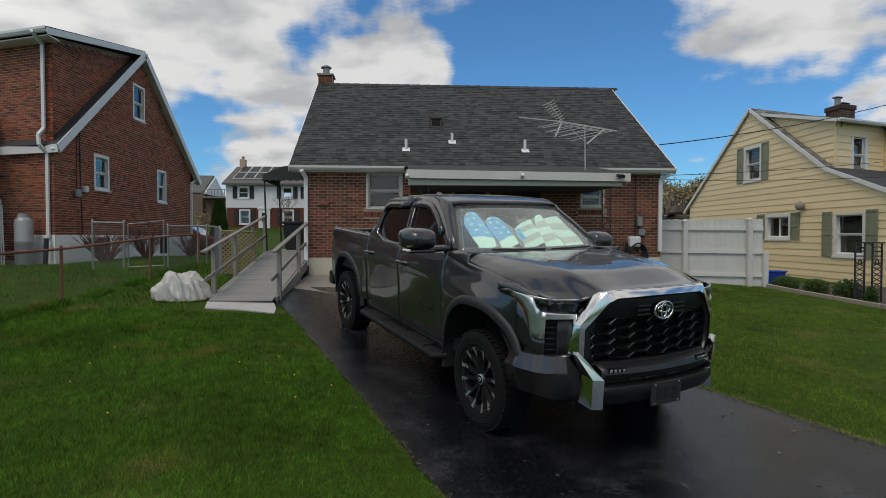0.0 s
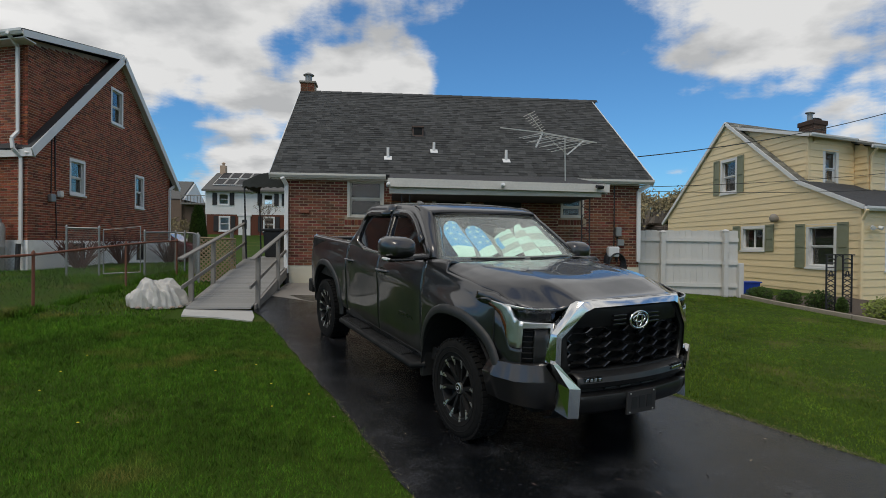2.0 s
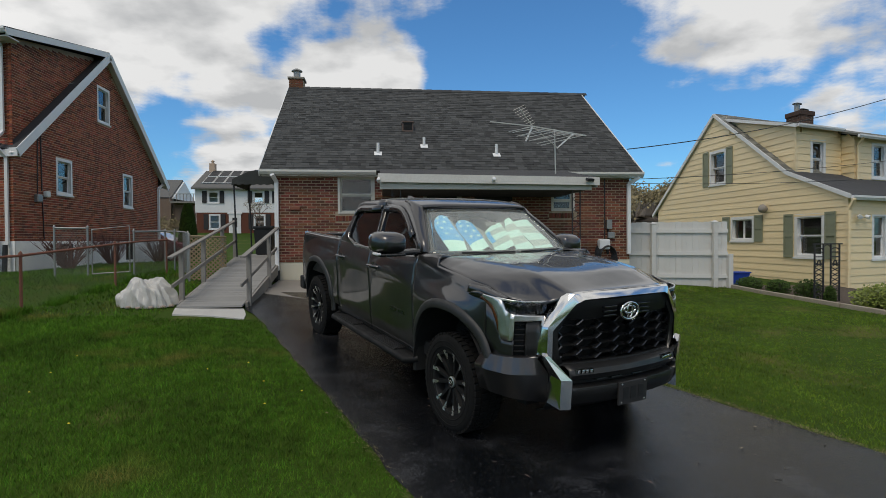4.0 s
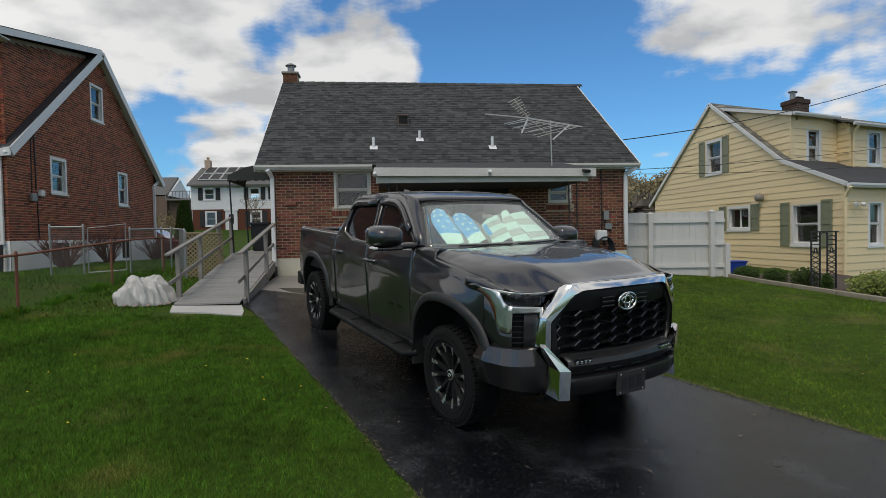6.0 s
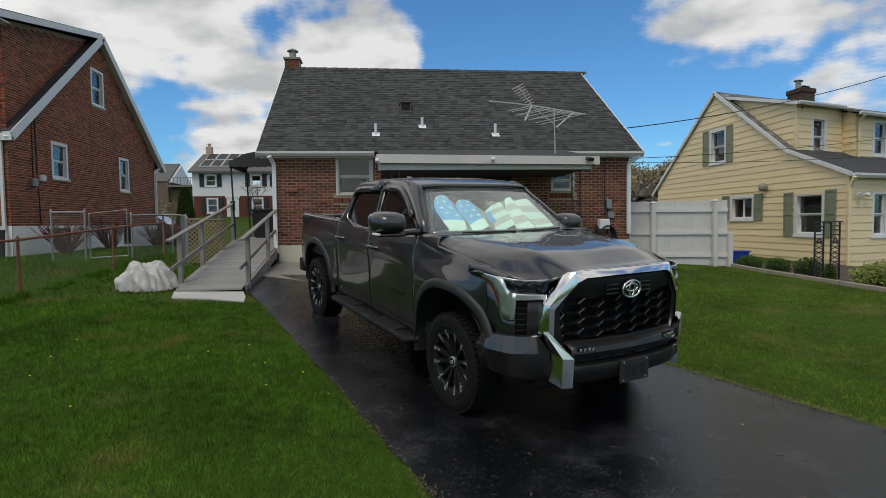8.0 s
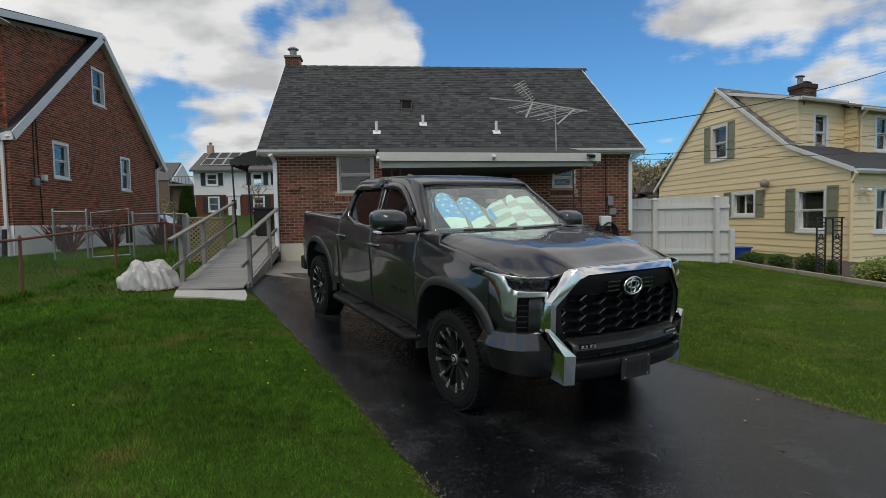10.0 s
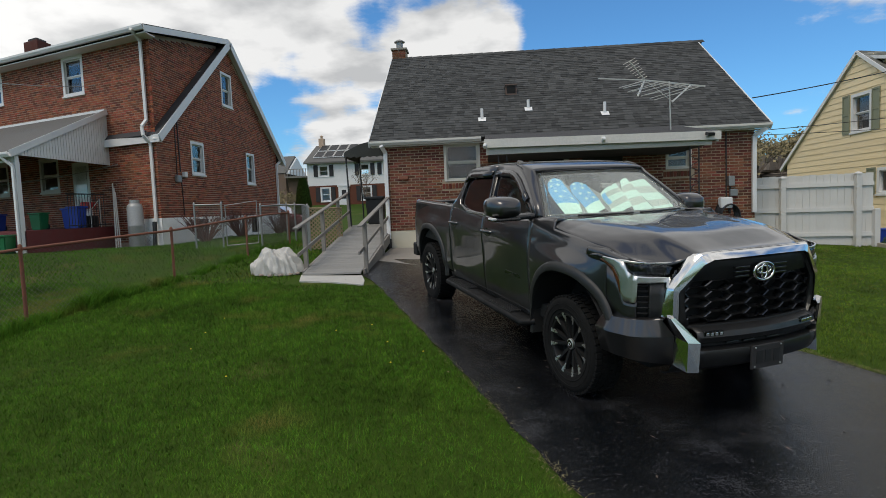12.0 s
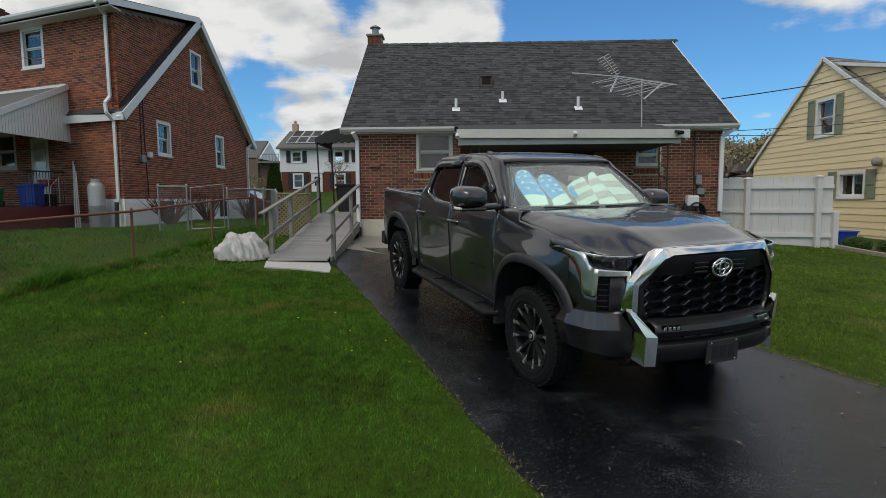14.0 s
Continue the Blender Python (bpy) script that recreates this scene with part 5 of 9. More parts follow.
# half breadth of the body by height, at stations along it
SECTION_Z = [0.48, 0.58, 0.66, 0.74, 0.86, 0.96, 1.04, 1.10, 1.15, 1.19, 1.23, 1.27, 1.31, 1.35, 1.39, 1.45]
SECTIONS = [(-4.60, [0.93, 0.95, 0.965, 0.97, 0.975, 0.978, 0.98, 0.978, 0.972, 0.968, 0.964, 0.960, 0.956, 0.950, 0.935, 0.91]),
            (-4.30, [0.94, 0.965, 0.98, 0.988, 0.996, 1.002, 1.003, 0.998, 0.985, 0.972, 0.966, 0.962, 0.958, 0.952, 0.938, 0.91]),
            (-3.70, [0.95, 0.97, 0.985, 0.99, 1.004, 1.014, 1.018, 1.013, 1.000, 0.982, 0.968, 0.963, 0.960, 0.954, 0.940, 0.91]),
            (-3.05, [0.94, 0.965, 0.985, 0.985, 0.985, 0.992, 0.998, 0.998, 0.990, 0.978, 0.968, 0.963, 0.960, 0.954, 0.940, 0.91]),
            (-2.70, [0.93, 0.945, 0.956, 0.961, 0.966, 0.970, 0.976, 0.982, 0.984, 0.982, 0.978, 0.972, 0.964, 0.953, 0.938, 0.90]),
            (-1.70, [0.93, 0.945, 0.956, 0.961, 0.966, 0.970, 0.976, 0.983, 0.986, 0.984, 0.980, 0.973, 0.964, 0.952, 0.935, 0.90]),
            (-0.85, [0.93, 0.946, 0.958, 0.964, 0.970, 0.975, 0.981, 0.986, 0.986, 0.982, 0.977, 0.972, 0.966, 0.956, 0.940, 0.905]),
            (-0.50, [0.94, 0.965, 0.982, 0.988, 0.993, 0.997, 0.997, 0.990, 0.979, 0.968, 0.957, 0.954, 0.952, 0.946, 0.930, 0.895]),
            (0.00, [0.98, 0.990, 1.000, 1.005, 1.010, 1.016, 1.018, 1.009, 0.988, 0.966, 0.951, 0.942, 0.930, 0.905, 0.860, 0.82]),
            (0.30, [0.97, 0.980, 0.990, 0.995, 0.996, 0.996, 0.994, 0.986, 0.972, 0.958, 0.948, 0.938, 0.912, 0.870, 0.830, 0.78]),
            (0.52, [0.94, 0.945, 0.95, 0.952, 0.953, 0.953, 0.952, 0.950, 0.947, 0.944, 0.930, 0.890, 0.850, 0.810, 0.780, 0.74])]


def side_y(x, z):
    """Half breadth of the body; it draws in towards the tail."""
    xs = [s[0] for s in SECTIONS]
    i = min(max(int(np.searchsorted(xs, x)) - 1, 0), len(xs) - 2)
    f = min(1.0, max(0.0, (x - xs[i]) / (xs[i + 1] - xs[i])))
    near = [SECTIONS[min(max(i + k, 0), len(xs) - 1)][1] for k in (-1, 0, 1, 2)]
    gaps = [max(1e-6, xs[min(max(i + k + 1, 0), len(xs) - 1)] - xs[min(max(i + k, 0), len(xs) - 1)]) for k in (-1, 0, 1)]
    y = 0.0
    for d in (-0.032, -0.016, 0.0, 0.016, 0.032):
        p = [float(np.interp(z + d, SECTION_Z, n)) for n in near]
        g0, g1 = ((p[2] - p[0]) / (gaps[0] + gaps[1]) if i else 0.0), ((p[3] - p[1]) / (gaps[1] + gaps[2]) if i < len(xs) - 2 else 0.0)
        a, b, h = g0 * gaps[1], g1 * gaps[1], f
        y += (p[1] * (2 * h ** 3 - 3 * h * h + 1) + a * (h ** 3 - 2 * h * h + h) + p[2] * (3 * h * h - 2 * h ** 3) + b * (h ** 3 - h * h)) / 5
    return float(y) - 0.024 * max(0.0, -x)


def arch_gauge(x, z, ax, az):
    """Below 1 inside the wheel opening."""
    return ((abs(x - ax) / ARCH_A) ** ARCH_N + (abs(z - az) / ARCH_B) ** ARCH_N) ** (1 / ARCH_N)


def side_panel(name, x0, x1, zlo, zhi, sgn, parent, mat, nx=26, nz=22, label=""):
    """A body panel of one side, cut out round the wheels."""
    bm = bmesh.new()
    grid, inside = [], {}
    for j in range(nz + 1):
        row = []
        for i in range(nx + 1):
            s, t = i / nx, j / nz
            x = x0 + (x1 - x0) * s
            z = zlo(x) + (zhi(x) - zlo(x)) * t
            hit = False
            for ax, az in (AXF, AXR):
                d = arch_gauge(x, z, ax, az)
                if d < 1 and z > az - 0.3:
                    hit = True
                    px_, pz_ = ax + (x - ax) / max(d, 0.05), az + (z - az) / max(d, 0.05)
            v = bm.verts.new((px_, sgn * side_y(px_, pz_), pz_) if hit else (x, sgn * side_y(x, z), z))
            inside[v] = hit
            row.append(v)
        grid.append(row)
    for a, b in zip(grid, grid[1:]):
        for i in range(nx):
            q = (a[i], a[i + 1], b[i + 1], b[i])
            if not all(inside[v] for v in q):
                bm.faces.new(q if sgn < 0 else q[::-1])
    bmesh.ops.delete(bm, geom=[v for v in bm.verts if not v.link_faces], context="VERTS")
    return solid(part(name, bm, mat, parent, label, smooth=40), 0.02)


def belt(x):
    """Height of the door tops."""
    return float(np.interp(x, [-2.85, -2.5, -2.1, -1.7, -1.0, -0.45, -0.30], [1.405, 1.40, 1.372, 1.366, 1.392, 1.43, 1.435]))


def hood_edge(x):
    """Height of the seam between fender and bonnet; behind the bonnet the fender climbs to the screen's foot."""
    return float(np.interp(x, [-0.62, -0.42, -0.325, -0.285, 0.115, 0.36, 0.46, 0.56, 0.66], [1.415, 1.432, 1.428, 1.354, 1.318, 1.288, 1.276, 1.250, 1.225]))


for sg in (-1, 1):
    bed = side_panel("bedside", -4.56, -2.865, lambda x: 0.54 + 0.10 * max(0, -4.2 - x), lambda x: 1.402 + 0.006 * (x + 2.9), sg, truck, M["paint"], 44, 34)
    rd = side_panel("rear_door", -2.856, -1.779, lambda x: 0.50, lambda x: belt(x) - 0.004, sg, truck, M["paint"], 30, 34)
    fd = side_panel("front_door", -1.770, -0.657, lambda x: 0.50, lambda x: belt(x) - 0.004, sg, truck, M["paint"], 30, 34)
    fen = side_panel("fender", -0.648, 0.50, lambda x: 0.50 if x < 0.2 else 0.50 + 0.30 * min(1, (x - 0.2) / 0.2), hood_edge, sg, truck, M["paint"], 52, 44)
    for d, hx in ((rd, -2.70), (fd, -1.62)):
        bm = bmesh.new()
        y = sg * (side_y(hx, 1.20) + 0.036)
        rod(bm, [(hx - 0.12, y - sg * 0.05, 1.19), (hx - 0.09, y, 1.197), (hx + 0.07, y, 1.20), (hx + 0.10, y - sg * 0.05, 1.195)], 0.018, 10)
        part("handle", bm, M["paint"], d, smooth=60)
        bm = bmesh.new()
        lathe(bm, [(0, -0.006), (0.055, -0.005), (0.062, 0.004), (0, 0.004)], 20, pose(hx, sg * (side_y(hx, 1.19) + 0.003), 1.19, 90, 0, 0) @ Matrix.Diagonal((1.4, 0.75, 1, 1)))
        part("handle_cup", bm, M["gloss_black"], d, smooth=40)
    # dark seams between the panels
    for sx, top in ((-2.86, 1.40), (-1.774, 1.36), (-0.653, 1.405)):
        bm = bmesh.new()
        sheet(bm, [[(sx + dx, sg * (side_y(sx, z) - 0.009), z) for dx in (-0.010, 0.010)] for z in np.linspace(0.52, top, 24)])
        solid(part("panel_seam", bm, M["void"], truck), 0.004)
    # black sill under the doors
    bm = bmesh.new()
    sheet(bm, [[(x, sg * (side_y(x, 0.55) - 0.012 - e), z) for x in np.linspace(-2.95, -0.60, 12)] for e, z in ((0.0, 0.53), (0.02, 0.46), (0.12, 0.40))])
    solid(part("sill", bm, M["satin_black"], truck, smooth=60), 0.01)
    # maker's lettering low on the front door, as a plain bar
    bm = bmesh.new()
    box(bm, -1.20, -0.86, sg * (side_y(-1.03, 0.83) - 0.004), sg * (side_y(-1.03, 0.83) + 0.006), 0.81, 0.845, 0.002)
    part("lettering_bar", bm, M["gloss_black"], fd)
    # arch trims, wells
    for ax, az in (AXF, AXR):
        rows = []
        for k in range(49):
            a = radians((20 if ax == 0 else 4) + (166 if ax == 0 else 174) * k / 48)
            ca, sa = math.cos(a), math.sin(a)
            q = ((abs(ca) / ARCH_A) ** ARCH_N + (abs(sa) / ARCH_B) ** ARCH_N) ** (-1 / ARCH_N)
            base = side_y(ax + q * ca, az + q * sa) if az + q * sa > 0.56 else side_y(ax + q * ca, 0.56)
            rows.append([(ax + (q + r) * ca, sg * (base + o), az + (q + r) * sa) for r, o in
                         ((0.045, -0.006), (0.040, 0.012), (0.022, 0.022), (-0.012, 0.027), (-0.030, 0.022), (-0.036, 0.0), (-0.04, -0.16))])
        bm = bmesh.new()
        sheet(bm, rows, flip=sg > 0)
        part("wheel_arch_trim", bm, M["arch"], truck, smooth=50)
        bm = bmesh.new()
        angs = [radians(a) for a in range(20 if ax == 0 else 5, 176, 5)]
        sheet(bm, [[(ax + 0.60 * math.cos(a), sg * y, az + 0.61 * math.sin(a)) for y in (side_y(ax, 0.9) - 0.03, 0.58)] for a in angs])
        bm.faces.new([bm.verts.new((ax + 0.60 * math.cos(a), sg * 0.58, az + 0.61 * math.sin(a))) for a in angs])
        part("wheel_well", bm, M["void"], truck)
    # running board with two tread pads
    bm = bmesh.new()
    yb = lambda x: sg * (1.045 + 0.022 * x)
    rod(bm, [(-2.86, yb(-2.86) - sg * 0.10, 0.45), (-2.80, yb(-2.8), 0.43), (-0.66, yb(-0.66), 0.43), (-0.60, yb(-0.6) - sg * 0.10, 0.45)], 0.034, 12)
    rows = [[(x, yb(x) - sg * o, z) for o, z in ((0.15, 0.455), (0.10, 0.462), (0.0, 0.462), (-0.022, 0.445), (-0.018, 0.41), (0.03, 0.398), (0.15, 0.40))] for x in (-2.80, -2.3, -1.7, -1.2, -0.66)]
    sheet(bm, rows, flip=sg < 0)
    rb = part("running_board", bm, M["board_black"], truck, "black oval running board", smooth=50)
    for c_ in (-2.36, -1.20):
        bm = bmesh.new()
        ridge = [(0.135, 0.464), (0.135, 0.470)]
        for k in range(7):
            o0 = 0.125 - k * 0.0175
            ridge += [(o0, 0.470), (o0, 0.479), (o0 - 0.008, 0.479), (o0 - 0.008, 0.470)]
        ridge += [(0.0, 0.470), (0.0, 0.464)]
        ends = [[bm.verts.new((x, yb(x) - sg * o, z)) for o, z in ridge] for x in (c_ - 0.27, c_ + 0.27)]
        for k in range(len(ridge)):
            j = (k + 1) % len(ridge)
            bm.faces.new((ends[0][k], ends[0][j], ends[1][j], ends[1][k]))
        bm.faces.new(ends[0])
        bm.faces.new(ends[1][::-1])
        bmesh.ops.recalc_face_normals(bm, faces=bm.faces[:])
        part("step_pad", bm, M["step_pad"], rb, "ribbed black step pad")
    # mirror: a squared shell, deepest outboard
    my, mz = (1.195, 1.525) if sg < 0 else (0.95, 1.47)
    mx = -0.70
    bm = bmesh.new()
    rings = []
    for x, w, h, dy, dz in ((-0.105, 0.134, 0.092, 0.0, 0.0), (-0.095, 0.142, 0.098, 0.0, 0.0), (-0.02, 0.142, 0.098, 0.0, 0.0), (0.05, 0.132, 0.092, -0.004, -0.002), (0.10, 0.110, 0.072, -0.012, -0.006), (0.122, 0.075, 0.045, -0.02, -0.008), (0.128, 0.02, 0.012, -0.02, -0.008)):
        ring = []
        for k in range(28):
            a = k * math.tau / 28
            c, s = math.cos(a), math.sin(a)
            ring.append(bm.verts.new((mx + x - 0.035 * c * (x < 0.1), sg * (my + dy + w * math.copysign(abs(c) ** 0.62, c)), mz + dz + h * math.copysign(abs(s) ** 0.62, s))))
        rings.append(ring)
    for a, b in zip(rings, rings[1:]):
        for k in range(28):
            bm.faces.new((a[k], a[(k + 1) % 28], b[(k + 1) % 28], b[k]))
    bm.faces.new(rings[-1])
    bm.faces.new(rings[0][::-1])
    bmesh.ops.recalc_face_normals(bm, faces=bm.faces)
    mir = part("mirror", bm, M["paint"], truck, "dark grey door mirror", smooth=50)
    bm = bmesh.new()
    beam(bm, (mx - 0.02, sg * 0.88, mz - 0.09), (mx, sg * (my - 0.02), mz - 0.098), 0.13, 0.05, bevel=0.02)
    box(bm, mx - 0.09, mx + 0.08, sg * (my - 0.14), sg * (my + 0.12), mz - 0.122, mz - 0.092, 0.012)
    part("mirror_arm", bm, M["gloss_black"], mir)
    bm = bmesh.new()
    box(bm, mx - 0.118, mx - 0.110, sg * (my - 0.12), sg * (my + 0.12), mz - 0.075, mz + 0.075, 0.002)
    part("mirror_glass", bm, M["chrome"], mir)
    bm = bmesh.new()
    box(bm, mx - 0.02, mx + 0.09, sg * (my + 0.110), sg * (my + 0.150), mz - 0.105, mz - 0.085, 0.008)
    part("turn_signal", bm, M["white"], mir)

# ---- cab ----
def cab_y(x, z):
    return 0.893 - (z - 1.42) * 0.42 - 0.014 * max(0.0, -x - 0.8)


REAR_WIN = [(-1.745, 1.372), (-2.297, 1.372), (-2.60, 1.445), (-2.637, 1.50), (-2.635, 1.65), (-2.622, 1.745), (-2.55, 1.782), (-2.40, 1.790), (-1.905, 1.796)]
FRONT_WIN = [(-1.675, 1.372), (-1.80, 1.798), (-1.60, 1.803), (-1.44, 1.798), (-1.345, 1.776), (-1.222, 1.720), (-1.052, 1.623), (-0.82, 1.50), (-0.70, 1.43), (-1.05, 1.39)]
# each side frame: its outer line and the window's edge, pair by pair
REAR_FRAME = [((-2.87, 1.40), (-2.297, 1.362)), ((-2.80, 1.51), (-2.60, 1.445)), ((-2.745, 1.62), (-2.637, 1.50)), ((-2.728, 1.74), (-2.635, 1.65)), ((-2.705, 1.82), (-2.622, 1.745)), ((-2.62, 1.866), (-2.55, 1.782)),
              ((-2.48, 1.879), (-2.40, 1.790)), ((-2.143, 1.893), (-2.10, 1.795)), ((-1.876, 1.901), (-1.905, 1.796))]
FRONT_FRAME = [((-1.868, 1.901), (-1.80, 1.798)), ((-1.68, 1.905), (-1.60, 1.803)), ((-1.42, 1.899), (-1.44, 1.798)), ((-1.30, 1.872), (-1.345, 1.776)), ((-1.178, 1.817), (-1.222, 1.720)),
               ((-1.0, 1.710), (-1.052, 1.623)), ((-0.788, 1.558), (-0.82, 1.50)), ((-0.65, 1.432), (-0.70, 1.424))]
RAIL_X, RAIL_Z = [-2.75, -2.705, -2.62, -2.48, -2.143, -1.868, -1.68, -1.42, -1.25, -1.08], [1.79, 1.82, 1.866, 1.879, 1.893, 1.901, 1.905, 1.899, 1.884, 1.842]


def screen(u, t):
    """The windscreen: u across (-1 to 1), t from foot to head."""
    xb, xt = -0.42 - 0.155 * u * u, -1.05 - 0.04 * u * u
    return (xb + (xt - xb) * t, u * (0.846 + (0.625 - 0.846) * t), 1.405 + 0.004 * u * u + 0.425 * t - 0.019 * u * u * t + 0.02 * t * (1 - t))


for sg in (-1, 1):
    for nm, pairs in (("rear_door_frame", REAR_FRAME), ("front_door_frame", FRONT_FRAME)):
        bm = bmesh.new()
        rows = []
        for o, i in pairs:
            row = []
            for f in (0, 0.2, 0.5, 0.8, 1):
                x, z = o[0] + (i[0] - o[0]) * f, o[1] + (i[1] - o[1]) * f
                row.append((x, sg * (cab_y(x, z) + 0.005 * math.sin(math.pi * f)), z))
            rows.append(row)
        sheet(bm, rows, flip=sg > 0)
        bmesh.ops.recalc_face_normals(bm, faces=bm.faces)
        solid(part(nm, bm, M["paint"], truck, smooth=40), 0.03)
    bm = bmesh.new()
    slab(bm, [(x, sg * (cab_y(x, z) - 0.008), z) for x, z in ((-1.755, 1.362), (-1.915, 1.81), (-1.79, 1.81), (-1.665, 1.362))], (0, -sg * 0.04, 0))
    part("door_pillar", bm, M["gloss_black"], truck)
    # front pillar: from the gutter to the windscreen's edge
    rows = []
    for (gx, gz_), inner in (((-1.42, 1.899), (-1.40, 0.680, 1.902)), ((-1.30, 1.872), (-1.25, 0.660, 1.888)), ((-1.178, 1.817), (-1.09, 0.634, 1.842)), ((-1.10, 1.770), screen(1, 0.86)), ((-1.0, 1.710), screen(1, 0.71)), ((-0.90, 1.639), screen(1, 0.54)), ((-0.788, 1.558), screen(1, 0.35)), ((-0.65, 1.432), screen(1, 0.05))):
        g, i_ = Vector((gx, cab_y(gx, gz_) + 0.001, gz_)), Vector(inner)
        up = Vector((0.012, 0.006, 0.010))
        rows.append([(p.x, sg * p.y, p.z) for p in (g + Vector((0, -0.004, -0.012)), g, g * 0.75 + i_ * 0.25 + up * 0.8, g * 0.45 + i_ * 0.55 + up, g * 0.12 + i_ * 0.88 + up * 0.6, i_ + Vector((0, 0, -0.006)))])
    bm = bmesh.new()
    sheet(bm, rows, flip=sg > 0)
    bmesh.ops.recalc_face_normals(bm, faces=bm.faces)
    solid(part("front_pillar", bm, M["paint"], truck, smooth=50), 0.012)
    for nm, pts in (("rear_side_window", REAR_WIN), ("front_side_window", FRONT_WIN)):
        bm = bmesh.new()
        mid = [sum(p[i] for p in pts) / len(pts) for i in (0, 1)]
        slab(bm, [(mid[0] + (x - mid[0]) * 1.03, sg * (cab_y(x, z) - 0.020), mid[1] + (z - mid[1]) * 1.05) for x, z in pts], (0, -sg * 0.006, 0))
        part(nm, bm, M["tint"], truck, "dark tinted side window").visible_shadow = False
        # rubber round the glass
        bm = bmesh.new()
        loop = [(x, sg * (cab_y(x, z) - 0.003), z) for x, z in pts]
        rod(bm, loop + [loop[0]], 0.011, 6, cap=False)
        part("window_seal", bm, M["gloss_black"], truck)
    # smoked rain visors, bowed out over the tops of the windows
    for pts in ([(-2.645, 1.735), (-2.60, 1.79), (-2.50, 1.806), (-2.2, 1.815), (-1.90, 1.825)], [(-1.83, 1.828), (-1.62, 1.836), (-1.46, 1.830), (-1.345, 1.802), (-1.20, 1.740), (-1.04, 1.645), (-0.90, 1.568)]):
        bm = bmesh.new()
        rows = []
        for i, (x, z) in enumerate(pts):
            dx = 0.02 * (i / (len(pts) - 1) - 0.5)
            rows.append([(x + dx, sg * (cab_y(x, z) + 0.004), z + 0.022), (x, sg * (cab_y(x, z) + 0.028), z + 0.004), (x - dx, sg * (cab_y(x, z) + 0.040), z - 0.028), (x - dx, sg * (cab_y(x, z) + 0.036), z - 0.052)])
        sheet(bm, rows)
        solid(part("rain_visor", bm, M["gloss_black"], truck, "smoked rain visor", smooth=60), 0.004)
    # bright moulding along the windows' foot
    bm = bmesh.new()
    for run in (REAR_WIN[:4], [FRONT_WIN[0], FRONT_WIN[-1], FRONT_WIN[-2]]):
        for a, b in zip(run, run[1:]):
            beam(bm, (a[0], sg * (cab_y(*a) + 0.006), a[1] - 0.008), (b[0], sg * (cab_y(*b) + 0.006), b[1] - 0.008), 0.010, 0.014)
    part("window_moulding", bm, M["machined"], truck)
    # shoulder between door tops and glass, and the fender's end beside the screen
    bm = bmesh.new()
    sheet(bm, [[(x, sg * (side_y(x, belt(x) - 0.006) - 0.001), belt(x) - 0.006), (x, sg * (cab_y(x, belt(x)) - 0.004), belt(x) + 0.004), (x, sg * 0.84, belt(x) + 0.004)] for x in np.linspace(-2.85, -0.655, 24)], flip=sg > 0)
    part("belt_line", bm, M["paint"], truck, smooth=60)
    bm = bmesh.new()
    rows = []
    for x, drop in [(x, 0.0) for x in np.linspace(-0.64, -0.322, 12)] + [(-0.318, 0.006), (-0.318, 0.08)]:
        z = hood_edge(min(x, -0.33)) - drop
        rows.append([(x, sg * (side_y(x, z - 0.012) - 0.001), z - 0.012), (x, sg * (side_y(x, z) - 0.02), z + 0.006), (x - 0.004, sg * 0.86, z + 0.010), (x - 0.014, sg * 0.80, z + 0.004), (x - 0.03, sg * 0.74, z - 0.004)])
    sheet(bm, rows, flip=sg > 0)
    bmesh.ops.recalc_face_normals(bm, faces=bm.faces)
    solid(part("fender_top", bm, M["paint"], truck, smooth=60), 0.012)
# roof skin, rolled down to the rails
rows = []
for f in list(np.linspace(0, 1, 24)) + [1.012]:
    row = []
    for u in np.sin(np.linspace(-math.pi / 2, math.pi / 2, 33)):
        x = -1.062 - 0.02 * u * u - (1.638 - 0.02 * u * u) * f
        top = float(np.interp(x, [-2.72, -2.70, -2.62, -2.5, -2.3, -2.0, -1.6, -1.35, -1.2, -1.12, -1.062], [1.815, 1.842, 1.878, 1.899, 1.914, 1.924, 1.925, 1.911, 1.885, 1.864, 1.846]))
        rail = min(top, float(np.interp(x, RAIL_X, RAIL_Z)))
        half = cab_y(x, rail) + 0.001 if x < -1.42 else float(np.interp(x, [-1.42, -1.25, -1.08], [cab_y(-1.42, 1.899), 0.665, 0.636]))
        row.append((x, u * half, rail + (top - rail) * (1 - abs(u) ** 5) + 0.010 * (1 - u * u) ** 0.5 * (top > rail)))
    rows.append(row)
bm = bmesh.new()
sheet(bm, rows)
bmesh.ops.recalc_face_normals(bm, faces=bm.faces)
solid(part("roof", bm, M["paint"], truck, smooth=60), 0.02)
bm = bmesh.new()
hexa(bm, [(x - 0.16, y, z + 0.006) for x, y, z in ((-2.36, -0.03, 1.905), (-2.36, 0.03, 1.905), (-2.54, 0.035, 1.895), (-2.54, -0.035, 1.895), (-2.46, -0.008, 1.945), (-2.46, 0.008, 1.945), (-2.53, 0.012, 1.952), (-2.53, -0.012, 1.952))])
part("antenna_fin", bm, M["gloss_black"], truck)


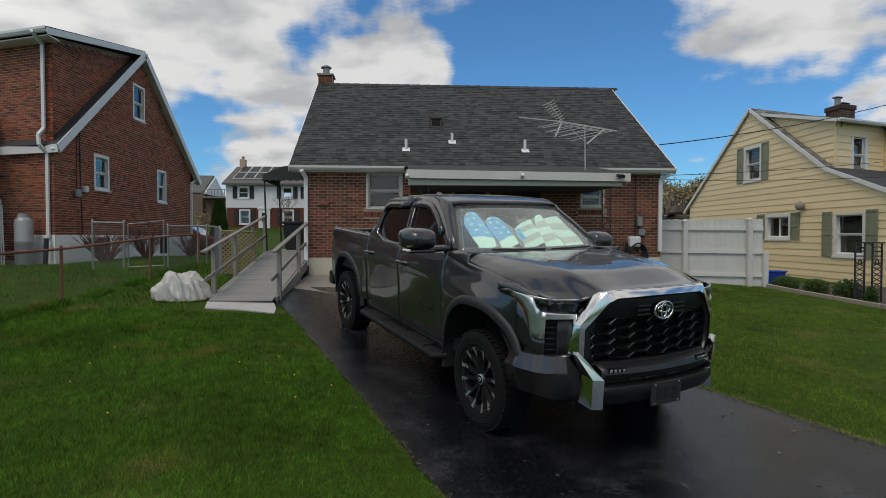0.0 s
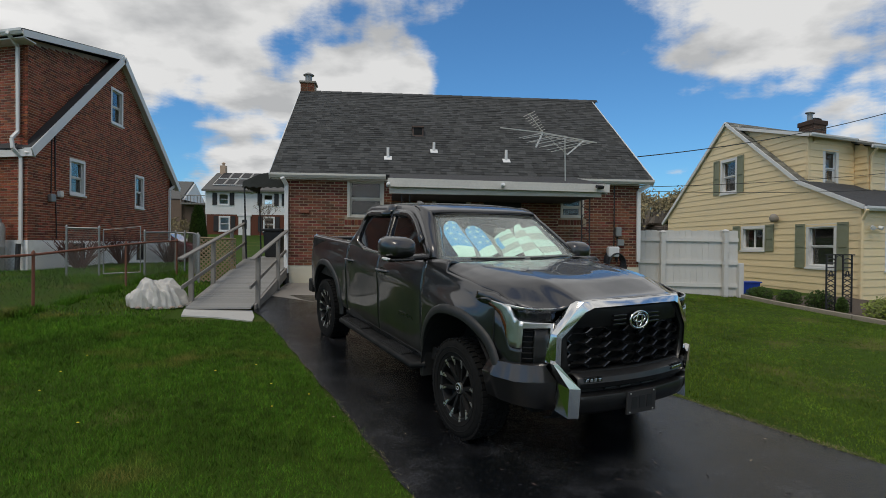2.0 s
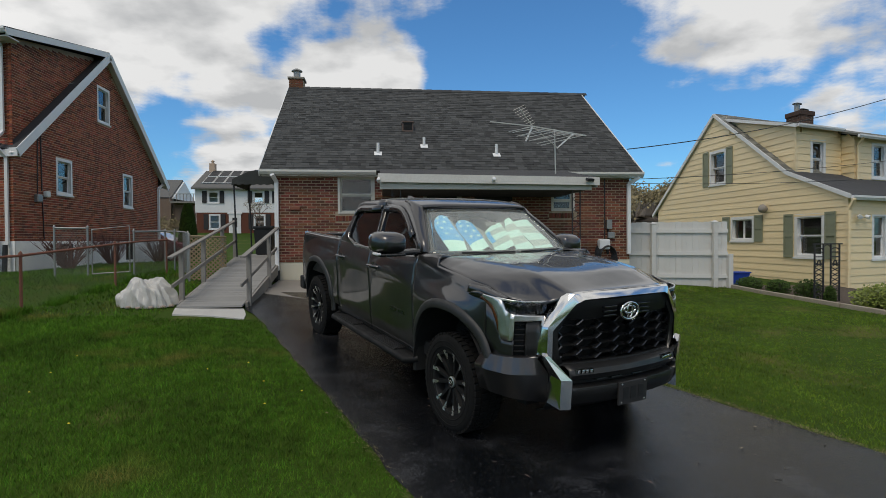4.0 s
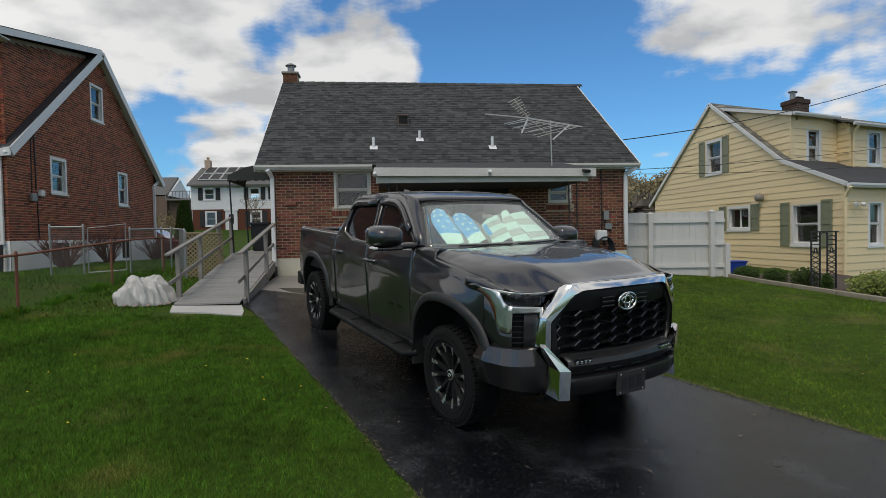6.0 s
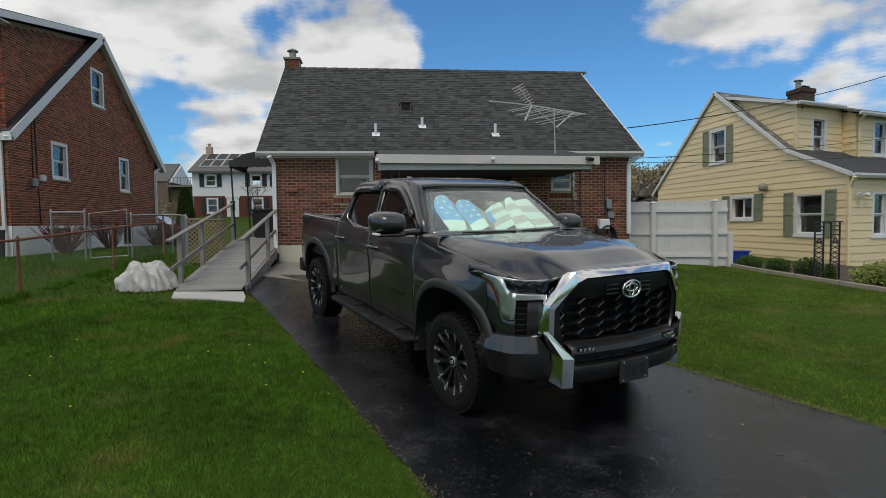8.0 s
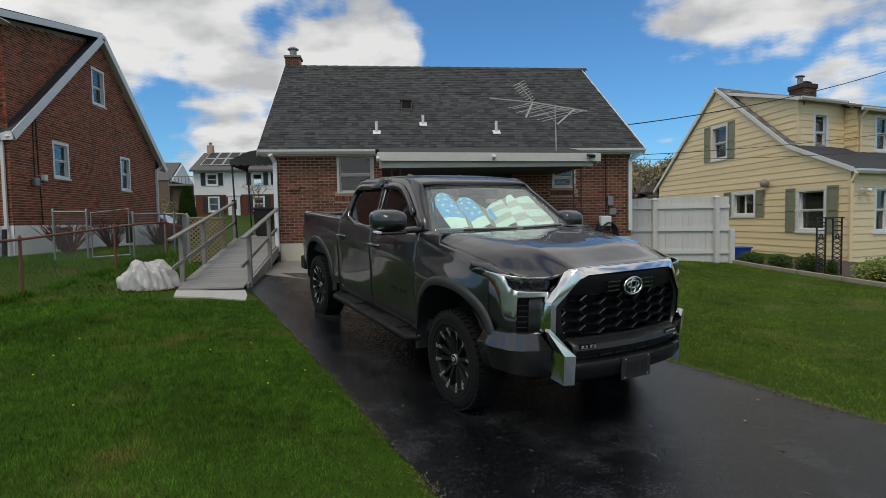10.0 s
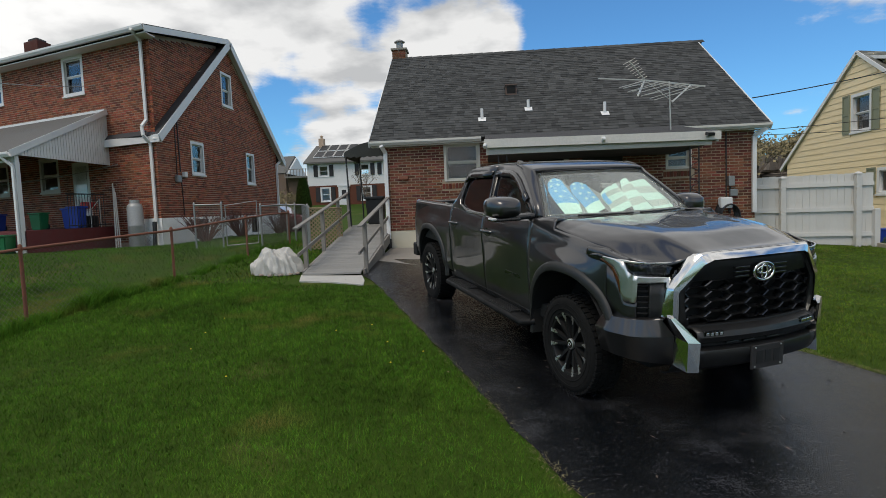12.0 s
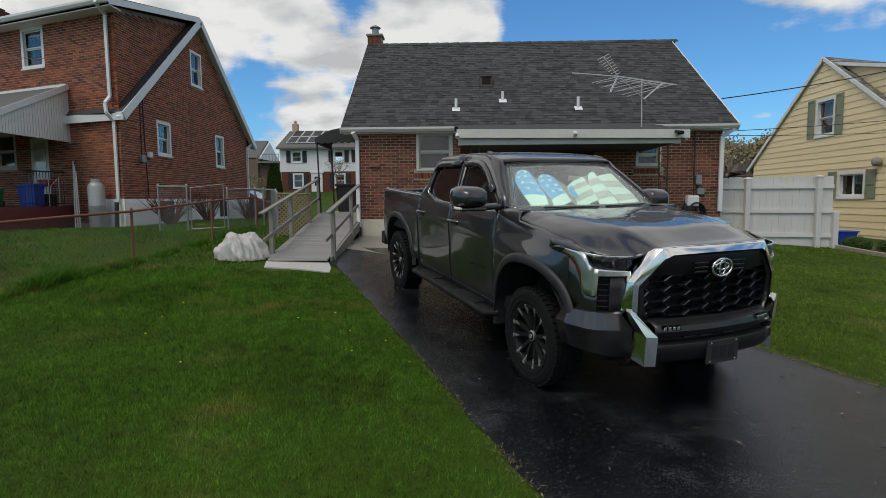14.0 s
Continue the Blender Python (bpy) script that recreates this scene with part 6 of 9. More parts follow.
bm = bmesh.new()
sheet(bm, [[screen(-1 + k / 10, j / 10) for k in range(21)] for j in range(11)])
ws = part("windscreen", bm, M["wind"], truck, "clear windscreen", smooth=180)
solid(ws, 0.006)
ws.visible_shadow = False
bm = bmesh.new()
fr = [screen(-1 + k / 10, -0.02) for k in range(21)] + [screen(1, j / 10) for j in range(11)] + [screen(1 - k / 10, 1.02) for k in range(21)] + [screen(-1, 1 - j / 10) for j in range(11)]
rod(bm, fr + [fr[0]], 0.009, 6, cap=False)
part("screen_seal", bm, M["gloss_black"], ws)
# cowl, wipers
bm = bmesh.new()
sheet(bm, [[(screen(u, 0)[0] + dx, u * 0.84, dz - 0.010 * u * u) for u in np.linspace(-1, 1, 21)] for dx, dz in ((0, 1.402), (0.05, 1.392), (0.12, 1.388))], flip=True)
solid(part("cowl", bm, M["satin_black"], truck, smooth=60), 0.01)
for y0, y1 in ((-0.55, 0.02), (0.10, 0.66)):
    bm = bmesh.new()
    pts = []
    for k in range(9):
        p = screen((y0 + (y1 - y0) * k / 8) / 0.846, 0.03)
        pts.append((p[0] + 0.018, p[1], p[2] + 0.012))
    rod(bm, pts, 0.008, 6)
    rod(bm, [pts[4], (pts[0][0] + 0.05, pts[0][1] - 0.05, 1.398)], 0.009, 6)
    part("wiper", bm, M["black"], truck, "black windscreen wiper")
# cab shell behind the glass: rear wall, floor, dash, seats
bm = bmesh.new()
hexa(bm, [(-2.868, -0.87, 1.36), (-2.868, 0.87, 1.36), (-2.80, 0.87, 1.36), (-2.80, -0.87, 1.36), (-2.70, -0.67, 1.84), (-2.70, 0.67, 1.84), (-2.64, 0.67, 1.84), (-2.64, -0.67, 1.84)])
box(bm, -2.86, -2.78, -0.88, 0.88, 0.55, 1.38)
part("cab_rear", bm, M["paint"], truck)
bm = bmesh.new()
box(bm, -2.8, -0.45, -0.88, 0.88, 0.50, 0.62)
part("cab_floor", bm, M["void"], truck)
bm = bmesh.new()
box(bm, -1.10, -0.60, -0.76, 0.76, 1.0, 1.36, 0.06)
part("dashboard", bm, M["cabin"], truck)
for y in (-0.40, 0.40):
    for x in (-1.65, -2.45):
        bm = bmesh.new()
        box(bm, x - 0.08, x + 0.08, y - 0.24, y + 0.24, 1.0, 1.50, 0.06)
        box(bm, x - 0.06, x + 0.06, y - 0.12, y + 0.12, 1.53, 1.70, 0.05)
        part("seat", bm, M["cabin"], truck)
bm = bmesh.new()
box(bm, -2.55, -1.20, -0.64, 0.64, 1.80, 1.815, 0.005)
part("headliner", bm, M["headliner"], truck)
# folding sunshade with a starred and striped print
shade = local_thing("folding_sunshade", TM, "folded windscreen sunshade printed with stars and stripes", "sunshade")
# each panel: its deep edge and its near edge from foot to head, (across, up) on the screen, and how far its head arches
PANELS = [(((-0.72, 0.13), (-0.80, 0.42), (-0.845, 0.63), (-0.83, 0.78)), ((-0.545, 0.13), (-0.53, 0.35), (-0.605, 0.66), (-0.635, 0.82)), 0.09),
          (((-0.44, 0.085), (-0.46, 0.29), (-0.52, 0.56), (-0.51, 0.70)), ((-0.238, 0.185), (-0.244, 0.40), (-0.262, 0.56), (-0.285, 0.69)), 0.08),
          (((-0.154, 0.08), (-0.135, 0.26), (-0.152, 0.42), (-0.11, 0.52)), ((0.148, 0.197), (0.19, 0.40), (0.205, 0.55), (0.222, 0.69)), 0.03),
          (((0.165, 0.07), (0.19, 0.33), (0.27, 0.56), (0.40, 0.76)), ((0.435, 0.13), (0.44, 0.36), (0.485, 0.60), (0.52, 0.80)), 0.02),
          (((0.504, 0.05), (0.512, 0.28), (0.517, 0.56), (0.55, 0.735)), ((0.772, 0.07), (0.835, 0.26), (0.833, 0.50), (0.868, 0.77)), 0.01)]


def behind(u, t, d):
    """A place d (0 to 1) behind the windscreen."""
    return Vector(screen(u, t)) + Vector((-0.02, 0, -0.014)) + Vector((-0.030, 0, -0.018)) * d


def on_panel(k, a, f):
    """a across the panel from its deep edge, f from foot to head."""
    deep, near, arch = PANELS[k]
    e = [[float(np.interp(f, [0, 0.36, 0.7, 1], [p[i] for p in edge])) for i in (0, 1)] for edge in (deep, near)]
    u, t = (e[0][i] + (e[1][i] - e[0][i]) * a for i in (0, 1))
    return behind(u, t + arch * 4 * a * (1 - a) * f, 1 - a)


for k in range(5):
    bands = [(0, 0.27, "white"), (0.27, 1, "blue")] if k < 2 else [(i / 5, (i + 1) / 5, "white" if i % 2 == 0 else "silver") for i in range(5)]
    pn = None
    for f0, f1, key in bands:
        bm = bmesh.new()
        n = 10 if key == "blue" else 4
        sheet(bm, [[on_panel(k, j / 8, f0 + (f1 - f0) * i / n) for j in range(9)] for i in range(n + 1)])
        st = solid(part("panel" if pn is None else key + ("_field" if key == "blue" else "_stripe"), bm, M["shade_" + key.replace("silver", "grey")], pn or shade), 0.004)
        pn = pn or st
    if k == 2:
        bm = bmesh.new()
        sheet(bm, [[on_panel(k, x, z) + Vector((0.008, 0, 0.008)) for x in (0.0, 0.20)] for z in (0.36, 0.6, 0.84)])
        solid(part("blue_field", bm, M["shade_blue"], pn), 0.003)
    if k < 2:
        for a_, f_ in ((0.28, 0.93), (0.72, 0.90), (0.22, 0.76), (0.62, 0.72), (0.30, 0.58), (0.74, 0.55), (0.36, 0.42), (0.78, 0.38)):
            bm = bmesh.new()
            c = on_panel(k, a_, f_)
            ax = (on_panel(k, a_ + 0.1, f_) - c).normalized()
            ay = (on_panel(k, a_, f_ + 0.05) - c).normalized()
            nn = ax.cross(ay).normalized() * 0.008
            nn = nn if nn.x > 0 else -nn
            bm.faces.new([bm.verts.new(c + nn + (ax * math.sin(i * math.pi / 5) + ay * math.cos(i * math.pi / 5)) * (0.026 if i % 2 == 0 else 0.011)) for i in range(10)])
            part("star", bm, M["shade_white"], pn)
    if k < 4:
        bm = bmesh.new()
        sheet(bm, [[on_panel(k, 1, f) + Vector((-0.004, 0, -0.004)), on_panel(k + 1, 0, f) + Vector((-0.004, 0, -0.004))] for f in (0, 0.25, 0.5, 0.75, 1)])
        solid(part("fold", bm, M["shade_back"], shade, "grey shaded fold between the panels"), 0.003)
bm = bmesh.new()
box(bm, -0.012, 0.012, -0.065, 0.065, -0.024, 0.024, 0.01, Matrix.Translation(behind(0.05, 0.66, 0.4)))
part("rear_view_mirror", bm, M["ramp_grey"], truck)

# ---- bonnet ----
LIP_Y = [0, 0.2, 0.4, 0.49, 0.525, 0.555, 0.60, 0.68, 0.78, 0.85, 0.90]
LIP_X = [0.990, 0.982, 0.960, 0.945, 0.925, 0.880, 0.838, 0.812, 0.752, 0.665, 0.60]
LIP_Z = [1.283, 1.281, 1.276, 1.268, 1.255, 1.225, 1.200, 1.192, 1.204, 1.224, 1.24]


def bonnet(u, v):
    """u across, v from cowl to lip."""
    x0 = -0.345 + 0.05 * u * u
    xe = max(-0.28, min(-0.295 + 0.96 * v, 0.66))
    w = (side_y(xe, hood_edge(xe)) - 0.004) * (1 - v ** 4) + 0.852 * v ** 4
    y = abs(u) * w
    x = x0 + (float(np.interp(y, LIP_Y, LIP_X)) - x0) * v
    edge = hood_edge(xe)
    crown = float(np.interp(v, [0, 0.15, 0.30, 0.45, 0.60, 0.75, 0.88, 1], [1.424, 1.419, 1.411, 1.400, 1.384, 1.360, 1.328, 1.285]))
    a = abs(u)
    z = edge + (crown - edge) * (1 - a ** float(np.interp(v, [0, 0.06, 0.2, 0.5, 1], [18, 11, 6.5, 5, 4.5])))
    # raised shoulders, a crease along each and a shallow valley between them
    z += 0.012 * math.exp(-((a - 0.68) / 0.15) ** 2) * min(1, v * 2) * (1 - v ** 3)
    z += 0.007 * (1 / (1 + math.exp((a - 0.46) / 0.035))) * min(1, v * 2) * (1 - v ** 4)
    z -= 0.006 * math.exp(-(u / 0.30) ** 2) * math.sin(math.pi * min(1, v))
    k = max(0, (v - 0.66) / 0.34) ** 2
    return (x, u * w, z * (1 - k) + float(np.interp(y, LIP_Y, LIP_Z)) * k)


bm = bmesh.new()
sheet(bm, [[bonnet(-1 + k / 32, j / 40) for k in range(65)] for j in range(41)], flip=True)
hood = part("bonnet", bm, M["paint"], truck, smooth=180)
solid(hood, 0.018)
for sg in (-1, 1):
    bm = bmesh.new()
    sheet(bm, [[Vector(bonnet(sg, v)) + Vector((0, sg * 0.003, -0.003)), Vector(bonnet(sg, v)) + Vector((0, -sg * 0.012, -0.020))] for v in np.linspace(0, 1, 20)])
    sheet(bm, [[Vector(bonnet(sg * u, 0)) + Vector((-0.004, 0, -0.004)), Vector(bonnet(sg * u, 0)) + Vector((0.01, 0, -0.03))] for u in np.linspace(0.5, 1, 8)])
    part("bonnet_seam", bm, M["void"], hood)
bm = bmesh.new()
sheet(bm, [[(x_, sg2 * 0.84, z_) for sg2 in (-1, 1)] for x_, z_ in ((-0.5, 1.28), (0.4, 1.14), (0.70, 1.06))], flip=True)
part("engine_bay_cover", bm, M["void"], truck)

# ---- nose ----
NOSE = [(0.15, 0.965), (0.35, 0.955), (0.55, 0.940), (0.66, 0.920), (0.73, 0.885), (0.78, 0.80), (0.80, 0.70), (0.81, 0.60), (0.82, 0.50)]
NOSE_S = [0.0]
for p_, q_ in zip(NOSE, NOSE[1:]):
    NOSE_S.append(NOSE_S[-1] + math.hypot(q_[0] - p_[0], q_[1] - p_[1]))
NOSE_S = [v / NOSE_S[-1] for v in NOSE_S]


def nose(s, z, sg, off=0.0):
    """Round the corner of the nose: s from 0 (flank) to 1 (grille)."""
    def at(q):
        return Vector((float(np.interp(q, NOSE_S, [p[0] for p in NOSE])), float(np.interp(q, NOSE_S, [p[1] for p in NOSE]))))
    c = (at(max(0, s - 0.03)) + at(s) * 2 + at(min(1, s + 0.03))) / 4
    d = at(min(1, s + 0.04)) - at(max(0, s - 0.04))
    n = Vector((-d.y, d.x)).normalized()
    return (c.x + n.x * off, sg * (c.y + n.y * off), z)


def strip(name, spts, mat, sg, off=0.0, thick=0.02, label="", parent=None, rows_n=4):
    """A band on the nose; spts: (s, z low, z high)."""
    bm = bmesh.new()
    ss = [p[0] for p in spts]
    rows = [[] for _ in range(rows_n)]
    for s in sorted(set(np.linspace(ss[0], ss[-1], 24)) | set(ss)):
        a, b = np.interp(s, ss, [p[1] for p in spts]), np.interp(s, ss, [p[2] for p in spts])
        for k in range(rows_n):
            rows[k].append(nose(s, a + (b - a) * k / (rows_n - 1), sg, off))
    sheet(bm, rows, flip=sg > 0)
    return solid(part(name, bm, mat, parent or truck, label, smooth=50), thick)


for sg in (-1, 1):
    lamp = strip("headlight", [(0.525, 1.203, 1.212), (0.558, 1.143, 1.207), (0.59, 1.117, 1.204), (0.70, 1.108, 1.198), (0.90, 1.094, 1.194), (1.0, 1.088, 1.20)], M["lamp_clear"], sg, 0.006, 0.005, "slim headlight with dark housing")
    strip("lamp_housing", [(0.50, 1.11, 1.21), (0.90, 1.09, 1.195), (1.0, 1.085, 1.21)], M["gloss_black"], sg, -0.05, 0.02, parent=lamp)
    for s in (0.66, 0.74, 0.81):
        bm = bmesh.new()
        lathe(bm, [(0, 0.01), (0.024, 0.014), (0.028, 0.03), (0.030, 0.0)], 14, Matrix.Translation(nose(s, 1.15, sg, -0.035)) @ pose(0, 0, 0, 0, 90, 0))
        part("projector", bm, M["gloss_black"], lamp, "round projector lens", smooth=60)
    strip("lamp_brow", [(0.46, 1.214, 1.222), (0.53, 1.205, 1.222), (0.70, 1.196, 1.207), (0.90, 1.192, 1.204), (1.0, 1.197, 1.214)], M["satin_chrome"], sg, 0.008, 0.012, parent=lamp)
    strip("lamp_bezel", [(0.324, 1.214, 1.226), (0.338, 1.207, 1.226), (0.441, 1.168, 1.223), (0.495, 1.085, 1.216), (0.505, 0.990, 1.214), (0.525, 0.930, 1.208), (0.536, 0.921, 1.190), (0.558, 0.921, 1.143), (0.59, 0.922, 1.117), (0.617, 0.922, 1.114), (0.622, 1.062, 1.113), (0.88, 1.064, 1.096)],
          M["satin_chrome"], sg, 0.018, 0.012, "satin chrome bezel hooking round the headlight", rows_n=6)
    strip("side_marker", [(0.30, 1.196, 1.208), (0.38, 1.165, 1.195), (0.43, 1.130, 1.172), (0.475, 1.050, 1.120), (0.495, 0.985, 1.085), (0.506, 0.975, 0.992)], M["amber"], sg, 0.014, 0.02, "amber side marker")
    strip("lamp_tip", [(0.145, 1.202, 1.208), (0.20, 1.190, 1.230), (0.26, 1.186, 1.240), (0.335, 1.190, 1.228)], M["gloss_black"], sg, 0.012, 0.02, "black tip of the headlight")
    strip("air_inlet", [(0.617, 0.81, 1.065), (0.74, 0.80, 1.065)], M["void"], sg, -0.03, 0.02, "black air inlet with slats")
    for z in (0.835, 0.875, 0.915, 0.955, 0.995, 1.035):
        strip("slat", [(0.622, z, z + 0.010), (0.712, z, z + 0.010)], M["satin_black"], sg, -0.006, 0.010)
    strip("fender_nose", [(0.27, 0.78, 1.20), (0.31, 0.78, 1.193), (0.38, 0.78, 1.165), (0.43, 0.78, 1.13), (0.475, 0.78, 1.05), (0.50, 0.78, 0.975), (0.525, 0.78, 0.935), (0.62, 0.78, 0.925)], M["paint"], sg, 0.0, 0.02)
    strip("inlet_pillar", [(0.708, 0.80, 1.055), (0.88, 0.79, 1.06)], M["arch"], sg, 0.008, 0.03)
    # brow between the headlight and the bonnet's seam
    rows = []
    for s in np.linspace(0.10, 0.545, 22):
        lo = nose(s, float(np.interp(s, [0.10, 0.20, 0.26, 0.335, 0.45, 0.55], [1.205, 1.215, 1.232, 1.224, 1.220, 1.206])), sg, -0.002)
        xe = float(np.interp(s, [0.10, 0.30, 0.545], [0.26, 0.47, 0.66]))
        hi = (xe, sg * (side_y(xe, hood_edge(xe)) - 0.003 if xe < 0.5 else float(np.interp(xe, [0.5, 0.66], [side_y(0.5, hood_edge(0.5)) - 0.003, 0.856]))), hood_edge(xe) - 0.004)
        rows.append([lo, tuple((Vector(lo) + Vector(hi)) / 2 + Vector((0, sg * 0.008, 0.010))), hi])
    bm = bmesh.new()
    sheet(bm, rows, flip=sg > 0)
    bmesh.ops.recalc_face_normals(bm, faces=bm.faces)
    solid(part("fender_brow", bm, M["paint"], truck, smooth=60), 0.010)


def front_x(y, off=0.0):
    """The bowed face of the grille."""
    return 1.0 - 0.2 * y * y + off


# chrome surround: legs, shoulders and top bar; each rib runs outer edge, fold, inner edge, return
ribs = [((0.835, -0.722, 0.822), (0.908, -0.690, 0.812), (0.920, -0.652, 0.810)),
        ((0.840, -0.708, 1.018), (0.909, -0.692, 1.016), (0.920, -0.654, 0.995)),
        ((0.845, -0.700, 1.040), (0.910, -0.688, 1.036), (0.921, -0.648, 1.012)),
        ((0.925, -0.545, 1.252), (0.950, -0.520, 1.246), (0.976, -0.490, 1.198)),
        ((0.938, -0.515, 1.272), (0.958, -0.498, 1.262), (0.984, -0.468, 1.208))]
ribs += [((front_x(y, -0.02), y, 1.284 - 0.03 * y * y), (front_x(y, 0.006), y, 1.274 - 0.03 * y * y), (front_x(y, 0.030), y * 0.97, 1.236 - 0.05 * y * y)) for y in np.linspace(-0.44, 0.44, 9)]
ribs += [tuple((x, -y, z) for x, y, z in r) for r in ribs[4::-1]]
rows = []
for o_, f_, i_ in ribs:
    o_, f_, i_ = Vector(o_), Vector(f_), Vector(i_)
    rows.append([o_ + Vector((-0.05, 0, -0.01)), o_, o_ * 0.08 + f_ * 0.92 + Vector((-0.001, 0, 0)), f_, f_ * 0.92 + i_ * 0.08 + Vector((0.001, 0, 0)), i_, i_ + Vector((-0.09, 0, 0))])
bm = bmesh.new()
sheet(bm, rows)
bmesh.ops.recalc_face_normals(bm, faces=bm.faces)
part("grille_surround", bm, M["chrome"], truck, "bright chrome grille surround", smooth=25)
for sg in (-1, 1):
    # horn: a flank facet and a brow facet
    h_out = [(0.860, 0.734, 0.840), (0.885, 0.655, 0.688), (0.880, 0.650, 0.472)]
    h_fold = [(0.930, 0.728, 0.832), (1.000, 0.634, 0.665), (1.004, 0.640, 0.455)]
    h_in = [(0.940, 0.698, 0.836), (1.028, 0.552, 0.660), (1.034, 0.566, 0.455)]
    h_back = [(0.88, 0.69, 0.81), (0.90, 0.515, 0.65), (0.90, 0.53, 0.46)]
    bm = bmesh.new()
    sheet(bm, [[(x, sg * y, z) for x, y, z in row] for row in (h_out, h_fold, h_in, h_back)], flip=sg > 0)
    bmesh.ops.recalc_face_normals(bm, faces=bm.faces)
    part("bumper_horn", bm, M["chrome"], truck, "chrome bumper corner")
    # painted bumper end, from the wheel to the horn: a sloping upper facet over an upright one
    e_top = [(0.50, 0.968), (0.605, 0.952), (0.715, 0.905), (0.795, 0.828), (0.860, 0.738)]
    e_mid = [(0.46, 1.005), (0.60, 0.995), (0.75, 0.930), (0.84, 0.825), (0.892, 0.662)]
    e_low = [(0.47, 0.960), (0.60, 0.930), (0.72, 0.870), (0.80, 0.775), (0.872, 0.650)]
    rows = []
    for path, inset, z0, z1 in ((e_top, 0.12, 0.790, 0.812), (e_top, 0.01, 0.796, 0.806), (e_top, 0.0, 0.792, 0.800), (e_mid, 0.004, 0.706, 0.690), (e_mid, 0.0, 0.694, 0.680), (e_low, 0.0, 0.520, 0.476), (e_low, 0.10, 0.51, 0.47)):
        rows.append([(x - inset * 0.4, sg * (y - inset), z0 + (z1 - z0) * i / 4) for i, (x, y) in enumerate(path)])
    bm = bmesh.new()
    sheet(bm, rows, flip=sg < 0)
    bmesh.ops.recalc_face_normals(bm, faces=bm.faces)
    solid(part("bumper_end", bm, M["paint"], truck, "dark grey bumper corner", smooth=30), 0.012, 0)


# centre of the bumper: upper bar, dark slot, lower bar
def cross_bar(name, prof, mat, half, label=""):
    bm = bmesh.new()
    sheet(bm, [[(front_x(y, x), y, z) for x, z in prof] for y in np.linspace(-half, half, 21)])
    bmesh.ops.recalc_face_normals(bm, faces=bm.faces)
    return solid(part(name, bm, mat, truck, label, smooth=40), 0.012, 0)


cross_bar("bumper_bar", [(-0.06, 0.752), (0.01, 0.742), (0.052, 0.722), (0.062, 0.690), (0.045, 0.655), (0.0, 0.645)], M["bumper"], 0.555, "dark grey bumper bar")
cross_bar("bumper_slot", [(0.01, 0.66), (0.0, 0.54)], M["void"], 0.54)
for y0 in (-0.30, -0.16, 0.06):
    bm = bmesh.new()
    box(bm, front_x(y0, 0.014), front_x(y0, 0.03), y0, y0 + 0.11, 0.622, 0.634, 0.003)
    part("slot_bar", bm, M["grille"], truck)
cross_bar("bumper_bar", [(0.01, 0.606), (0.070, 0.594), (0.074, 0.578), (0.062, 0.525), (0.03, 0.470), (-0.08, 0.450)], M["bumper"], 0.555, "dark grey bumper bar")
cross_bar("air_dam", [(-0.08, 0.455), (-0.12, 0.39), (-0.20, 0.36)], M["satin_black"], 0.62)
for sg in (-1, 1):
    bm = bmesh.new()
    rows = [[(front_x(y, d), sg * y, z) for y in np.linspace(0.36, 0.51, 6)] for d, z in ((0.035, 0.734), (0.062, 0.730), (0.068, 0.700), (0.05, 0.694))]
    sheet(bm, rows)
    bmesh.ops.recalc_face_normals(bm, faces=bm.faces)
    fl = solid(part("fog_light", bm, M["lamp_clear"], truck, "slim fog light"), 0.004)
    bm = bmesh.new()
    for k in range(4):
        y = 0.375 + 0.034 * k
        box(bm, front_x(y, 0.064), front_x(y, 0.072), sg * y, sg * (y + 0.022), 0.703, 0.726, 0.003)
    part("reflector", bm, M["chrome"], fl)
# front plate: dark, its characters as plain bars
bm = bmesh.new()
box(bm, 1.072, 1.088, -0.145, 0.155, 0.430, 0.602, 0.004)
plate = part("front_plate", bm, M["plate"], truck, "dark grey front plate")
for y in (-0.075, 0.005, 0.085):
    bm = bmesh.new()
    box(bm, 1.0885, 1.091, y - 0.028, y + 0.028, 0.468, 0.562)
    part("plate_bar", bm, M["black"], plate)
for y, z in ((-0.115, 0.446), (0.125, 0.446), (-0.115, 0.586), (0.125, 0.586)):
    bm = bmesh.new()
    lathe(bm, [(0, 0.006), (0.006, 0.004), (0.007, 0)], 8, Matrix.Translation((1.088, y, z)) @ pose(0, 0, 0, 0, 90, 0))
    part("bolt", bm, M["machined"], plate)

# grille: backing, upper panel, hexagon mesh, badge
bm = bmesh.new()
slab(bm, [(0.86, -0.60, 0.70), (0.86, 0.60, 0.70), (0.86, 0.645, 1.0), (0.86, 0.46, 1.22), (0.86, -0.46, 1.22), (0.86, -0.645, 1.0)], (-0.02, 0, 0))
part("grille_backing", bm, M["void"], truck)
bm = bmesh.new()
sheet(bm, [[(front_x(y, -0.008 - d), y, z) for y in np.linspace(-w, w, 17)] for z, w, d in ((1.226, 0.455, 0.005), (1.205, 0.475, -0.004), (1.13, 0.54, 0.006), (1.075, 0.59, 0.022), (1.062, 0.60, 0.07))], flip=True)
bmesh.ops.recalc_face_normals(bm, faces=bm.faces)
gp = solid(part("grille_panel", bm, M["satin_black"], truck, "black upper grille panel", smooth=40), 0.012)
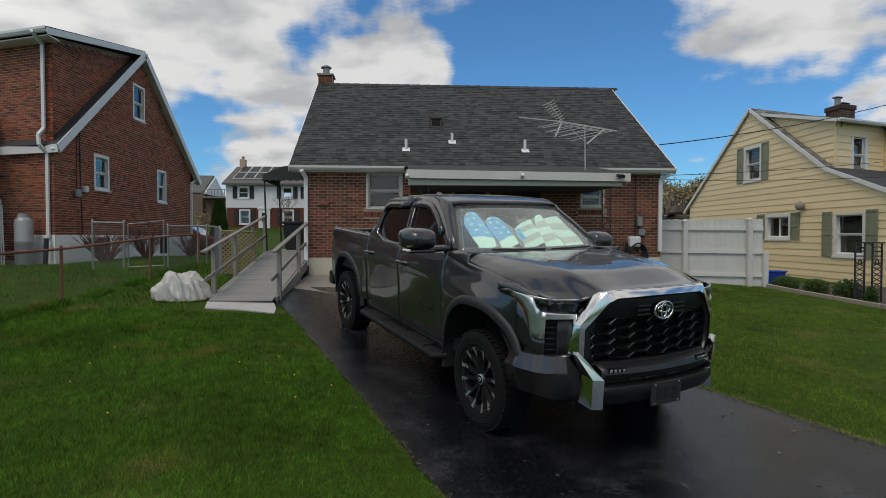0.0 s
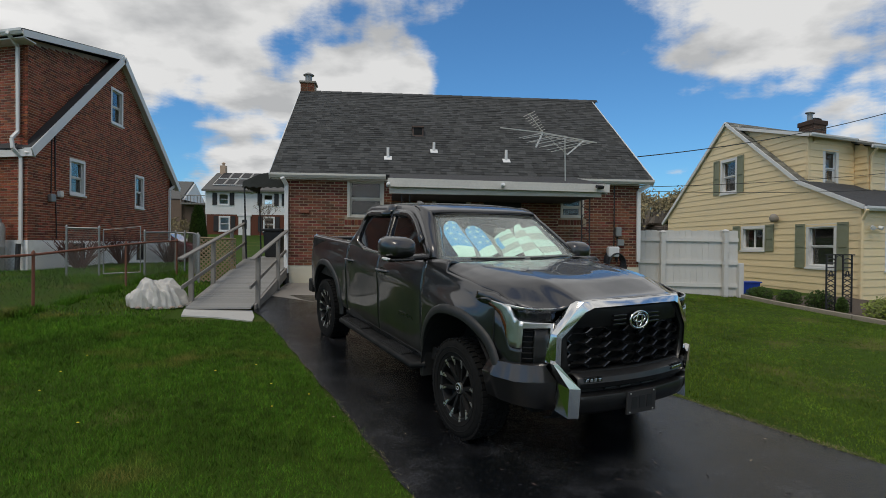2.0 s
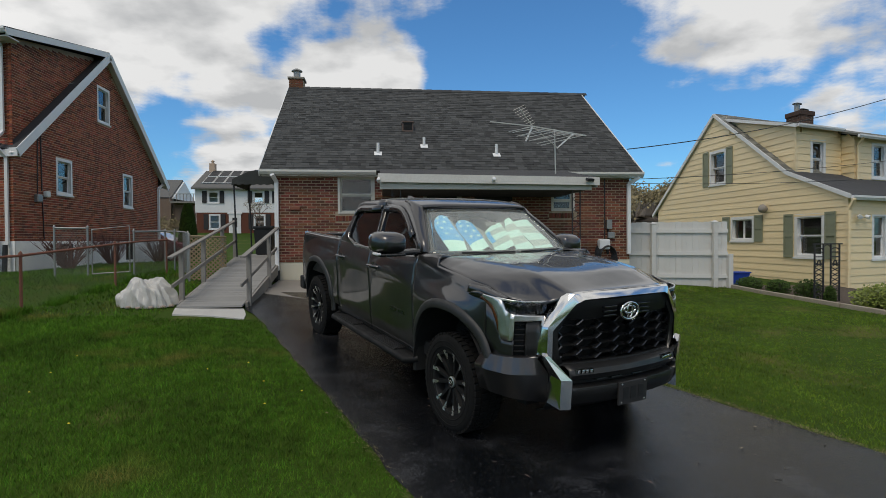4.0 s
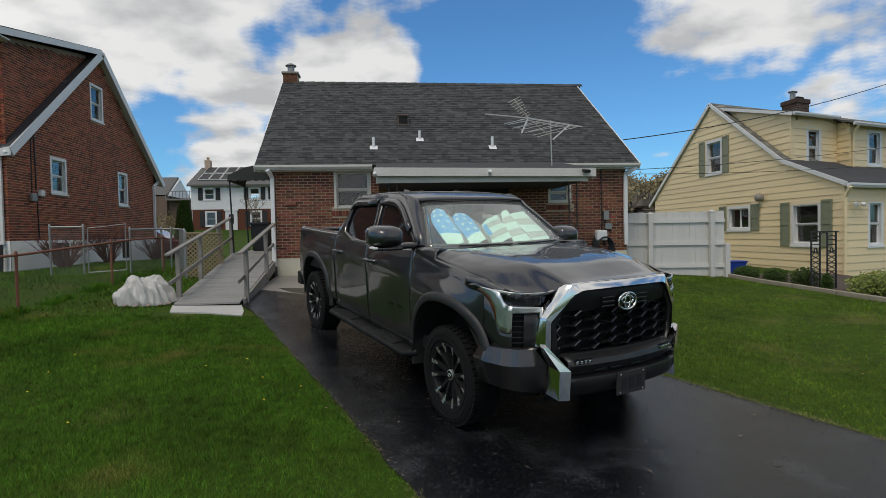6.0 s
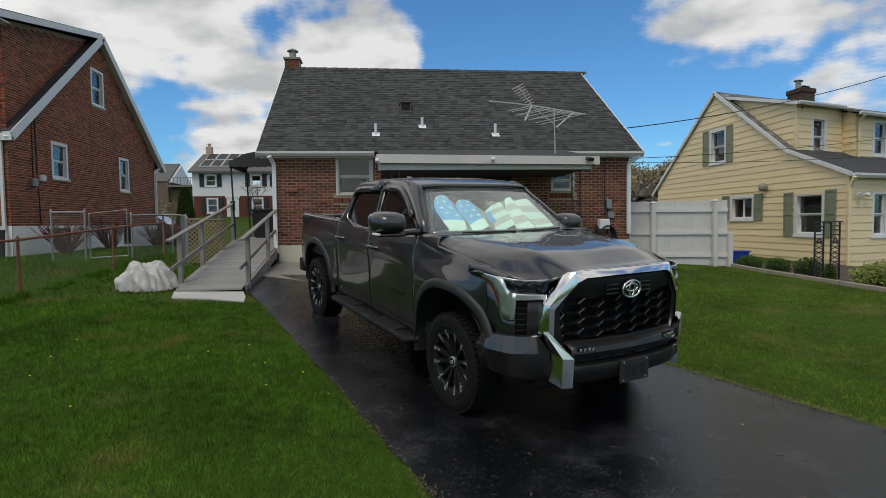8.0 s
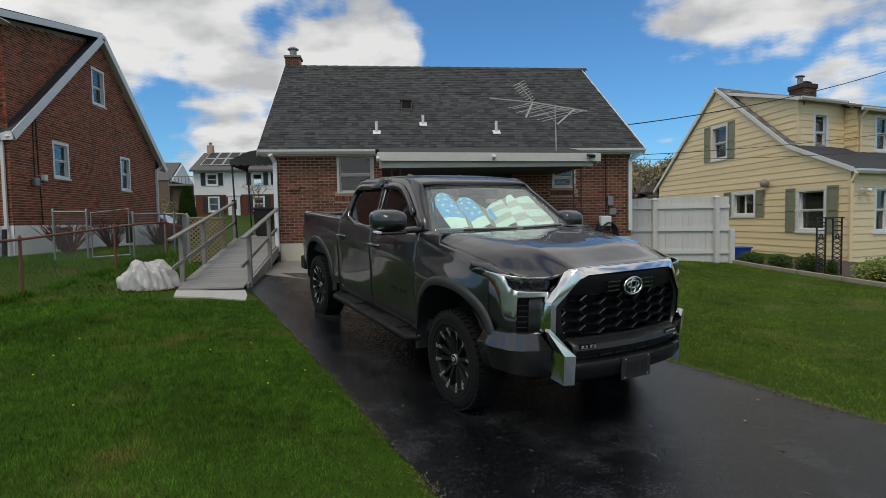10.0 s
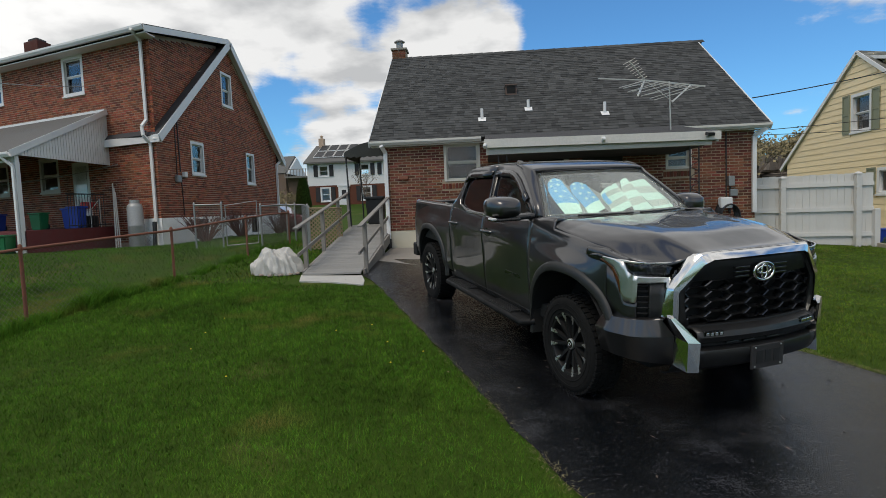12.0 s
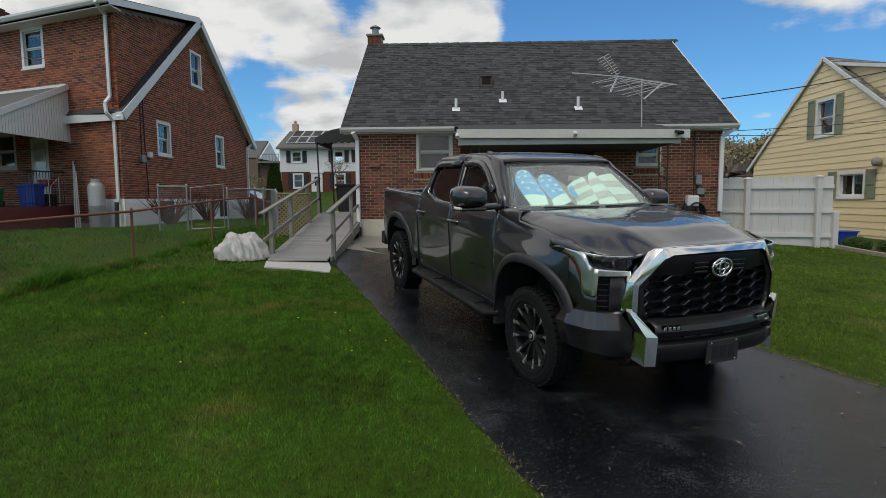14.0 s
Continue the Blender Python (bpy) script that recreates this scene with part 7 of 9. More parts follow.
for k in range(3):
    for sg in (-1, 1):
        bm = bmesh.new()
        box(bm, 0.975, 1.004, sg * 0.11, sg * 0.24, 1.085 + k * 0.032, 1.100 + k * 0.032, 0.004)
        part("badge_slat", bm, M["gloss_black"], gp)
# recess round the upper panel and the lower rim of the opening
for sg in (-1, 1):
    bm = bmesh.new()
    rows = [[(front_x(y0, -0.008), sg * y0, z), (front_x(y1, -0.012), sg * y1, z), (front_x(y1, -0.09), sg * (y1 - 0.01), z)] for z, y0, y1 in ((0.735, 0.60, 0.545), (0.82, 0.648, 0.585), (0.92, 0.650, 0.600), (1.01, 0.650, 0.600), (1.075, 0.598, 0.55), (1.14, 0.545, 0.50), (1.20, 0.49, 0.45))]
    sheet(bm, rows, flip=sg < 0)
    bmesh.ops.recalc_face_normals(bm, faces=bm.faces)
    solid(part("grille_rim", bm, M["satin_black"], truck, smooth=40), 0.01)
bm = bmesh.new()
sheet(bm, [[(front_x(y, d), y, z) for y in np.linspace(-0.585, 0.585, 17)] for z, d in ((0.768, -0.06), (0.760, -0.012), (0.742, -0.008), (0.735, -0.05))], flip=True)
bmesh.ops.recalc_face_normals(bm, faces=bm.faces)
solid(part("grille_rim", bm, M["satin_black"], truck, smooth=40), 0.012)
HW_, HH_ = 0.222, 0.112
for row in range(6):
    for col in range(-4, 5):
        cy, cz = col * HW_ * 0.76, 1.035 - row * HH_ * 0.66 - (col % 2) * HH_ * 0.33
        if abs(cy) > 0.56 or cz < 0.76 or cz > 1.05:
            continue
        pts = []
        for dy, dz in ((-0.5, 0), (-0.26, 0.33), (0.26, 0.33), (0.5, 0), (0.26, -0.33), (-0.26, -0.33)):
            y, z = cy + dy * HW_, cz + dz * HH_
            y = max(-0.60, min(0.60, y))
            pts.append(Vector((front_x(y, -0.028), y, max(z, 0.757))))
        bm = bmesh.new()
        outer, inner, back_ = [], [], []
        c = Vector((front_x(cy, -0.028), cy, cz))
        for p in pts:
            outer.append(bm.verts.new(p))
            inner.append(bm.verts.new(c + (p - c) * 0.90 + Vector((0.007, 0, 0))))
            back_.append(bm.verts.new(c + (p - c) * 0.84 + Vector((-0.055, 0, 0))))
        for k in range(6):
            j = (k + 1) % 6
            bm.faces.new((outer[k], outer[j], inner[j], inner[k]))
            bm.faces.new((inner[k], inner[j], back_[j], back_[k]))
        bmesh.ops.recalc_face_normals(bm, faces=bm.faces)
        part("grille_cell", bm, M["grille"], truck)


def oval(cy, cz, ry, rz, r, x, n=36):
    """A ring of the badge."""
    bm = bmesh.new()
    rod(bm, [(x, cy + ry * math.cos(k * math.tau / n), cz + rz * math.sin(k * math.tau / n)) for k in range(n + 1)], r, 8, cap=False)
    return bm


badge = part("badge", oval(0.0, 1.118, 0.092, 0.063, 0.010, 1.022), M["chrome"], truck, "oval chrome badge", smooth=60)
bm = bmesh.new()
lathe(bm, [(0, 0.012), (0.9, 0.010), (1.0, 0.0)], 28, Matrix.Translation((1.004, 0.0, 1.118)) @ pose(0, 0, 0, 0, 90, 0) @ Matrix.Diagonal((0.060, 0.088, 1, 1)))
part("badge_plate", bm, M["gloss_black"], badge, smooth=40)
part("inner_oval", oval(0.0, 1.128, 0.062, 0.026, 0.008, 1.022), M["chrome"], badge, smooth=60)
part("inner_oval", oval(0.0, 1.120, 0.026, 0.054, 0.008, 1.024), M["chrome"], badge, smooth=60)
# ---- bed ----
bm = bmesh.new()
box(bm, -4.50, -2.90, -0.74, 0.74, 0.82, 0.86)
for y0, y1 in ((-0.86, -0.74), (0.74, 0.86)):
    box(bm, -4.50, -2.90, y0, y1, 0.86, 1.36, 0.01)
part("bed_liner", bm, M["satin_black"], truck, "black bed liner")
for sg in (-1, 1):
    bm = bmesh.new()
    sheet(bm, [[(x, sg * (side_y(x, 1.39) + 0.002), 1.388 + 0.006 * (x + 2.9)), (x, sg * (side_y(x, 1.39) - 0.02), 1.412 + 0.006 * (x + 2.9)), (x, sg * 0.76, 1.412 + 0.006 * (x + 2.9)), (x, sg * 0.745, 1.36)] for x in np.linspace(-4.56, -2.87, 14)], flip=sg > 0)
    bmesh.ops.recalc_face_normals(bm, faces=bm.faces)
    solid(part("bed_rail", bm, M["paint"], truck, smooth=40), 0.012)
    bm = bmesh.new()
    box(bm, -4.60, -4.545, sg * 0.72, sg * 0.845, 0.95, 1.30, 0.02)
    part("tail_light", bm, M["tail"], truck, "red tail light")
bm = bmesh.new()
box(bm, -4.59, -4.50, -0.72, 0.72, 0.72, 1.37, 0.02)
part("tailgate", bm, M["paint"], truck)
bm = bmesh.new()
box(bm, -4.76, -4.56, -0.86, 0.86, 0.50, 0.70, 0.03)
part("rear_bumper", bm, M["satin_black"], truck)
# underside
bm = bmesh.new()
box(bm, -4.4, 0.60, -0.62, 0.62, 0.34, 0.70, 0.04)
box(bm, -0.15, 0.15, -0.78, 0.78, 0.34, 0.46)
box(bm, -3.80, -3.60, -0.74, 0.74, 0.32, 0.48)
part("underbody", bm, M["void"], truck)

# ---- wheels ----
def build_wheel(x, z, y, sg):
    """Tyre with tread blocks, dark rim with machined spokes and edge; the axle runs along y."""
    turn = pose(x, sg * y, z, 90 if sg < 0 else -90, 0, 0)
    bm = bmesh.new()
    prof = [(0.255, -0.10), (0.268, -0.125), (0.31, -0.136), (0.36, -0.138), (0.388, -0.130), (0.402, -0.116), (0.408, -0.09), (0.409, 0.0), (0.408, 0.09), (0.402, 0.116), (0.388, 0.130), (0.36, 0.138), (0.31, 0.136), (0.268, 0.125), (0.255, 0.10)]
    lathe(bm, prof, 64, turn)
    bmesh.ops.recalc_face_normals(bm, faces=bm.faces)
    ty = part("tyre", bm, M["rubber"], truck, "black all-terrain tyre", smooth=40)
    bm = bmesh.new()
    for k in range(48):
        for z0, z1, sh, r0 in ((-0.124, -0.075, 0, 0.396), (-0.066, -0.012, 0.5, 0.404), (0.012, 0.066, 0, 0.404), (0.075, 0.124, 0.5, 0.396)):
            a = (k + sh) * math.tau / 48
            box(bm, r0, 0.416, -0.018, 0.018, z0, z1, 0, turn @ Matrix.Rotation(a, 4, "Z"))
    part("tread", bm, M["rubber"], ty, kind="stuff")
    bm = bmesh.new()
    for r0, r1, h in ((0.300, 0.304, 0.1385), (0.345, 0.349, 0.1405)):
        lathe(bm, [(r0 - 0.003, h - 0.004), (r0, h), (r1, h), (r1 + 0.003, h - 0.004)], 64, turn)
    part("sidewall_rib", bm, M["rubber"], ty, smooth=40)
    bm = bmesh.new()
    lathe(bm, [(0.0, 0.03), (0.06, 0.03), (0.20, 0.012), (0.238, 0.03), (0.246, 0.102), (0.250, 0.112)], 48, turn)
    lathe(bm, [(0.258, -0.1), (0.248, 0.0), (0.250, 0.112)], 48, turn)
    rim = part("rim", bm, M["satin_black"], truck, "black alloy rim", smooth=40)
    bm = bmesh.new()
    lathe(bm, [(0.240, 0.110), (0.244, 0.120), (0.262, 0.123), (0.270, 0.116), (0.264, 0.103)], 56, turn)
    part("rim_edge", bm, M["satin_black"], rim, "black rim edge", smooth=40)
    for k in range(6):
        for d in (-1, 1):
            a = k * math.tau / 6 + d * 0.17
            bm = bmesh.new()
            hexa(bm, [(0.055, -0.018, 0.055), (0.055, 0.018, 0.055), (0.244, 0.024 + d * 0.014, 0.08), (0.244, -0.020 + d * 0.014, 0.08),
                      (0.055, -0.013, 0.086), (0.055, 0.013, 0.086), (0.244, 0.016 + d * 0.014, 0.114), (0.244, -0.013 + d * 0.014, 0.114)])
            bmesh.ops.transform(bm, matrix=turn @ Matrix.Rotation(a, 4, "Z"), verts=bm.verts)
            bmesh.ops.recalc_face_normals(bm, faces=bm.faces)
            part("spoke", bm, M["board_black"], rim)
        for d in (-1, 1):
            bm = bmesh.new()
            hexa(bm, [(0.185, d * 0.048 - 0.005, 0.101), (0.185, d * 0.048 + 0.005, 0.101), (0.262, d * 0.066 + 0.022, 0.112), (0.262, d * 0.066 - 0.022, 0.112),
                      (0.185, d * 0.048 - 0.004, 0.108), (0.185, d * 0.048 + 0.004, 0.108), (0.262, d * 0.066 + 0.021, 0.126), (0.262, d * 0.066 - 0.021, 0.126)])
            bmesh.ops.recalc_face_normals(bm, faces=bm.faces)
            bmesh.ops.transform(bm, matrix=turn @ Matrix.Rotation(k * math.tau / 6, 4, "Z"), verts=bm.verts)
            part("spoke_tip", bm, M["machined"], rim, "machined spoke tip")
    bm = bmesh.new()
    lathe(bm, [(0.046, 0.078), (0.046, 0.098), (0.040, 0.102), (0.034, 0.102)], 24, turn)
    part("hub_ring", bm, M["machined"], rim, smooth=40)
    bm = bmesh.new()
    lathe(bm, [(0.040, 0.09), (0.036, 0.103), (0.0, 0.104)], 24, turn)
    part("hub_cap", bm, M["gloss_black"], rim, smooth=40)
    bm = bmesh.new()
    lathe(bm, [(0.022, 0.1045), (0.018, 0.107), (0.013, 0.1045)], 20, turn @ Matrix.Diagonal((1, 0.75, 1, 1)))
    part("hub_badge", bm, M["machined"], rim, smooth=40)
    bm = bmesh.new()
    lathe(bm, [(0.0, -0.02), (0.17, -0.02), (0.17, 0.0), (0.0, 0.0)], 24, turn)
    part("brake_disc", bm, M["machined"], rim)


for (ax, az), wy in ((AXF, 0.835), (AXR, 0.79)):
    for sg in (-1, 1):
        build_wheel(ax, az, wy, sg)
# ---- wheelchair ramp beside the house ----
ramp_t = thing("wheelchair_ramp", (-2.8, 11.2, 0.6), "grey wooden wheelchair ramp with weathered handrails", "ramp")
RB, RT = (9.55, 0.60), (13.9, 1.32)


def ramp_pt(side, f, up=0.0):
    """side 0 (far from the house wall) to 1, f along the ramp from foot to head."""
    xl, xr = -3.29 - 0.11 * f, -2.25 - 0.06 * f
    return Vector((xl + (xr - xl) * side, RB[0] + (RT[0] - RB[0]) * f, RB[1] + (RT[1] - RB[1]) * f + up))


n_b = 31
for k in range(n_b):
    f0, f1 = k / n_b, (k + 1) / n_b - 0.0025
    bm = bmesh.new()
    hexa(bm, [ramp_pt(0, f0, -0.03), ramp_pt(1, f0, -0.03), ramp_pt(1, f1, -0.03), ramp_pt(0, f1, -0.03), ramp_pt(0, f0), ramp_pt(1, f0), ramp_pt(1, f1), ramp_pt(0, f1)])
    part("deck_board", bm, M["ramp_grey"], ramp_t)
for s in (0.0, 1.0):
    bm = bmesh.new()
    o = 0.03 if s else -0.03
    beam(bm, ramp_pt(s, 0.04, -0.10) + Vector((o, 0, 0)), ramp_pt(s, 1, -0.13) + Vector((o, 0, 0)), 0.04, 0.20)
    part("side_board", bm, M["rail_wood"], ramp_t)
    for f in ((0.10, 0.40, 0.73, 1.0) if s == 0 else (0.07, 0.50, 0.78)):
        p = ramp_pt(s, f)
        bm = bmesh.new()
        q = Vector((o * 1.6, 0, 0))
        beam(bm, (p.x + q.x, p.y, gz(p.x, p.y) - 0.05), (p.x + q.x, p.y, p.z + 0.80), 0.075, 0.075, up=(0, 1, 0), bevel=0.008)
        part("rail_post", bm, M["rail_wood"], ramp_t)
    f_end = 1.02 if s == 0 else 0.76
    for up, w, h in ((0.82, 0.085, 0.032), (0.36, 0.032, 0.065)):
        a, b = ramp_pt(s, -0.03, up), ramp_pt(s, f_end, up)
        q = Vector((o * (1.6 if up > 0.5 else 0.6), 0, 0))
        bm = bmesh.new()
        beam(bm, a + q, b + q, w, h, bevel=0.006)
        part("handrail" if up > 0.5 else "mid_rail", bm, M["rail_wood"], ramp_t)
bm = bmesh.new()
box(bm, -3.4, -2.3, 13.92, 15.6, 1.27, 1.315, 0.004)
part("landing", bm, M["ramp_grey"], ramp_t)
# added near-black block: the shade below the deck, given as colour
bm = bmesh.new()
box(bm, -3.35, -2.34, 12.6, 15.5, 0.4, 0.86)
part("shadow_skirt", bm, M["void"], ramp_t, "near-black block standing for the shade under the ramp")
bm = bmesh.new()
pts = [(-3.33, 9.60), (-3.20, 9.10), (-2.62, 9.02), (-2.05, 8.80), (-2.10, 9.15), (-2.24, 9.60)]
slab(bm, [(x, y, gz(x, y) - 0.12) for x, y in pts], (0, 0, 0.145))
tagged(part("concrete_apron", bm, M["pale_concrete"]), "pale concrete slab at the foot of the ramp", "pavement", kind="structure")

# ---- dark canopy over the side door, wheeled bin on the landing ----
can = thing("door_canopy", (-2.9, 14.6, 1.3), "black fabric door canopy with scalloped edge on posts", "canopy")
bm = bmesh.new()
rows = []
for k in range(13):
    y = 13.7 + 1.7 * k / 12
    rows.append([(-2.3, y, 3.40), (-2.65, y, 3.38), (-3.05, y, 3.30), (-3.40, y, 3.14), (-3.45, y, 2.98 + 0.03 * (k % 2))])
sheet(bm, rows)
solid(part("canopy_fabric", bm, M["canvas"], can, smooth=60), 0.012)
bm = bmesh.new()
rows = [[(x, 13.69, z1), (x, 13.68, 2.98 + 0.03 * (i % 2))] for i, (x, z1) in enumerate(zip(np.linspace(-2.3, -3.44, 15), np.interp(np.linspace(2.3, 3.44, 15), [2.3, 2.65, 3.05, 3.44], [3.40, 3.38, 3.30, 3.12])))]
sheet(bm, rows)
solid(part("valance", bm, M["canvas"], can), 0.012)
for y in (13.75, 15.3):
    bm = bmesh.new()
    rod(bm, [(-3.36, y, 1.2), (-3.42, y, 3.1)], 0.02, 8)
    part("canopy_post", bm, M["iron"], can)
binn = thing("wheeled_bin", (-2.95, 14.6, 1.315), "dark wheeled rubbish bin with lid on the landing", "bin")


def wheelie(owner, x, y, z, w, d, h, body, lid):
    bm = bmesh.new()
    k = 0.82
    hexa(bm, [(x - w / 2 * k, y - d / 2 * k, z), (x + w / 2 * k, y - d / 2 * k, z), (x + w / 2 * k, y + d / 2 * k, z), (x - w / 2 * k, y + d / 2 * k, z),
              (x - w / 2, y - d / 2, z + h * 0.9), (x + w / 2, y - d / 2, z + h * 0.9), (x + w / 2, y + d / 2, z + h * 0.9), (x - w / 2, y + d / 2, z + h * 0.9)])
    bmesh.ops.bevel(bm, geom=list(bm.edges), offset=0.02, segments=2, affect="EDGES")
    part("bin_body", bm, body, owner, smooth=40)
    bm = bmesh.new()
    box(bm, x - w / 2 - 0.02, x + w / 2 + 0.02, y - d / 2 - 0.03, y + d / 2 + 0.02, z + h * 0.9, z + h, 0.025)
    part("bin_lid", bm, lid, owner, smooth=40)
    for s in (-1, 1):
        bm = bmesh.new()
        lathe(bm, [(0, -0.02), (0.08, -0.02), (0.08, 0.02), (0, 0.02)], 14, pose(x + s * w * 0.36, y + d * 0.36, z + 0.08, 0, 90, 0))
        part("bin_wheel", bm, M["black"], owner)


wheelie(binn, -2.88, 14.6, 1.315, 0.46, 0.5, 0.72, M["black"], M["black"])

# ---- things wrapped in a white sheet on the lawn ----
tp = thing("tarp_covered_heap", (-3.9, 9.95, gz(-3.9, 9.95)), "heap covered with a crumpled white plastic sheet", "covered heap")
bm = bmesh.new()
rows = []
NA, NR = 150, 34
for j in range(NR + 1):
    t = j / NR
    row = []
    for k in range(NA + 1):
        a = (k % NA) * math.tau / NA
        ca, sa = math.cos(a), math.sin(a)
        hem = 0.465 - 0.035 * ca + 0.10 * noise.noise((2.3 * ca + 4, 2.3 * sa, 0.0)) + 0.05 * noise.noise((6.5 * ca, 6.5 * sa, 5.0))
        crease = 0.5 - abs(noise.noise((2.1 * ca + 9 + 1.6 * t, 2.1 * sa, 0.5 + 1.9 * t)))
        flute = 0.5 - abs(noise.noise((5.5 * ca, 5.5 * sa + 2 * t, 2.0 + 1.5 * t)))
        waist = math.sin(math.pi * min(1, t + 0.12)) ** 0.7 if t < 0.88 else 0.0
        r = hem * math.cos(math.pi / 2 * t) ** (1.18 - 0.16 * ca) * (1 + 0.36 * (crease - 0.3) * waist + 0.08 * (flute - 0.3) * (1 - t))
        x, y = -3.86 + r * ca - 0.07 * t, 9.95 + r * sa * 0.85
        z = gz(x, y) + 0.012 + 0.43 * math.sin(math.pi / 2 * t) ** 0.92
        z += min(1, 4 * t) * (0.13 * noise.noise((x * 4.2, y * 4.2, 3.0)) + 0.05 * (crease - 0.3) * waist + 0.050 * (0.4 - abs(noise.noise((x * 9, y * 9, t * 4)))) + 0.014 * (0.4 - abs(noise.noise((x * 21, y * 21, t * 7)))))
        row.append((x, y, z))
    rows.append(row)
sheet(bm, rows)
bmesh.ops.remove_doubles(bm, verts=bm.verts, dist=0.001)
bmesh.ops.recalc_face_normals(bm, faces=bm.faces)
part("plastic_sheet", bm, M["tarp"], tp, smooth=28)
rnd = random.Random(5)
for k in range(5):
    a = 4.3 + 0.36 * k + rnd.uniform(-0.08, 0.08)
    x, y = -3.86 + 0.49 * math.cos(a), 9.95 + 0.43 * math.sin(a)
    bm = bmesh.new()
    bmesh.ops.create_icosphere(bm, subdivisions=2, radius=0.045)
    for v in bm.verts:
        v.co *= 1 + 0.25 * noise.noise(v.co * 9 + Vector((k, 0, 0)))
        v.co.z *= 0.6
    bmesh.ops.translate(bm, verts=bm.verts, vec=(x, y, gz(x, y) + 0.03))
    part("stone", bm, M["stone"], tp, "stone holding the sheet down", smooth=60)

# ---- chain-link fences ----
def chain_fence(line, h, posts, rail_mat, post_mat, name, label, mesh_mat, pitch=0.075, post_r=0.023, post_up=0.0, wire=0.0012):
    base = Vector((line[0][0], line[0][1], gz(*line[0])))
    f = thing(name, base, label, "fence")
    tall = h if callable(h) else (lambda y: h_fix)
    h_fix = h
    for (x, y) in posts:
        bm = bmesh.new()
        z = gz(x, y)
        h = tall(y)
        rod(bm, [(x, y, z - 0.1), (x, y, z + h + 0.02 + post_up)], post_r, 10)
        lathe(bm, [(post_r * 1.15, -0.01), (post_r * 1.2, 0.02), (post_r * 0.7, 0.05), (0, 0.06)], 10, Matrix.Translation((x, y, z + h + 0.01 + post_up)))
        part("fence_post", bm, post_mat, f, smooth=50)
    for (x0, y0), (x1, y1) in zip(line, line[1:]):
        bm = bmesh.new()
        n = max(2, int(math.hypot(x1 - x0, y1 - y0) / 1.0))
        rod(bm, [(x0 + (x1 - x0) * k / n, y0 + (y1 - y0) * k / n, gz(x0 + (x1 - x0) * k / n, y0 + (y1 - y0) * k / n) + tall(y0 + (y1 - y0) * k / n)) for k in range(n + 1)], 0.02, 8)
        part("top_rail", bm, rail_mat, f, smooth=60)
        L = math.hypot(x1 - x0, y1 - y0)
        v, fc = [], []
        hh = 1.0
        r = wire

        def pos(s, t):
            x, y = x0 + (x1 - x0) * s / L, y0 + (y1 - y0) * s / L
            return Vector((x, y, gz(x, y) + 0.04 + t * (tall(y) - 0.05)))
        nx, ny = -(y1 - y0) / L * r, (x1 - x0) / L * r
        for d in (-1, 1):
            s = -hh
            while s < L + hh:
                a, b = (s, s + hh) if d > 0 else (s + hh, s)
                ta, tb = 0.0, hh
                # clip the wire to the panel's ends
                def clip(sv, tv, so, to):
                    if sv < 0:
                        return 0.0, tv + (to - tv) * (0 - sv) / (so - sv)
                    if sv > L:
                        return L, tv + (to - tv) * (L - sv) / (so - sv)
                    return sv, tv
                if max(a, b) > 0 and min(a, b) < L:
                    sa, za = clip(a, ta, b, tb)
                    sb, zb = clip(b, tb, a, ta)
                    p, q = pos(sa, za), pos(sb, zb)
                    n0 = len(v)
                    for w in (p, q):
                        v += [(w.x + nx, w.y + ny, w.z), (w.x, w.y, w.z + 2 * r), (w.x - nx, w.y - ny, w.z), (w.x, w.y, w.z - 2 * r)]
                    fc += [(n0 + i, n0 + (i + 1) % 4, n0 + 4 + (i + 1) % 4, n0 + 4 + i) for i in range(4)]
                s += pitch
        raw("chain_link", v, fc, mesh_mat, f, kind="stuff")
    return f


chain_fence([(-5.95, 1.0), (-5.95, 6.62), (-5.43, 9.2), (-5.23, 11.85), (-5.1, 14.2)], lambda y: float(np.interp(y, [3.9, 6.62, 9.2, 11.85, 14.2], [1.12, 0.98, 0.88, 0.84, 0.82])),
            [(-5.95, 3.9), (-5.95, 6.62), (-5.43, 9.2), (-5.25, 11.85), (-5.12, 14.2)], M["rust"], M["rust"], "chain_link_fence", "rusty chain-link fence along the lawn's edge", M["fence_wire"])
chain_fence([(-7.11, 13.2), (-6.42, 13.2)], 1.08, [(-7.11, 13.2), (-6.42, 13.2)], M["galv"], M["galv"], "chain_link_fence", "galvanised chain-link fence between the yards", M["galv"])
chain_fence([(-5.45, 13.2), (-5.62, 15.5), (-5.15, 15.4), (-4.15, 12.75)], 1.02, [(-5.45, 13.2), (-5.62, 15.5), (-5.35, 15.4), (-4.15, 12.75)], M["galv"], M["galv"], "chain_link_fence", "galvanised chain-link fence between the yards", M["galv"])
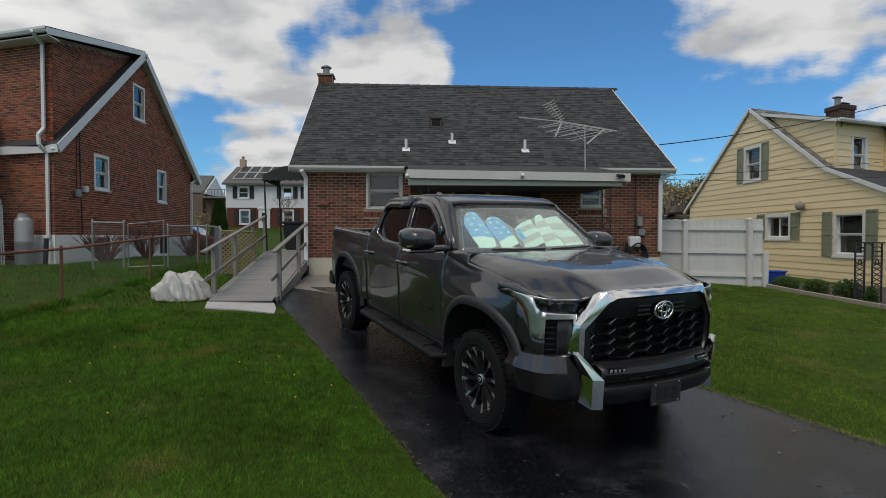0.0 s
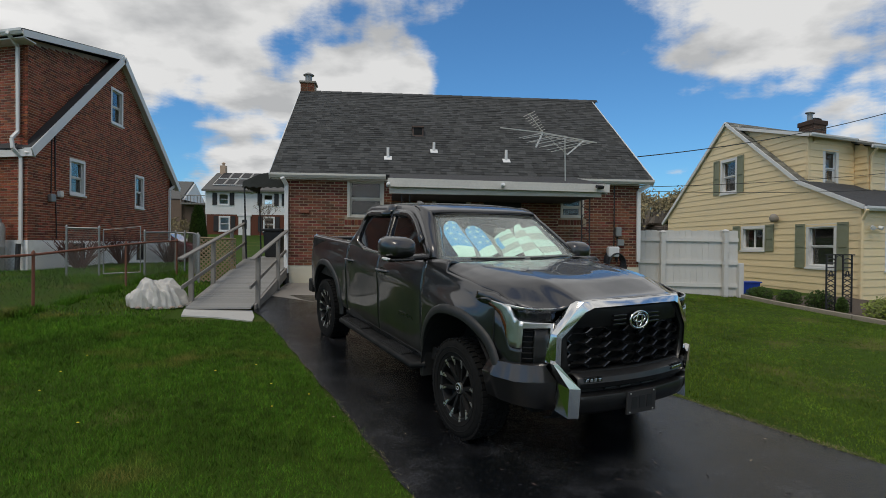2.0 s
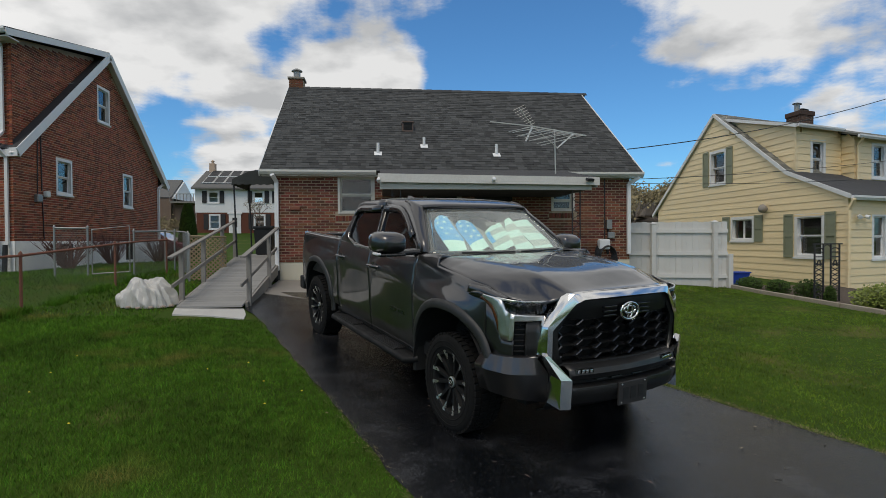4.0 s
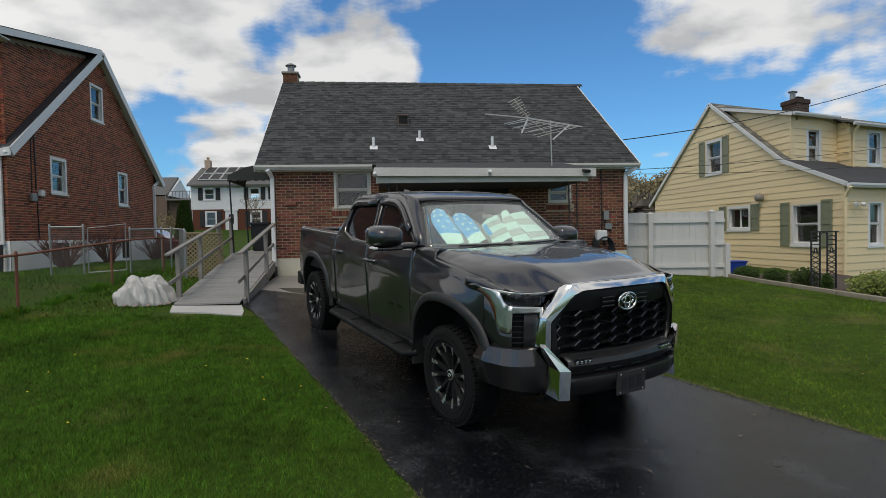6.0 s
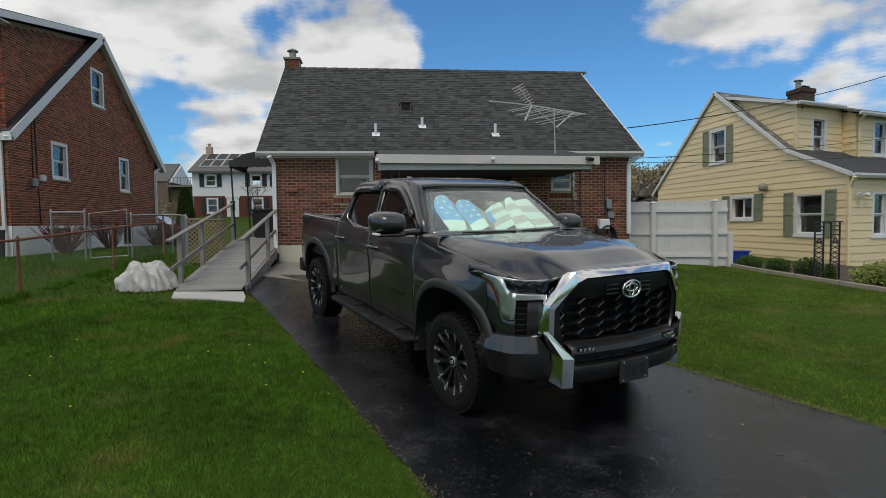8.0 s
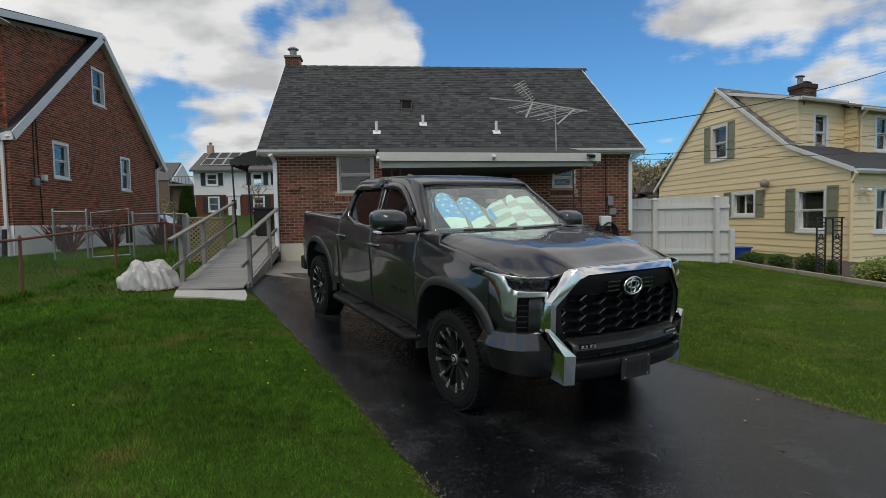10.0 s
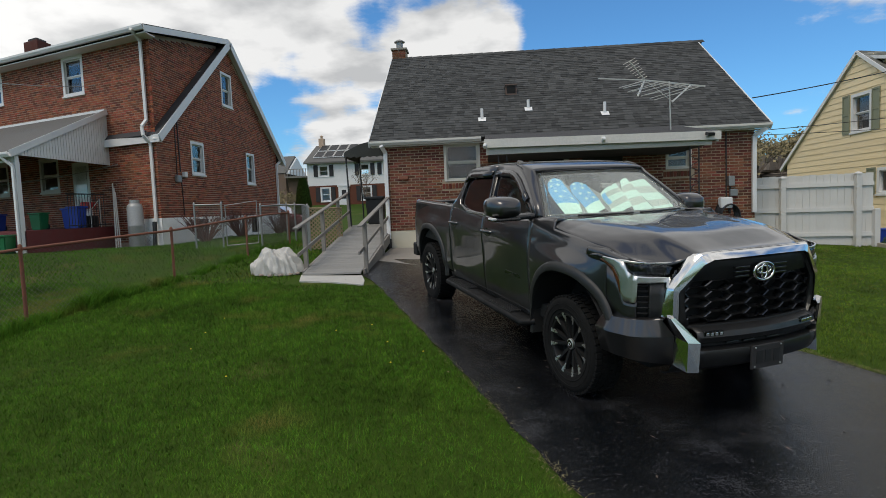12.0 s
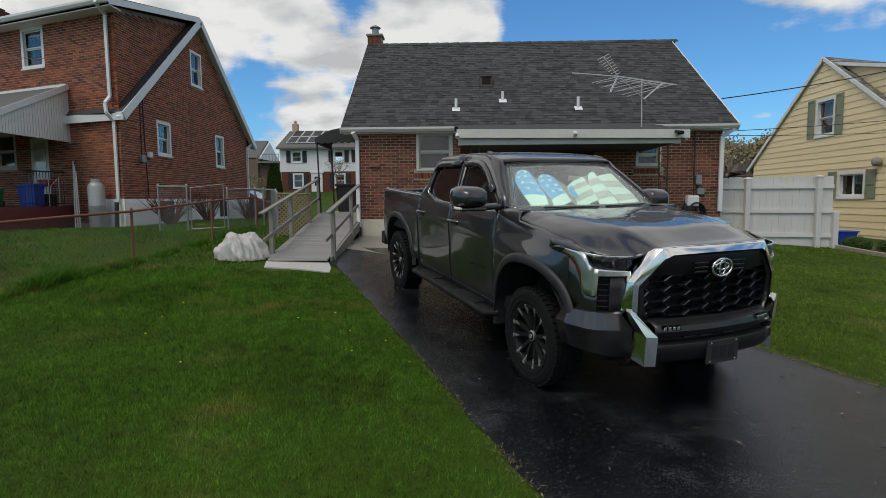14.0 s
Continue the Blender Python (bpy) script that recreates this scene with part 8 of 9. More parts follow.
# gate frame
gate = thing("chain_link_gate", (-7.2, 16.7, gz(-7.2, 16.7)), "galvanised pipe gate standing in the fence", "gate")
gate.location = (-5.9, 13.2, gz(-5.9, 13.2))
ORIGIN[gate] = gate.location.copy()
bm = bmesh.new()
zg = gz(-5.9, 13.2)
rod(bm, [(-6.33, 13.2, zg + 0.08), (-6.33, 13.2, zg + 1.06), (-5.54, 13.2, zg + 1.14), (-5.54, 13.2, zg + 0.12), (-6.33, 13.2, zg + 0.08)], 0.015, 8)
part("gate_frame", bm, M["galv"], gate)
chain_fence([(-4.08, 12.62), (-3.30, 12.60)], 0.98, [(-4.08, 12.62)], M["lattice"], M["galv"], "lattice_screen", "tan lattice screen beside the ramp", M["lattice"], pitch=0.10, wire=0.011)

# ---- white vinyl fence ----
pv = thing("vinyl_fence", (7.4, 13.4, 0.5), "white vinyl board fence with scalloped top", "fence")
PVA, PVB = Vector((6.03, 13.62, 0)), Vector((8.55, 13.02, 0))
PL = (PVB - PVA).length
pd = (PVB - PVA).normalized()
pn = Vector((pd.y, -pd.x, 0))


def pv_at(s, off, z):
    p = PVA + pd * s + pn * off
    return Vector((p.x, p.y, z))


PVZ = lambda s: 0.60 - 0.16 * s / PL
n_p = 19
for k in range(n_p):
    s0, s1 = PL * k / n_p, PL * (k + 1) / n_p - 0.003
    arc = 0.05 * math.cos(math.pi * ((k + 0.5) / n_p * 3 % 1 - 0.5)) * 0.6
    zt = 2.08 + 0.01 * math.sin(k * 2.1)
    bm = bmesh.new()
    hexa(bm, [pv_at(s0, -0.012, PVZ(s0)), pv_at(s1, -0.012, PVZ(s1)), pv_at(s1, 0.012, PVZ(s1)), pv_at(s0, 0.012, PVZ(s0)), pv_at(s0, -0.012, zt), pv_at(s1, -0.012, zt - 0.004), pv_at(s1, 0.012, zt - 0.004), pv_at(s0, 0.012, zt)])
    bmesh.ops.recalc_face_normals(bm, faces=bm.faces)
    part("board", bm, M["pvc"], pv)
for z in (0.74, 1.30, 1.86):
    bm = bmesh.new()
    hexa(bm, [pv_at(0, 0.014, z - 0.045), pv_at(PL, 0.014, z - 0.06), pv_at(PL, 0.055, z - 0.06), pv_at(0, 0.055, z - 0.045), pv_at(0, 0.014, z + 0.045), pv_at(PL, 0.014, z + 0.03), pv_at(PL, 0.05, z + 0.03), pv_at(0, 0.05, z + 0.045)])
    bmesh.ops.recalc_face_normals(bm, faces=bm.faces)
    part("rail", bm, M["pvc"], pv)
for s, zt in ((0.03, 1.98), (0.80, 2.02), (2.27, 2.05)):
    bm = bmesh.new()
    a = pv_at(s, 0.09, 0)
    box(bm, a.x - 0.055, a.x + 0.055, a.y - 0.055, a.y + 0.055, 0.35, zt, 0.008)
    lathe(bm, [(0.09, 0), (0.09, 0.02), (0.02, 0.06), (0, 0.06)], 4, Matrix.Translation((a.x, a.y, zt)) @ Matrix.Rotation(radians(45), 4, "Z"))
    part("post", bm, M["pvc"], pv)
bm = bmesh.new()
box(bm, 8.52, 8.64, 12.90, 13.02, 0.2, 1.28, 0.01)
part("short_post", bm, M["pvc"], pv)

# ---- flower bed, trellis, bushes by the yellow house ----
ed = thing("bed_edging", (9.3, 11, 0.2), "weathered timber edging along the flower bed", "edging", kind="structure")
EDGE = [(8.62, 12.92), (8.75, 12.0), (8.89, 11.1), (9.05, 10.1), (9.23, 9.1), (9.5, 7.5), (9.9, 5.2)]
for (x0, y0), (x1, y1) in zip(EDGE, EDGE[1:]):
    bm = bmesh.new()
    beam(bm, (x0, y0, gz(x0, y0) + 0.015), (x1 - 0.005, y1 + 0.02, gz(x1, y1) + 0.015), 0.10, 0.15, bevel=0.012)
    part("timber", bm, M["old_timber"], ed)
bm = bmesh.new()
sheet(bm, [[(x + 0.05 + (12.25 - x) * k / 10, y + 0.06 * k, gz(x + 0.05 + (12.25 - x) * k / 10, y + 0.06 * k) + 0.035) for k in range(11)] for x, y in [(8.66, 13.45)] + EDGE], flip=True)
tagged(part("bed_soil", bm, M["soil"]), "bare soil and mulch of the flower bed", "soil", kind="structure")
tre = thing("garden_trellis", (9.4, 10.85, 0.1), "black metal garden arch with lattice sides", "trellis")


def tre_side(x0, x1, y):
    z0, z1 = -0.05, 1.52
    for x in (x0, x1):
        bm = bmesh.new()
        rod(bm, [(x, y, z0), (x, y, z1)], 0.020, 6)
        part("upright", bm, M["iron"], tre)
    bm = bmesh.new()
    w = x1 - x0
    for k in range(10):
        za = 0.10 + k * 0.105
        rod(bm, [(x0, y, za), (x1, y, za + 0.10)], 0.011, 5)
        rod(bm, [(x1, y, za), (x0, y, za + 0.10)], 0.011, 5)
    for z in (0.10, 1.10, 1.26, 1.36):
        rod(bm, [(x0, y, z), (x1, y, z)], 0.013, 5)
    rod(bm, [(x0 + w * (0.5 + 0.5 * math.cos(a)), y, 1.38 + 0.07 * math.sin(a)) for a in np.linspace(0, math.pi, 9)], 0.013, 5)
    rod(bm, [(x0 + w * 0.5 + 0.03 * math.cos(a), y, 1.14 + 0.05 * math.sin(a)) for a in np.linspace(0, math.tau, 11)], 0.014, 5)
    part("lattice_panel", bm, M["iron"], tre)


tre_side(9.09, 9.29, 10.85)
tre_side(9.46, 9.66, 10.85)
bm = bmesh.new()
beam(bm, (9.05, 10.85, 1.53), (9.72, 10.85, 1.53), 0.03, 0.025)
rod(bm, [(9.29 + 0.085 * (1 + math.cos(a)), 10.85, 1.42 + 0.09 * math.sin(a)) for a in np.linspace(0, math.pi, 9)], 0.009, 5)
part("top_bar", bm, M["iron"], tre)


def bush(x, y, z, rx, ry, rz, mat, n, leaf, seed, name="bush", label="rounded evergreen bush in the flower bed", ragged=0.18):
    """A shrub of many small leaves on twigs."""
    rnd = random.Random(seed)
    b = thing(name, (x, y, z), label, "bush")
    v, f = [], []
    for k in range(n):
        d = Vector((rnd.gauss(0, 1), rnd.gauss(0, 1), rnd.gauss(0, 1))).normalized()
        r = (rnd.random() ** 0.35) * (1 + ragged * noise.noise(d * 2.3 + Vector((seed, 0, 0))))
        c = Vector((x + d.x * rx * r, y + d.y * ry * r, z + rz * 0.95 + d.z * rz * r))
        if c.z < z:
            c.z = z + rnd.random() * 0.1
        t = Vector((rnd.gauss(0, 1), rnd.gauss(0, 1), rnd.gauss(0.5, 1))).normalized()
        s = t.orthogonal().normalized() * leaf * 0.45
        t = t * leaf * rnd.uniform(0.7, 1.3)
        m = len(v)
        v += [tuple(c - t * 0.5), tuple(c + s), tuple(c + t * 0.5), tuple(c - s)]
        f += [(m, m + 1, m + 2, m + 3)]
    raw("leaves", v, f, mat, b, kind="stuff")
    bm = bmesh.new()
    for k in range(9):
        a = rnd.random() * math.tau
        rod(bm, [(x, y, z - 0.05), (x + 0.4 * rx * math.cos(a), y + 0.4 * ry * math.sin(a), z + rz * 0.8), (x + 0.75 * rx * math.cos(a), y + 0.75 * ry * math.sin(a), z + rz * 1.5)], [0.02, 0.012, 0.005], 5)
    part("stems", bm, M["bark"], b)
    return b


for i, (x, y, rx, rz) in enumerate(((9.02, 12.85, 0.33, 0.145), (9.24, 12.12, 0.28, 0.16), (9.32, 11.32, 0.29, 0.20), (9.30, 10.68, 0.12, 0.17))):
    bush(x, y, gz(x, y) - 0.06, rx, rx * 0.9, rz * 1.3, M["leaf_dark"], 2600, 0.036, 20 + i, ragged=0.12)
bush(9.90, 9.95, gz(9.90, 9.95) - 0.04, 0.68, 0.55, 0.27, M["leaf_lime"], 5200, 0.05, 40, label="spreading yellow-green shrub in the flower bed", ragged=0.3)
bush(10.55, 9.1, gz(10.55, 9.1) - 0.04, 0.60, 0.55, 0.28, M["leaf_lime"], 4200, 0.05, 41, label="spreading yellow-green shrub in the flower bed", ragged=0.3)
bb = thing("recycling_bin", (9.13, 13.55, 0.4), "blue plastic recycling tub beside the fence", "bin")
bm = bmesh.new()
hexa(bm, [(9.0, 13.5, 0.46), (9.44, 13.5, 0.46), (9.44, 13.8, 0.46), (9.0, 13.8, 0.46), (8.96, 13.46, 0.78), (9.48, 13.46, 0.78), (9.48, 13.84, 0.78), (8.96, 13.84, 0.78)])
bmesh.ops.bevel(bm, geom=list(bm.edges), offset=0.015, segments=2, affect="EDGES")
part("tub", bm, M["blue_plastic"], bb)
bm = bmesh.new()
box(bm, 8.94, 9.50, 13.44, 13.86, 0.76, 0.795, 0.012)
part("tub_rim", bm, M["blue_plastic"], bb)

# ---- bare shrubs along the whitewashed foundation ----
def twig_bush(x, y, h, n, seed):
    rnd = random.Random(seed)
    b = thing("bare_shrub", (x, y, gz(x, y)), "leafless reddish-brown shrub against the foundation", "shrub", "bare shrubs by the brick wall")
    bm = bmesh.new()
    for k in range(n):
        a, l = rnd.random() * math.tau, h * rnd.uniform(0.6, 1.1)
        sp = rnd.uniform(0.15, 0.6)
        z = gz(x, y)
        p0 = Vector((x + 0.1 * math.cos(a), y + 0.1 * math.sin(a), z))
        p1 = p0 + Vector((sp * 0.5 * math.cos(a), sp * 0.5 * math.sin(a), l * 0.55))
        p2 = p1 + Vector((sp * 0.6 * math.cos(a + 0.4), sp * 0.6 * math.sin(a + 0.4), l * 0.45))
        rod(bm, [p0, p1, p2], [0.013, 0.010, 0.005], 4)
        for q in range(3):
            e = p1.lerp(p2, rnd.random())
            rod(bm, [e, e + Vector((rnd.uniform(-.2, .2), rnd.uniform(-.2, .2), rnd.uniform(0.05, .22)))], [0.006, 0.004], 4)
    part("twig_growth", bm, M["twig"], b, kind="stuff")


for i, (x, y, h) in enumerate(((-8.6, 16.6, 0.85), (-8.7, 19.4, 0.95), (-8.7, 23.2, 0.85), (-8.5, 24.4, 0.7))):
    twig_bush(x, y, h, 70, 60 + i)

# ---- the porch's clutter ----
for x, y, z, w, h, m, lb in ((-11.85, 15.25, 1.50, 0.34, 0.58, "blue_plastic", "blue recycling bin on the porch"), (-11.52, 15.05, 1.50, 0.36, 0.62, "blue_plastic", "blue recycling bin on the porch"),
                             (-12.45, 14.8, 1.50, 0.34, 0.48, "green_plastic", "green bin on the porch"), (-11.75, 12.8, gz(-11.75, 12.8), 0.36, 0.46, "green_plastic", "green bin on the lawn by the porch"), (-14.5, 15.6, 1.50, 0.4, 0.5, "blue_plastic", "blue bin in the porch's shade")):
    b = thing("porch_bin", (x, y, z), lb, "bin")
    wheelie(b, x, y, z, w, w, h, M[m], M[m])
rl = thing("porch_railing", (-11.34, 15.2, 1.50), "black iron railing at the porch steps", "railing")
bm = bmesh.new()
for k in range(14):
    y = 14.5 + k * 0.112
    rod(bm, [(-11.34, y, 1.50), (-11.34, y, 2.44)], 0.009, 5)
rod(bm, [(-11.34, 14.45, 2.45), (-11.34, 16.0, 2.47)], 0.018, 6)
rod(bm, [(-11.34, 14.45, 1.58), (-11.34, 16.0, 1.58)], 0.012, 6)
part("railing_bars", bm, M["iron"], rl, kind="stuff")
cart = thing("red_cart", (-11.6, 15.75, 1.50), "small red and black cart with a pale frame", "cart")
bm = bmesh.new()
box(bm, -11.72, -11.45, 15.45, 15.8, 2.05, 2.25, 0.05)
part("seat", bm, M["red_plastic"], cart)
bm = bmesh.new()
for x, y in ((-11.78, 15.45), (-11.40, 15.45), (-11.40, 15.85)):
    rod(bm, [(x, y, 1.50), (x, y, 2.32)], 0.014, 6)
rod(bm, [(-11.78, 15.45, 2.0), (-11.40, 15.45, 2.0), (-11.40, 15.85, 2.32)], 0.014, 6)
part("frame", bm, M["trim"], cart)
bm = bmesh.new()
box(bm, -11.75, -11.42, 15.5, 15.82, 1.5, 1.85, 0.06)
part("bag", bm, M["black"], cart)
lad = thing("leaning_poles", (-10.8, 15.6, gz(-10.8, 15.6)), "pale poles leaning against the brick wall", "poles")
for k in range(3):
    bm = bmesh.new()
    rod(bm, [(-10.78 + k * 0.07, 15.55, gz(-10.8, 15.6)), (-11.18 + k * 0.03, 16.2, 2.80 - k * 0.14)], 0.018, 6)
    part("pole", bm, M["trim"], lad)
TKX, TKY = -10.06, 15.45
zt = gz(TKX, TKY)
tk = thing("gas_tank", (TKX, TKY, zt), "tall silver gas cylinder beside the wall", "gas tank")
bm = bmesh.new()
lathe(bm, [(0.0, 0), (0.20, 0.0), (0.212, 0.03), (0.212, 0.62), (0.216, 0.63), (0.216, 0.66), (0.212, 0.67), (0.212, 1.16), (0.185, 1.24), (0.12, 1.29), (0, 1.30)], 28, Matrix.Translation((TKX, TKY, zt)))
part("cylinder", bm, M["tank"], tk, smooth=50)
bm = bmesh.new()
lathe(bm, [(0.13, 1.26), (0.13, 1.38), (0.12, 1.38), (0.12, 1.26)], 20, Matrix.Translation((TKX, TKY, zt)))
part("collar", bm, M["tank"], tk)
ds = thing("drain_stub", (-9.53, 15.5, 0.95), "short black drain pipe at the wall's foot", "drain pipe")
bm = bmesh.new()
rod(bm, [(-9.53, 15.45, 0.85), (-9.53, 15.5, 1.6)], 0.06, 10)
part("pipe", bm, M["black"], ds)

# ---- TV aerial on its mast ----
ae = thing("tv_aerial", (3.63, 11.5, 3.05), "bent aluminium TV aerial on a short mast", "aerial")
bm = bmesh.new()
rod(bm, [(3.70, 11.5, 2.98), (3.68, 11.5, 3.98)], 0.014, 8)
part("mast", bm, M["old_alu"], ae)
bm = bmesh.new()
A0, AH, A1 = Vector((2.30, 11.5, 4.11)), Vector((3.21, 11.5, 4.03)), Vector((4.37, 11.5, 3.85))
beam(bm, A0, AH, 0.020)
beam(bm, AH, A1, 0.024)
part("boom", bm, M["old_alu"], ae)
# swept elements, hanging towards the yard
for k in range(9):
    c = AH.lerp(A1, 0.02 + 0.93 * k / 8)
    e = Vector((2.58, 11.0, 3.81)).lerp(Vector((3.24, 11.0, 3.56)), k / 8) + Vector((0, 0, 0.025 * math.sin(k * 2.3)))
    bm = bmesh.new()
    rod(bm, [c, e], 0.0075, 5)
    part("element", bm, M["old_alu"], ae)
    bm = bmesh.new()
    rod(bm, [c, c + Vector((-0.10 - 0.01 * k, 0.42, 0.05))], 0.006, 5)
    part("element", bm, M["old_alu"], ae)
# small array standing off the boom
bm = bmesh.new()
B1 = Vector((2.90, 11.45, 4.40))
rod(bm, [AH, B1], 0.012, 6)
rod(bm, [AH, Vector((3.72, 11.5, 3.60))], 0.009, 6)
stem = part("array_stem", bm, M["old_alu"], ae)
for k in range(8):
    c = AH.lerp(B1, 0.1 + 0.9 * k / 7)
    bm = bmesh.new()
    l = 0.07 + 0.05 * k / 7
    rod(bm, [c + Vector((-l, 0.0, -l * 0.5)), c + Vector((l, 0.0, l * 0.5))], 0.0055, 5)
    part("short_element", bm, M["old_alu"], stem)
for a, b in (((3.20, 11.49, 4.02), (3.05, 11.45, 3.71)), ((4.08, 11.49, 3.88), (3.73, 11.5, 3.58))):
    bm = bmesh.new()
    beam(bm, a, b, 0.028)
    part("brace", bm, M["white"], ae, "bright aluminium brace")

# ---- overhead wires ----
for nm, a, b, sag, r in (("power_cable", (6.05, 13.2, 3.86), (17.2, 16.5, 6.42), 0.22, 0.012), ("phone_cable", (6.1, 13.5, 3.15), (17.2, 16.5, 4.25), 0.10, 0.008), ("phone_cable", (6.1, 13.4, 3.05), (13.5, 14.4, 3.3), 0.06, 0.007),
                         ("porch_cable", (-19.0, 16.0, 3.0), (-10.9, 16.1, 3.35), 0.3, 0.012), ("gable_cable", (LX + 0.24, 18.9, 6.75), (-13.4, 14.8, 5.6), 0.3, 0.01)):
    w = thing(nm, a, "thin dark overhead cable", "cable")
    bm = bmesh.new()
    p, q = Vector(a), Vector(b)
    rod(bm, [p.lerp(q, k / 24) - Vector((0, 0, sag * 4 * (k / 24) * (1 - k / 24))) for k in range(25)], r, 6)
    part("wire", bm, M["black"] if "porch" not in nm and "gable" not in nm else M["galv"], w)

# ---- hose reel and box behind the truck ----
hr = thing("hose_reel", (5.2, 12.5, 0.8), "black garden hose hung under a pale wall box", "hose reel")
bm = bmesh.new()
coil = np.linspace(0, 9, 217)
rod(bm, [(5.22 + (0.20 - 0.006 * math.sin(5 * k)) * math.cos(k * math.tau) + 0.01 * k, 12.70 - 0.02 * k, 1.32 + 0.26 * math.sin(k * math.tau) - 0.01 * k) for k in coil], 0.014, 6)
part("hose", bm, M["black"], hr)
bm = bmesh.new()
box(bm, 5.09, 5.35, 12.55, 12.72, 1.42, 1.66, 0.035)
part("wall_box", bm, M["white"], hr, "pale plastic wall box")
bm = bmesh.new()
box(bm, 5.15, 5.3, 12.70, 12.872, 1.45, 1.6, 0.01)
part("bracket", bm, M["black"], hr)
# ---- beyond the yards ----
wh = thing("white_house", (-12, 52, 2.4), "white and brick house with solar panels on its roof", "house")
WX0, WX1, WY = -15.75, -7.0, 50.0
PW = wall_map("x", WY, -1)
w_up = [(-14.72, -13.75, 4.95, 6.0), (-10.95, -10.0, 4.95, 6.0), (-8.9, -8.0, 4.95, 6.0)]
w_lo = [(-14.62, -13.66, 2.7, 4.0), (-10.9, -9.9, 2.7, 4.0)]
bm = bmesh.new()
wall(bm, PW, [WX0, WX1], 4.15, lambda u: 6.30, w_up)
part("wall", bm, M["white"], wh, "white sided upper storey")
bm = bmesh.new()
wall(bm, PW, [WX0 + 0.1, WX1], 1.0, lambda u: 4.146, w_lo)
part("wall", bm, M["brick"], wh)
for o in w_up + w_lo:
    window(wh, PW, *o, M["white"], 0.12)
    for a, b in ((o[0] - 0.42, o[0] - 0.05), (o[1] + 0.05, o[1] + 0.42)):
        bm = bmesh.new()
        box(bm, a, b, WY - 0.06, WY - 0.004, o[2], o[3])
        part("shutter", bm, M["dark"], wh, "black shutter")
bm = bmesh.new()
box(bm, -12.95, -11.95, WY - 0.08, WY - 0.004, 1.6, 4.0)
box(bm, -13.05, -11.85, WY - 0.12, WY - 0.004, 4.0, 4.14)
part("door_surround", bm, M["white"], wh)
bm = bmesh.new()
box(bm, -12.65, -12.25, WY - 0.10, WY - 0.082, 2.9, 3.7)
part("door_pane", bm, M["dark"], wh)
for x in (WX0, WX1):
    bm = bmesh.new()
    wall(bm, wall_map("y", x, -1 if x == WX0 else 1), [WY + 0.23, WY + 4, WY + 8], 1.0, lambda y: 6.2 + 1.85 * (1 - abs(y - WY - 4) / 4), [])
    part("wall", bm, M["white"], wh)
roof_slab(wh, [(WX0 - 0.2, WY - 0.4, 6.25), (WX1 + 0.2, WY - 0.4, 6.25), (WX1 + 0.2, WY + 4, 8.2), (WX0 - 0.2, WY + 4, 8.2)], (0, 0, -0.15), M["shingle_grey"])
roof_slab(wh, [(WX0 - 0.2, WY + 8.4, 6.25), (WX1 + 0.2, WY + 8.4, 6.25), (WX1 + 0.2, WY + 4, 8.2), (WX0 - 0.2, WY + 4, 8.2)], (0, 0, -0.15), M["shingle_grey"])
for r in range(2):
    for c in range(6):
        y0, x0 = WY + 0.5 + r * 1.70, WX0 + 0.45 + c * 0.92
        z = lambda y: 6.25 + (y - WY + 0.4) * 1.95 / 4.4 + 0.06
        bm = bmesh.new()
        slab(bm, [(x0, y0, z(y0)), (x0 + 0.88, y0, z(y0)), (x0 + 0.88, y0 + 1.55, z(y0 + 1.55)), (x0, y0 + 1.55, z(y0 + 1.55))], (0, 0, 0.05))
        pn_ = part("solar_panel", bm, M["machined"], wh, "dark solar panel in a pale frame")
        bm = bmesh.new()
        slab(bm, [(x0 + 0.06, y0 + 0.06, z(y0 + 0.06) + 0.054), (x0 + 0.82, y0 + 0.06, z(y0 + 0.06) + 0.054), (x0 + 0.82, y0 + 1.49, z(y0 + 1.49) + 0.054), (x0 + 0.06, y0 + 1.49, z(y0 + 1.49) + 0.054)], (0, 0, 0.004))
        part("cell_layer", bm, M["solar"], pn_)
bm = bmesh.new()
box(bm, WX0 + 0.15, WX0 + 0.65, WY + 3.6, WY + 4.2, 7.2, 8.85, 0.02)
lathe(bm, [(0.12, 8.85), (0.12, 9.05), (0.2, 9.06), (0, 9.2)], 10, Matrix.Translation((WX0 + 0.40, WY + 3.9, 0)))
part("chimney", bm, M["mortar_red"], wh)
fh = thing("far_brick_house", (-23, 70, 3), "distant brick house with a grey gabled roof", "house")
bm = bmesh.new()
box(bm, -29.5, -21.7, 70, 78, 2, 6.3)
box(bm, -29.0, -24.6, 69.4, 70, 2, 6.8)
part("wall", bm, M["far_brick"], fh)
bm = bmesh.new()
slab(bm, [(-29.2, 69.3, 6.9), (-29.2, 78, 6.9), (-29.2, 73.5, 9.4)], (4.6, 0, 0))
part("roof", bm, M["shingle_grey"], fh)
bm = bmesh.new()
slab(bm, [(-24.6, 69.6, 6.8), (-24.58, 77.6, 6.8), (-24.58, 73.5, 9.15)], (0.2, 0, 0))
part("gable", bm, M["white"], fh)
bm = bmesh.new()
box(bm, -24.4, -21.6, 68.5, 74, 6.2, 6.4)
for k in range(8):
    box(bm, -24.4 + k * 0.38, -24.34 + k * 0.38, 68.4, 68.46, 6.4, 7.2)
box(bm, -24.4, -21.6, 68.4, 68.48, 7.2, 7.28)
part("balcony", bm, M["rail_wood"], fh)


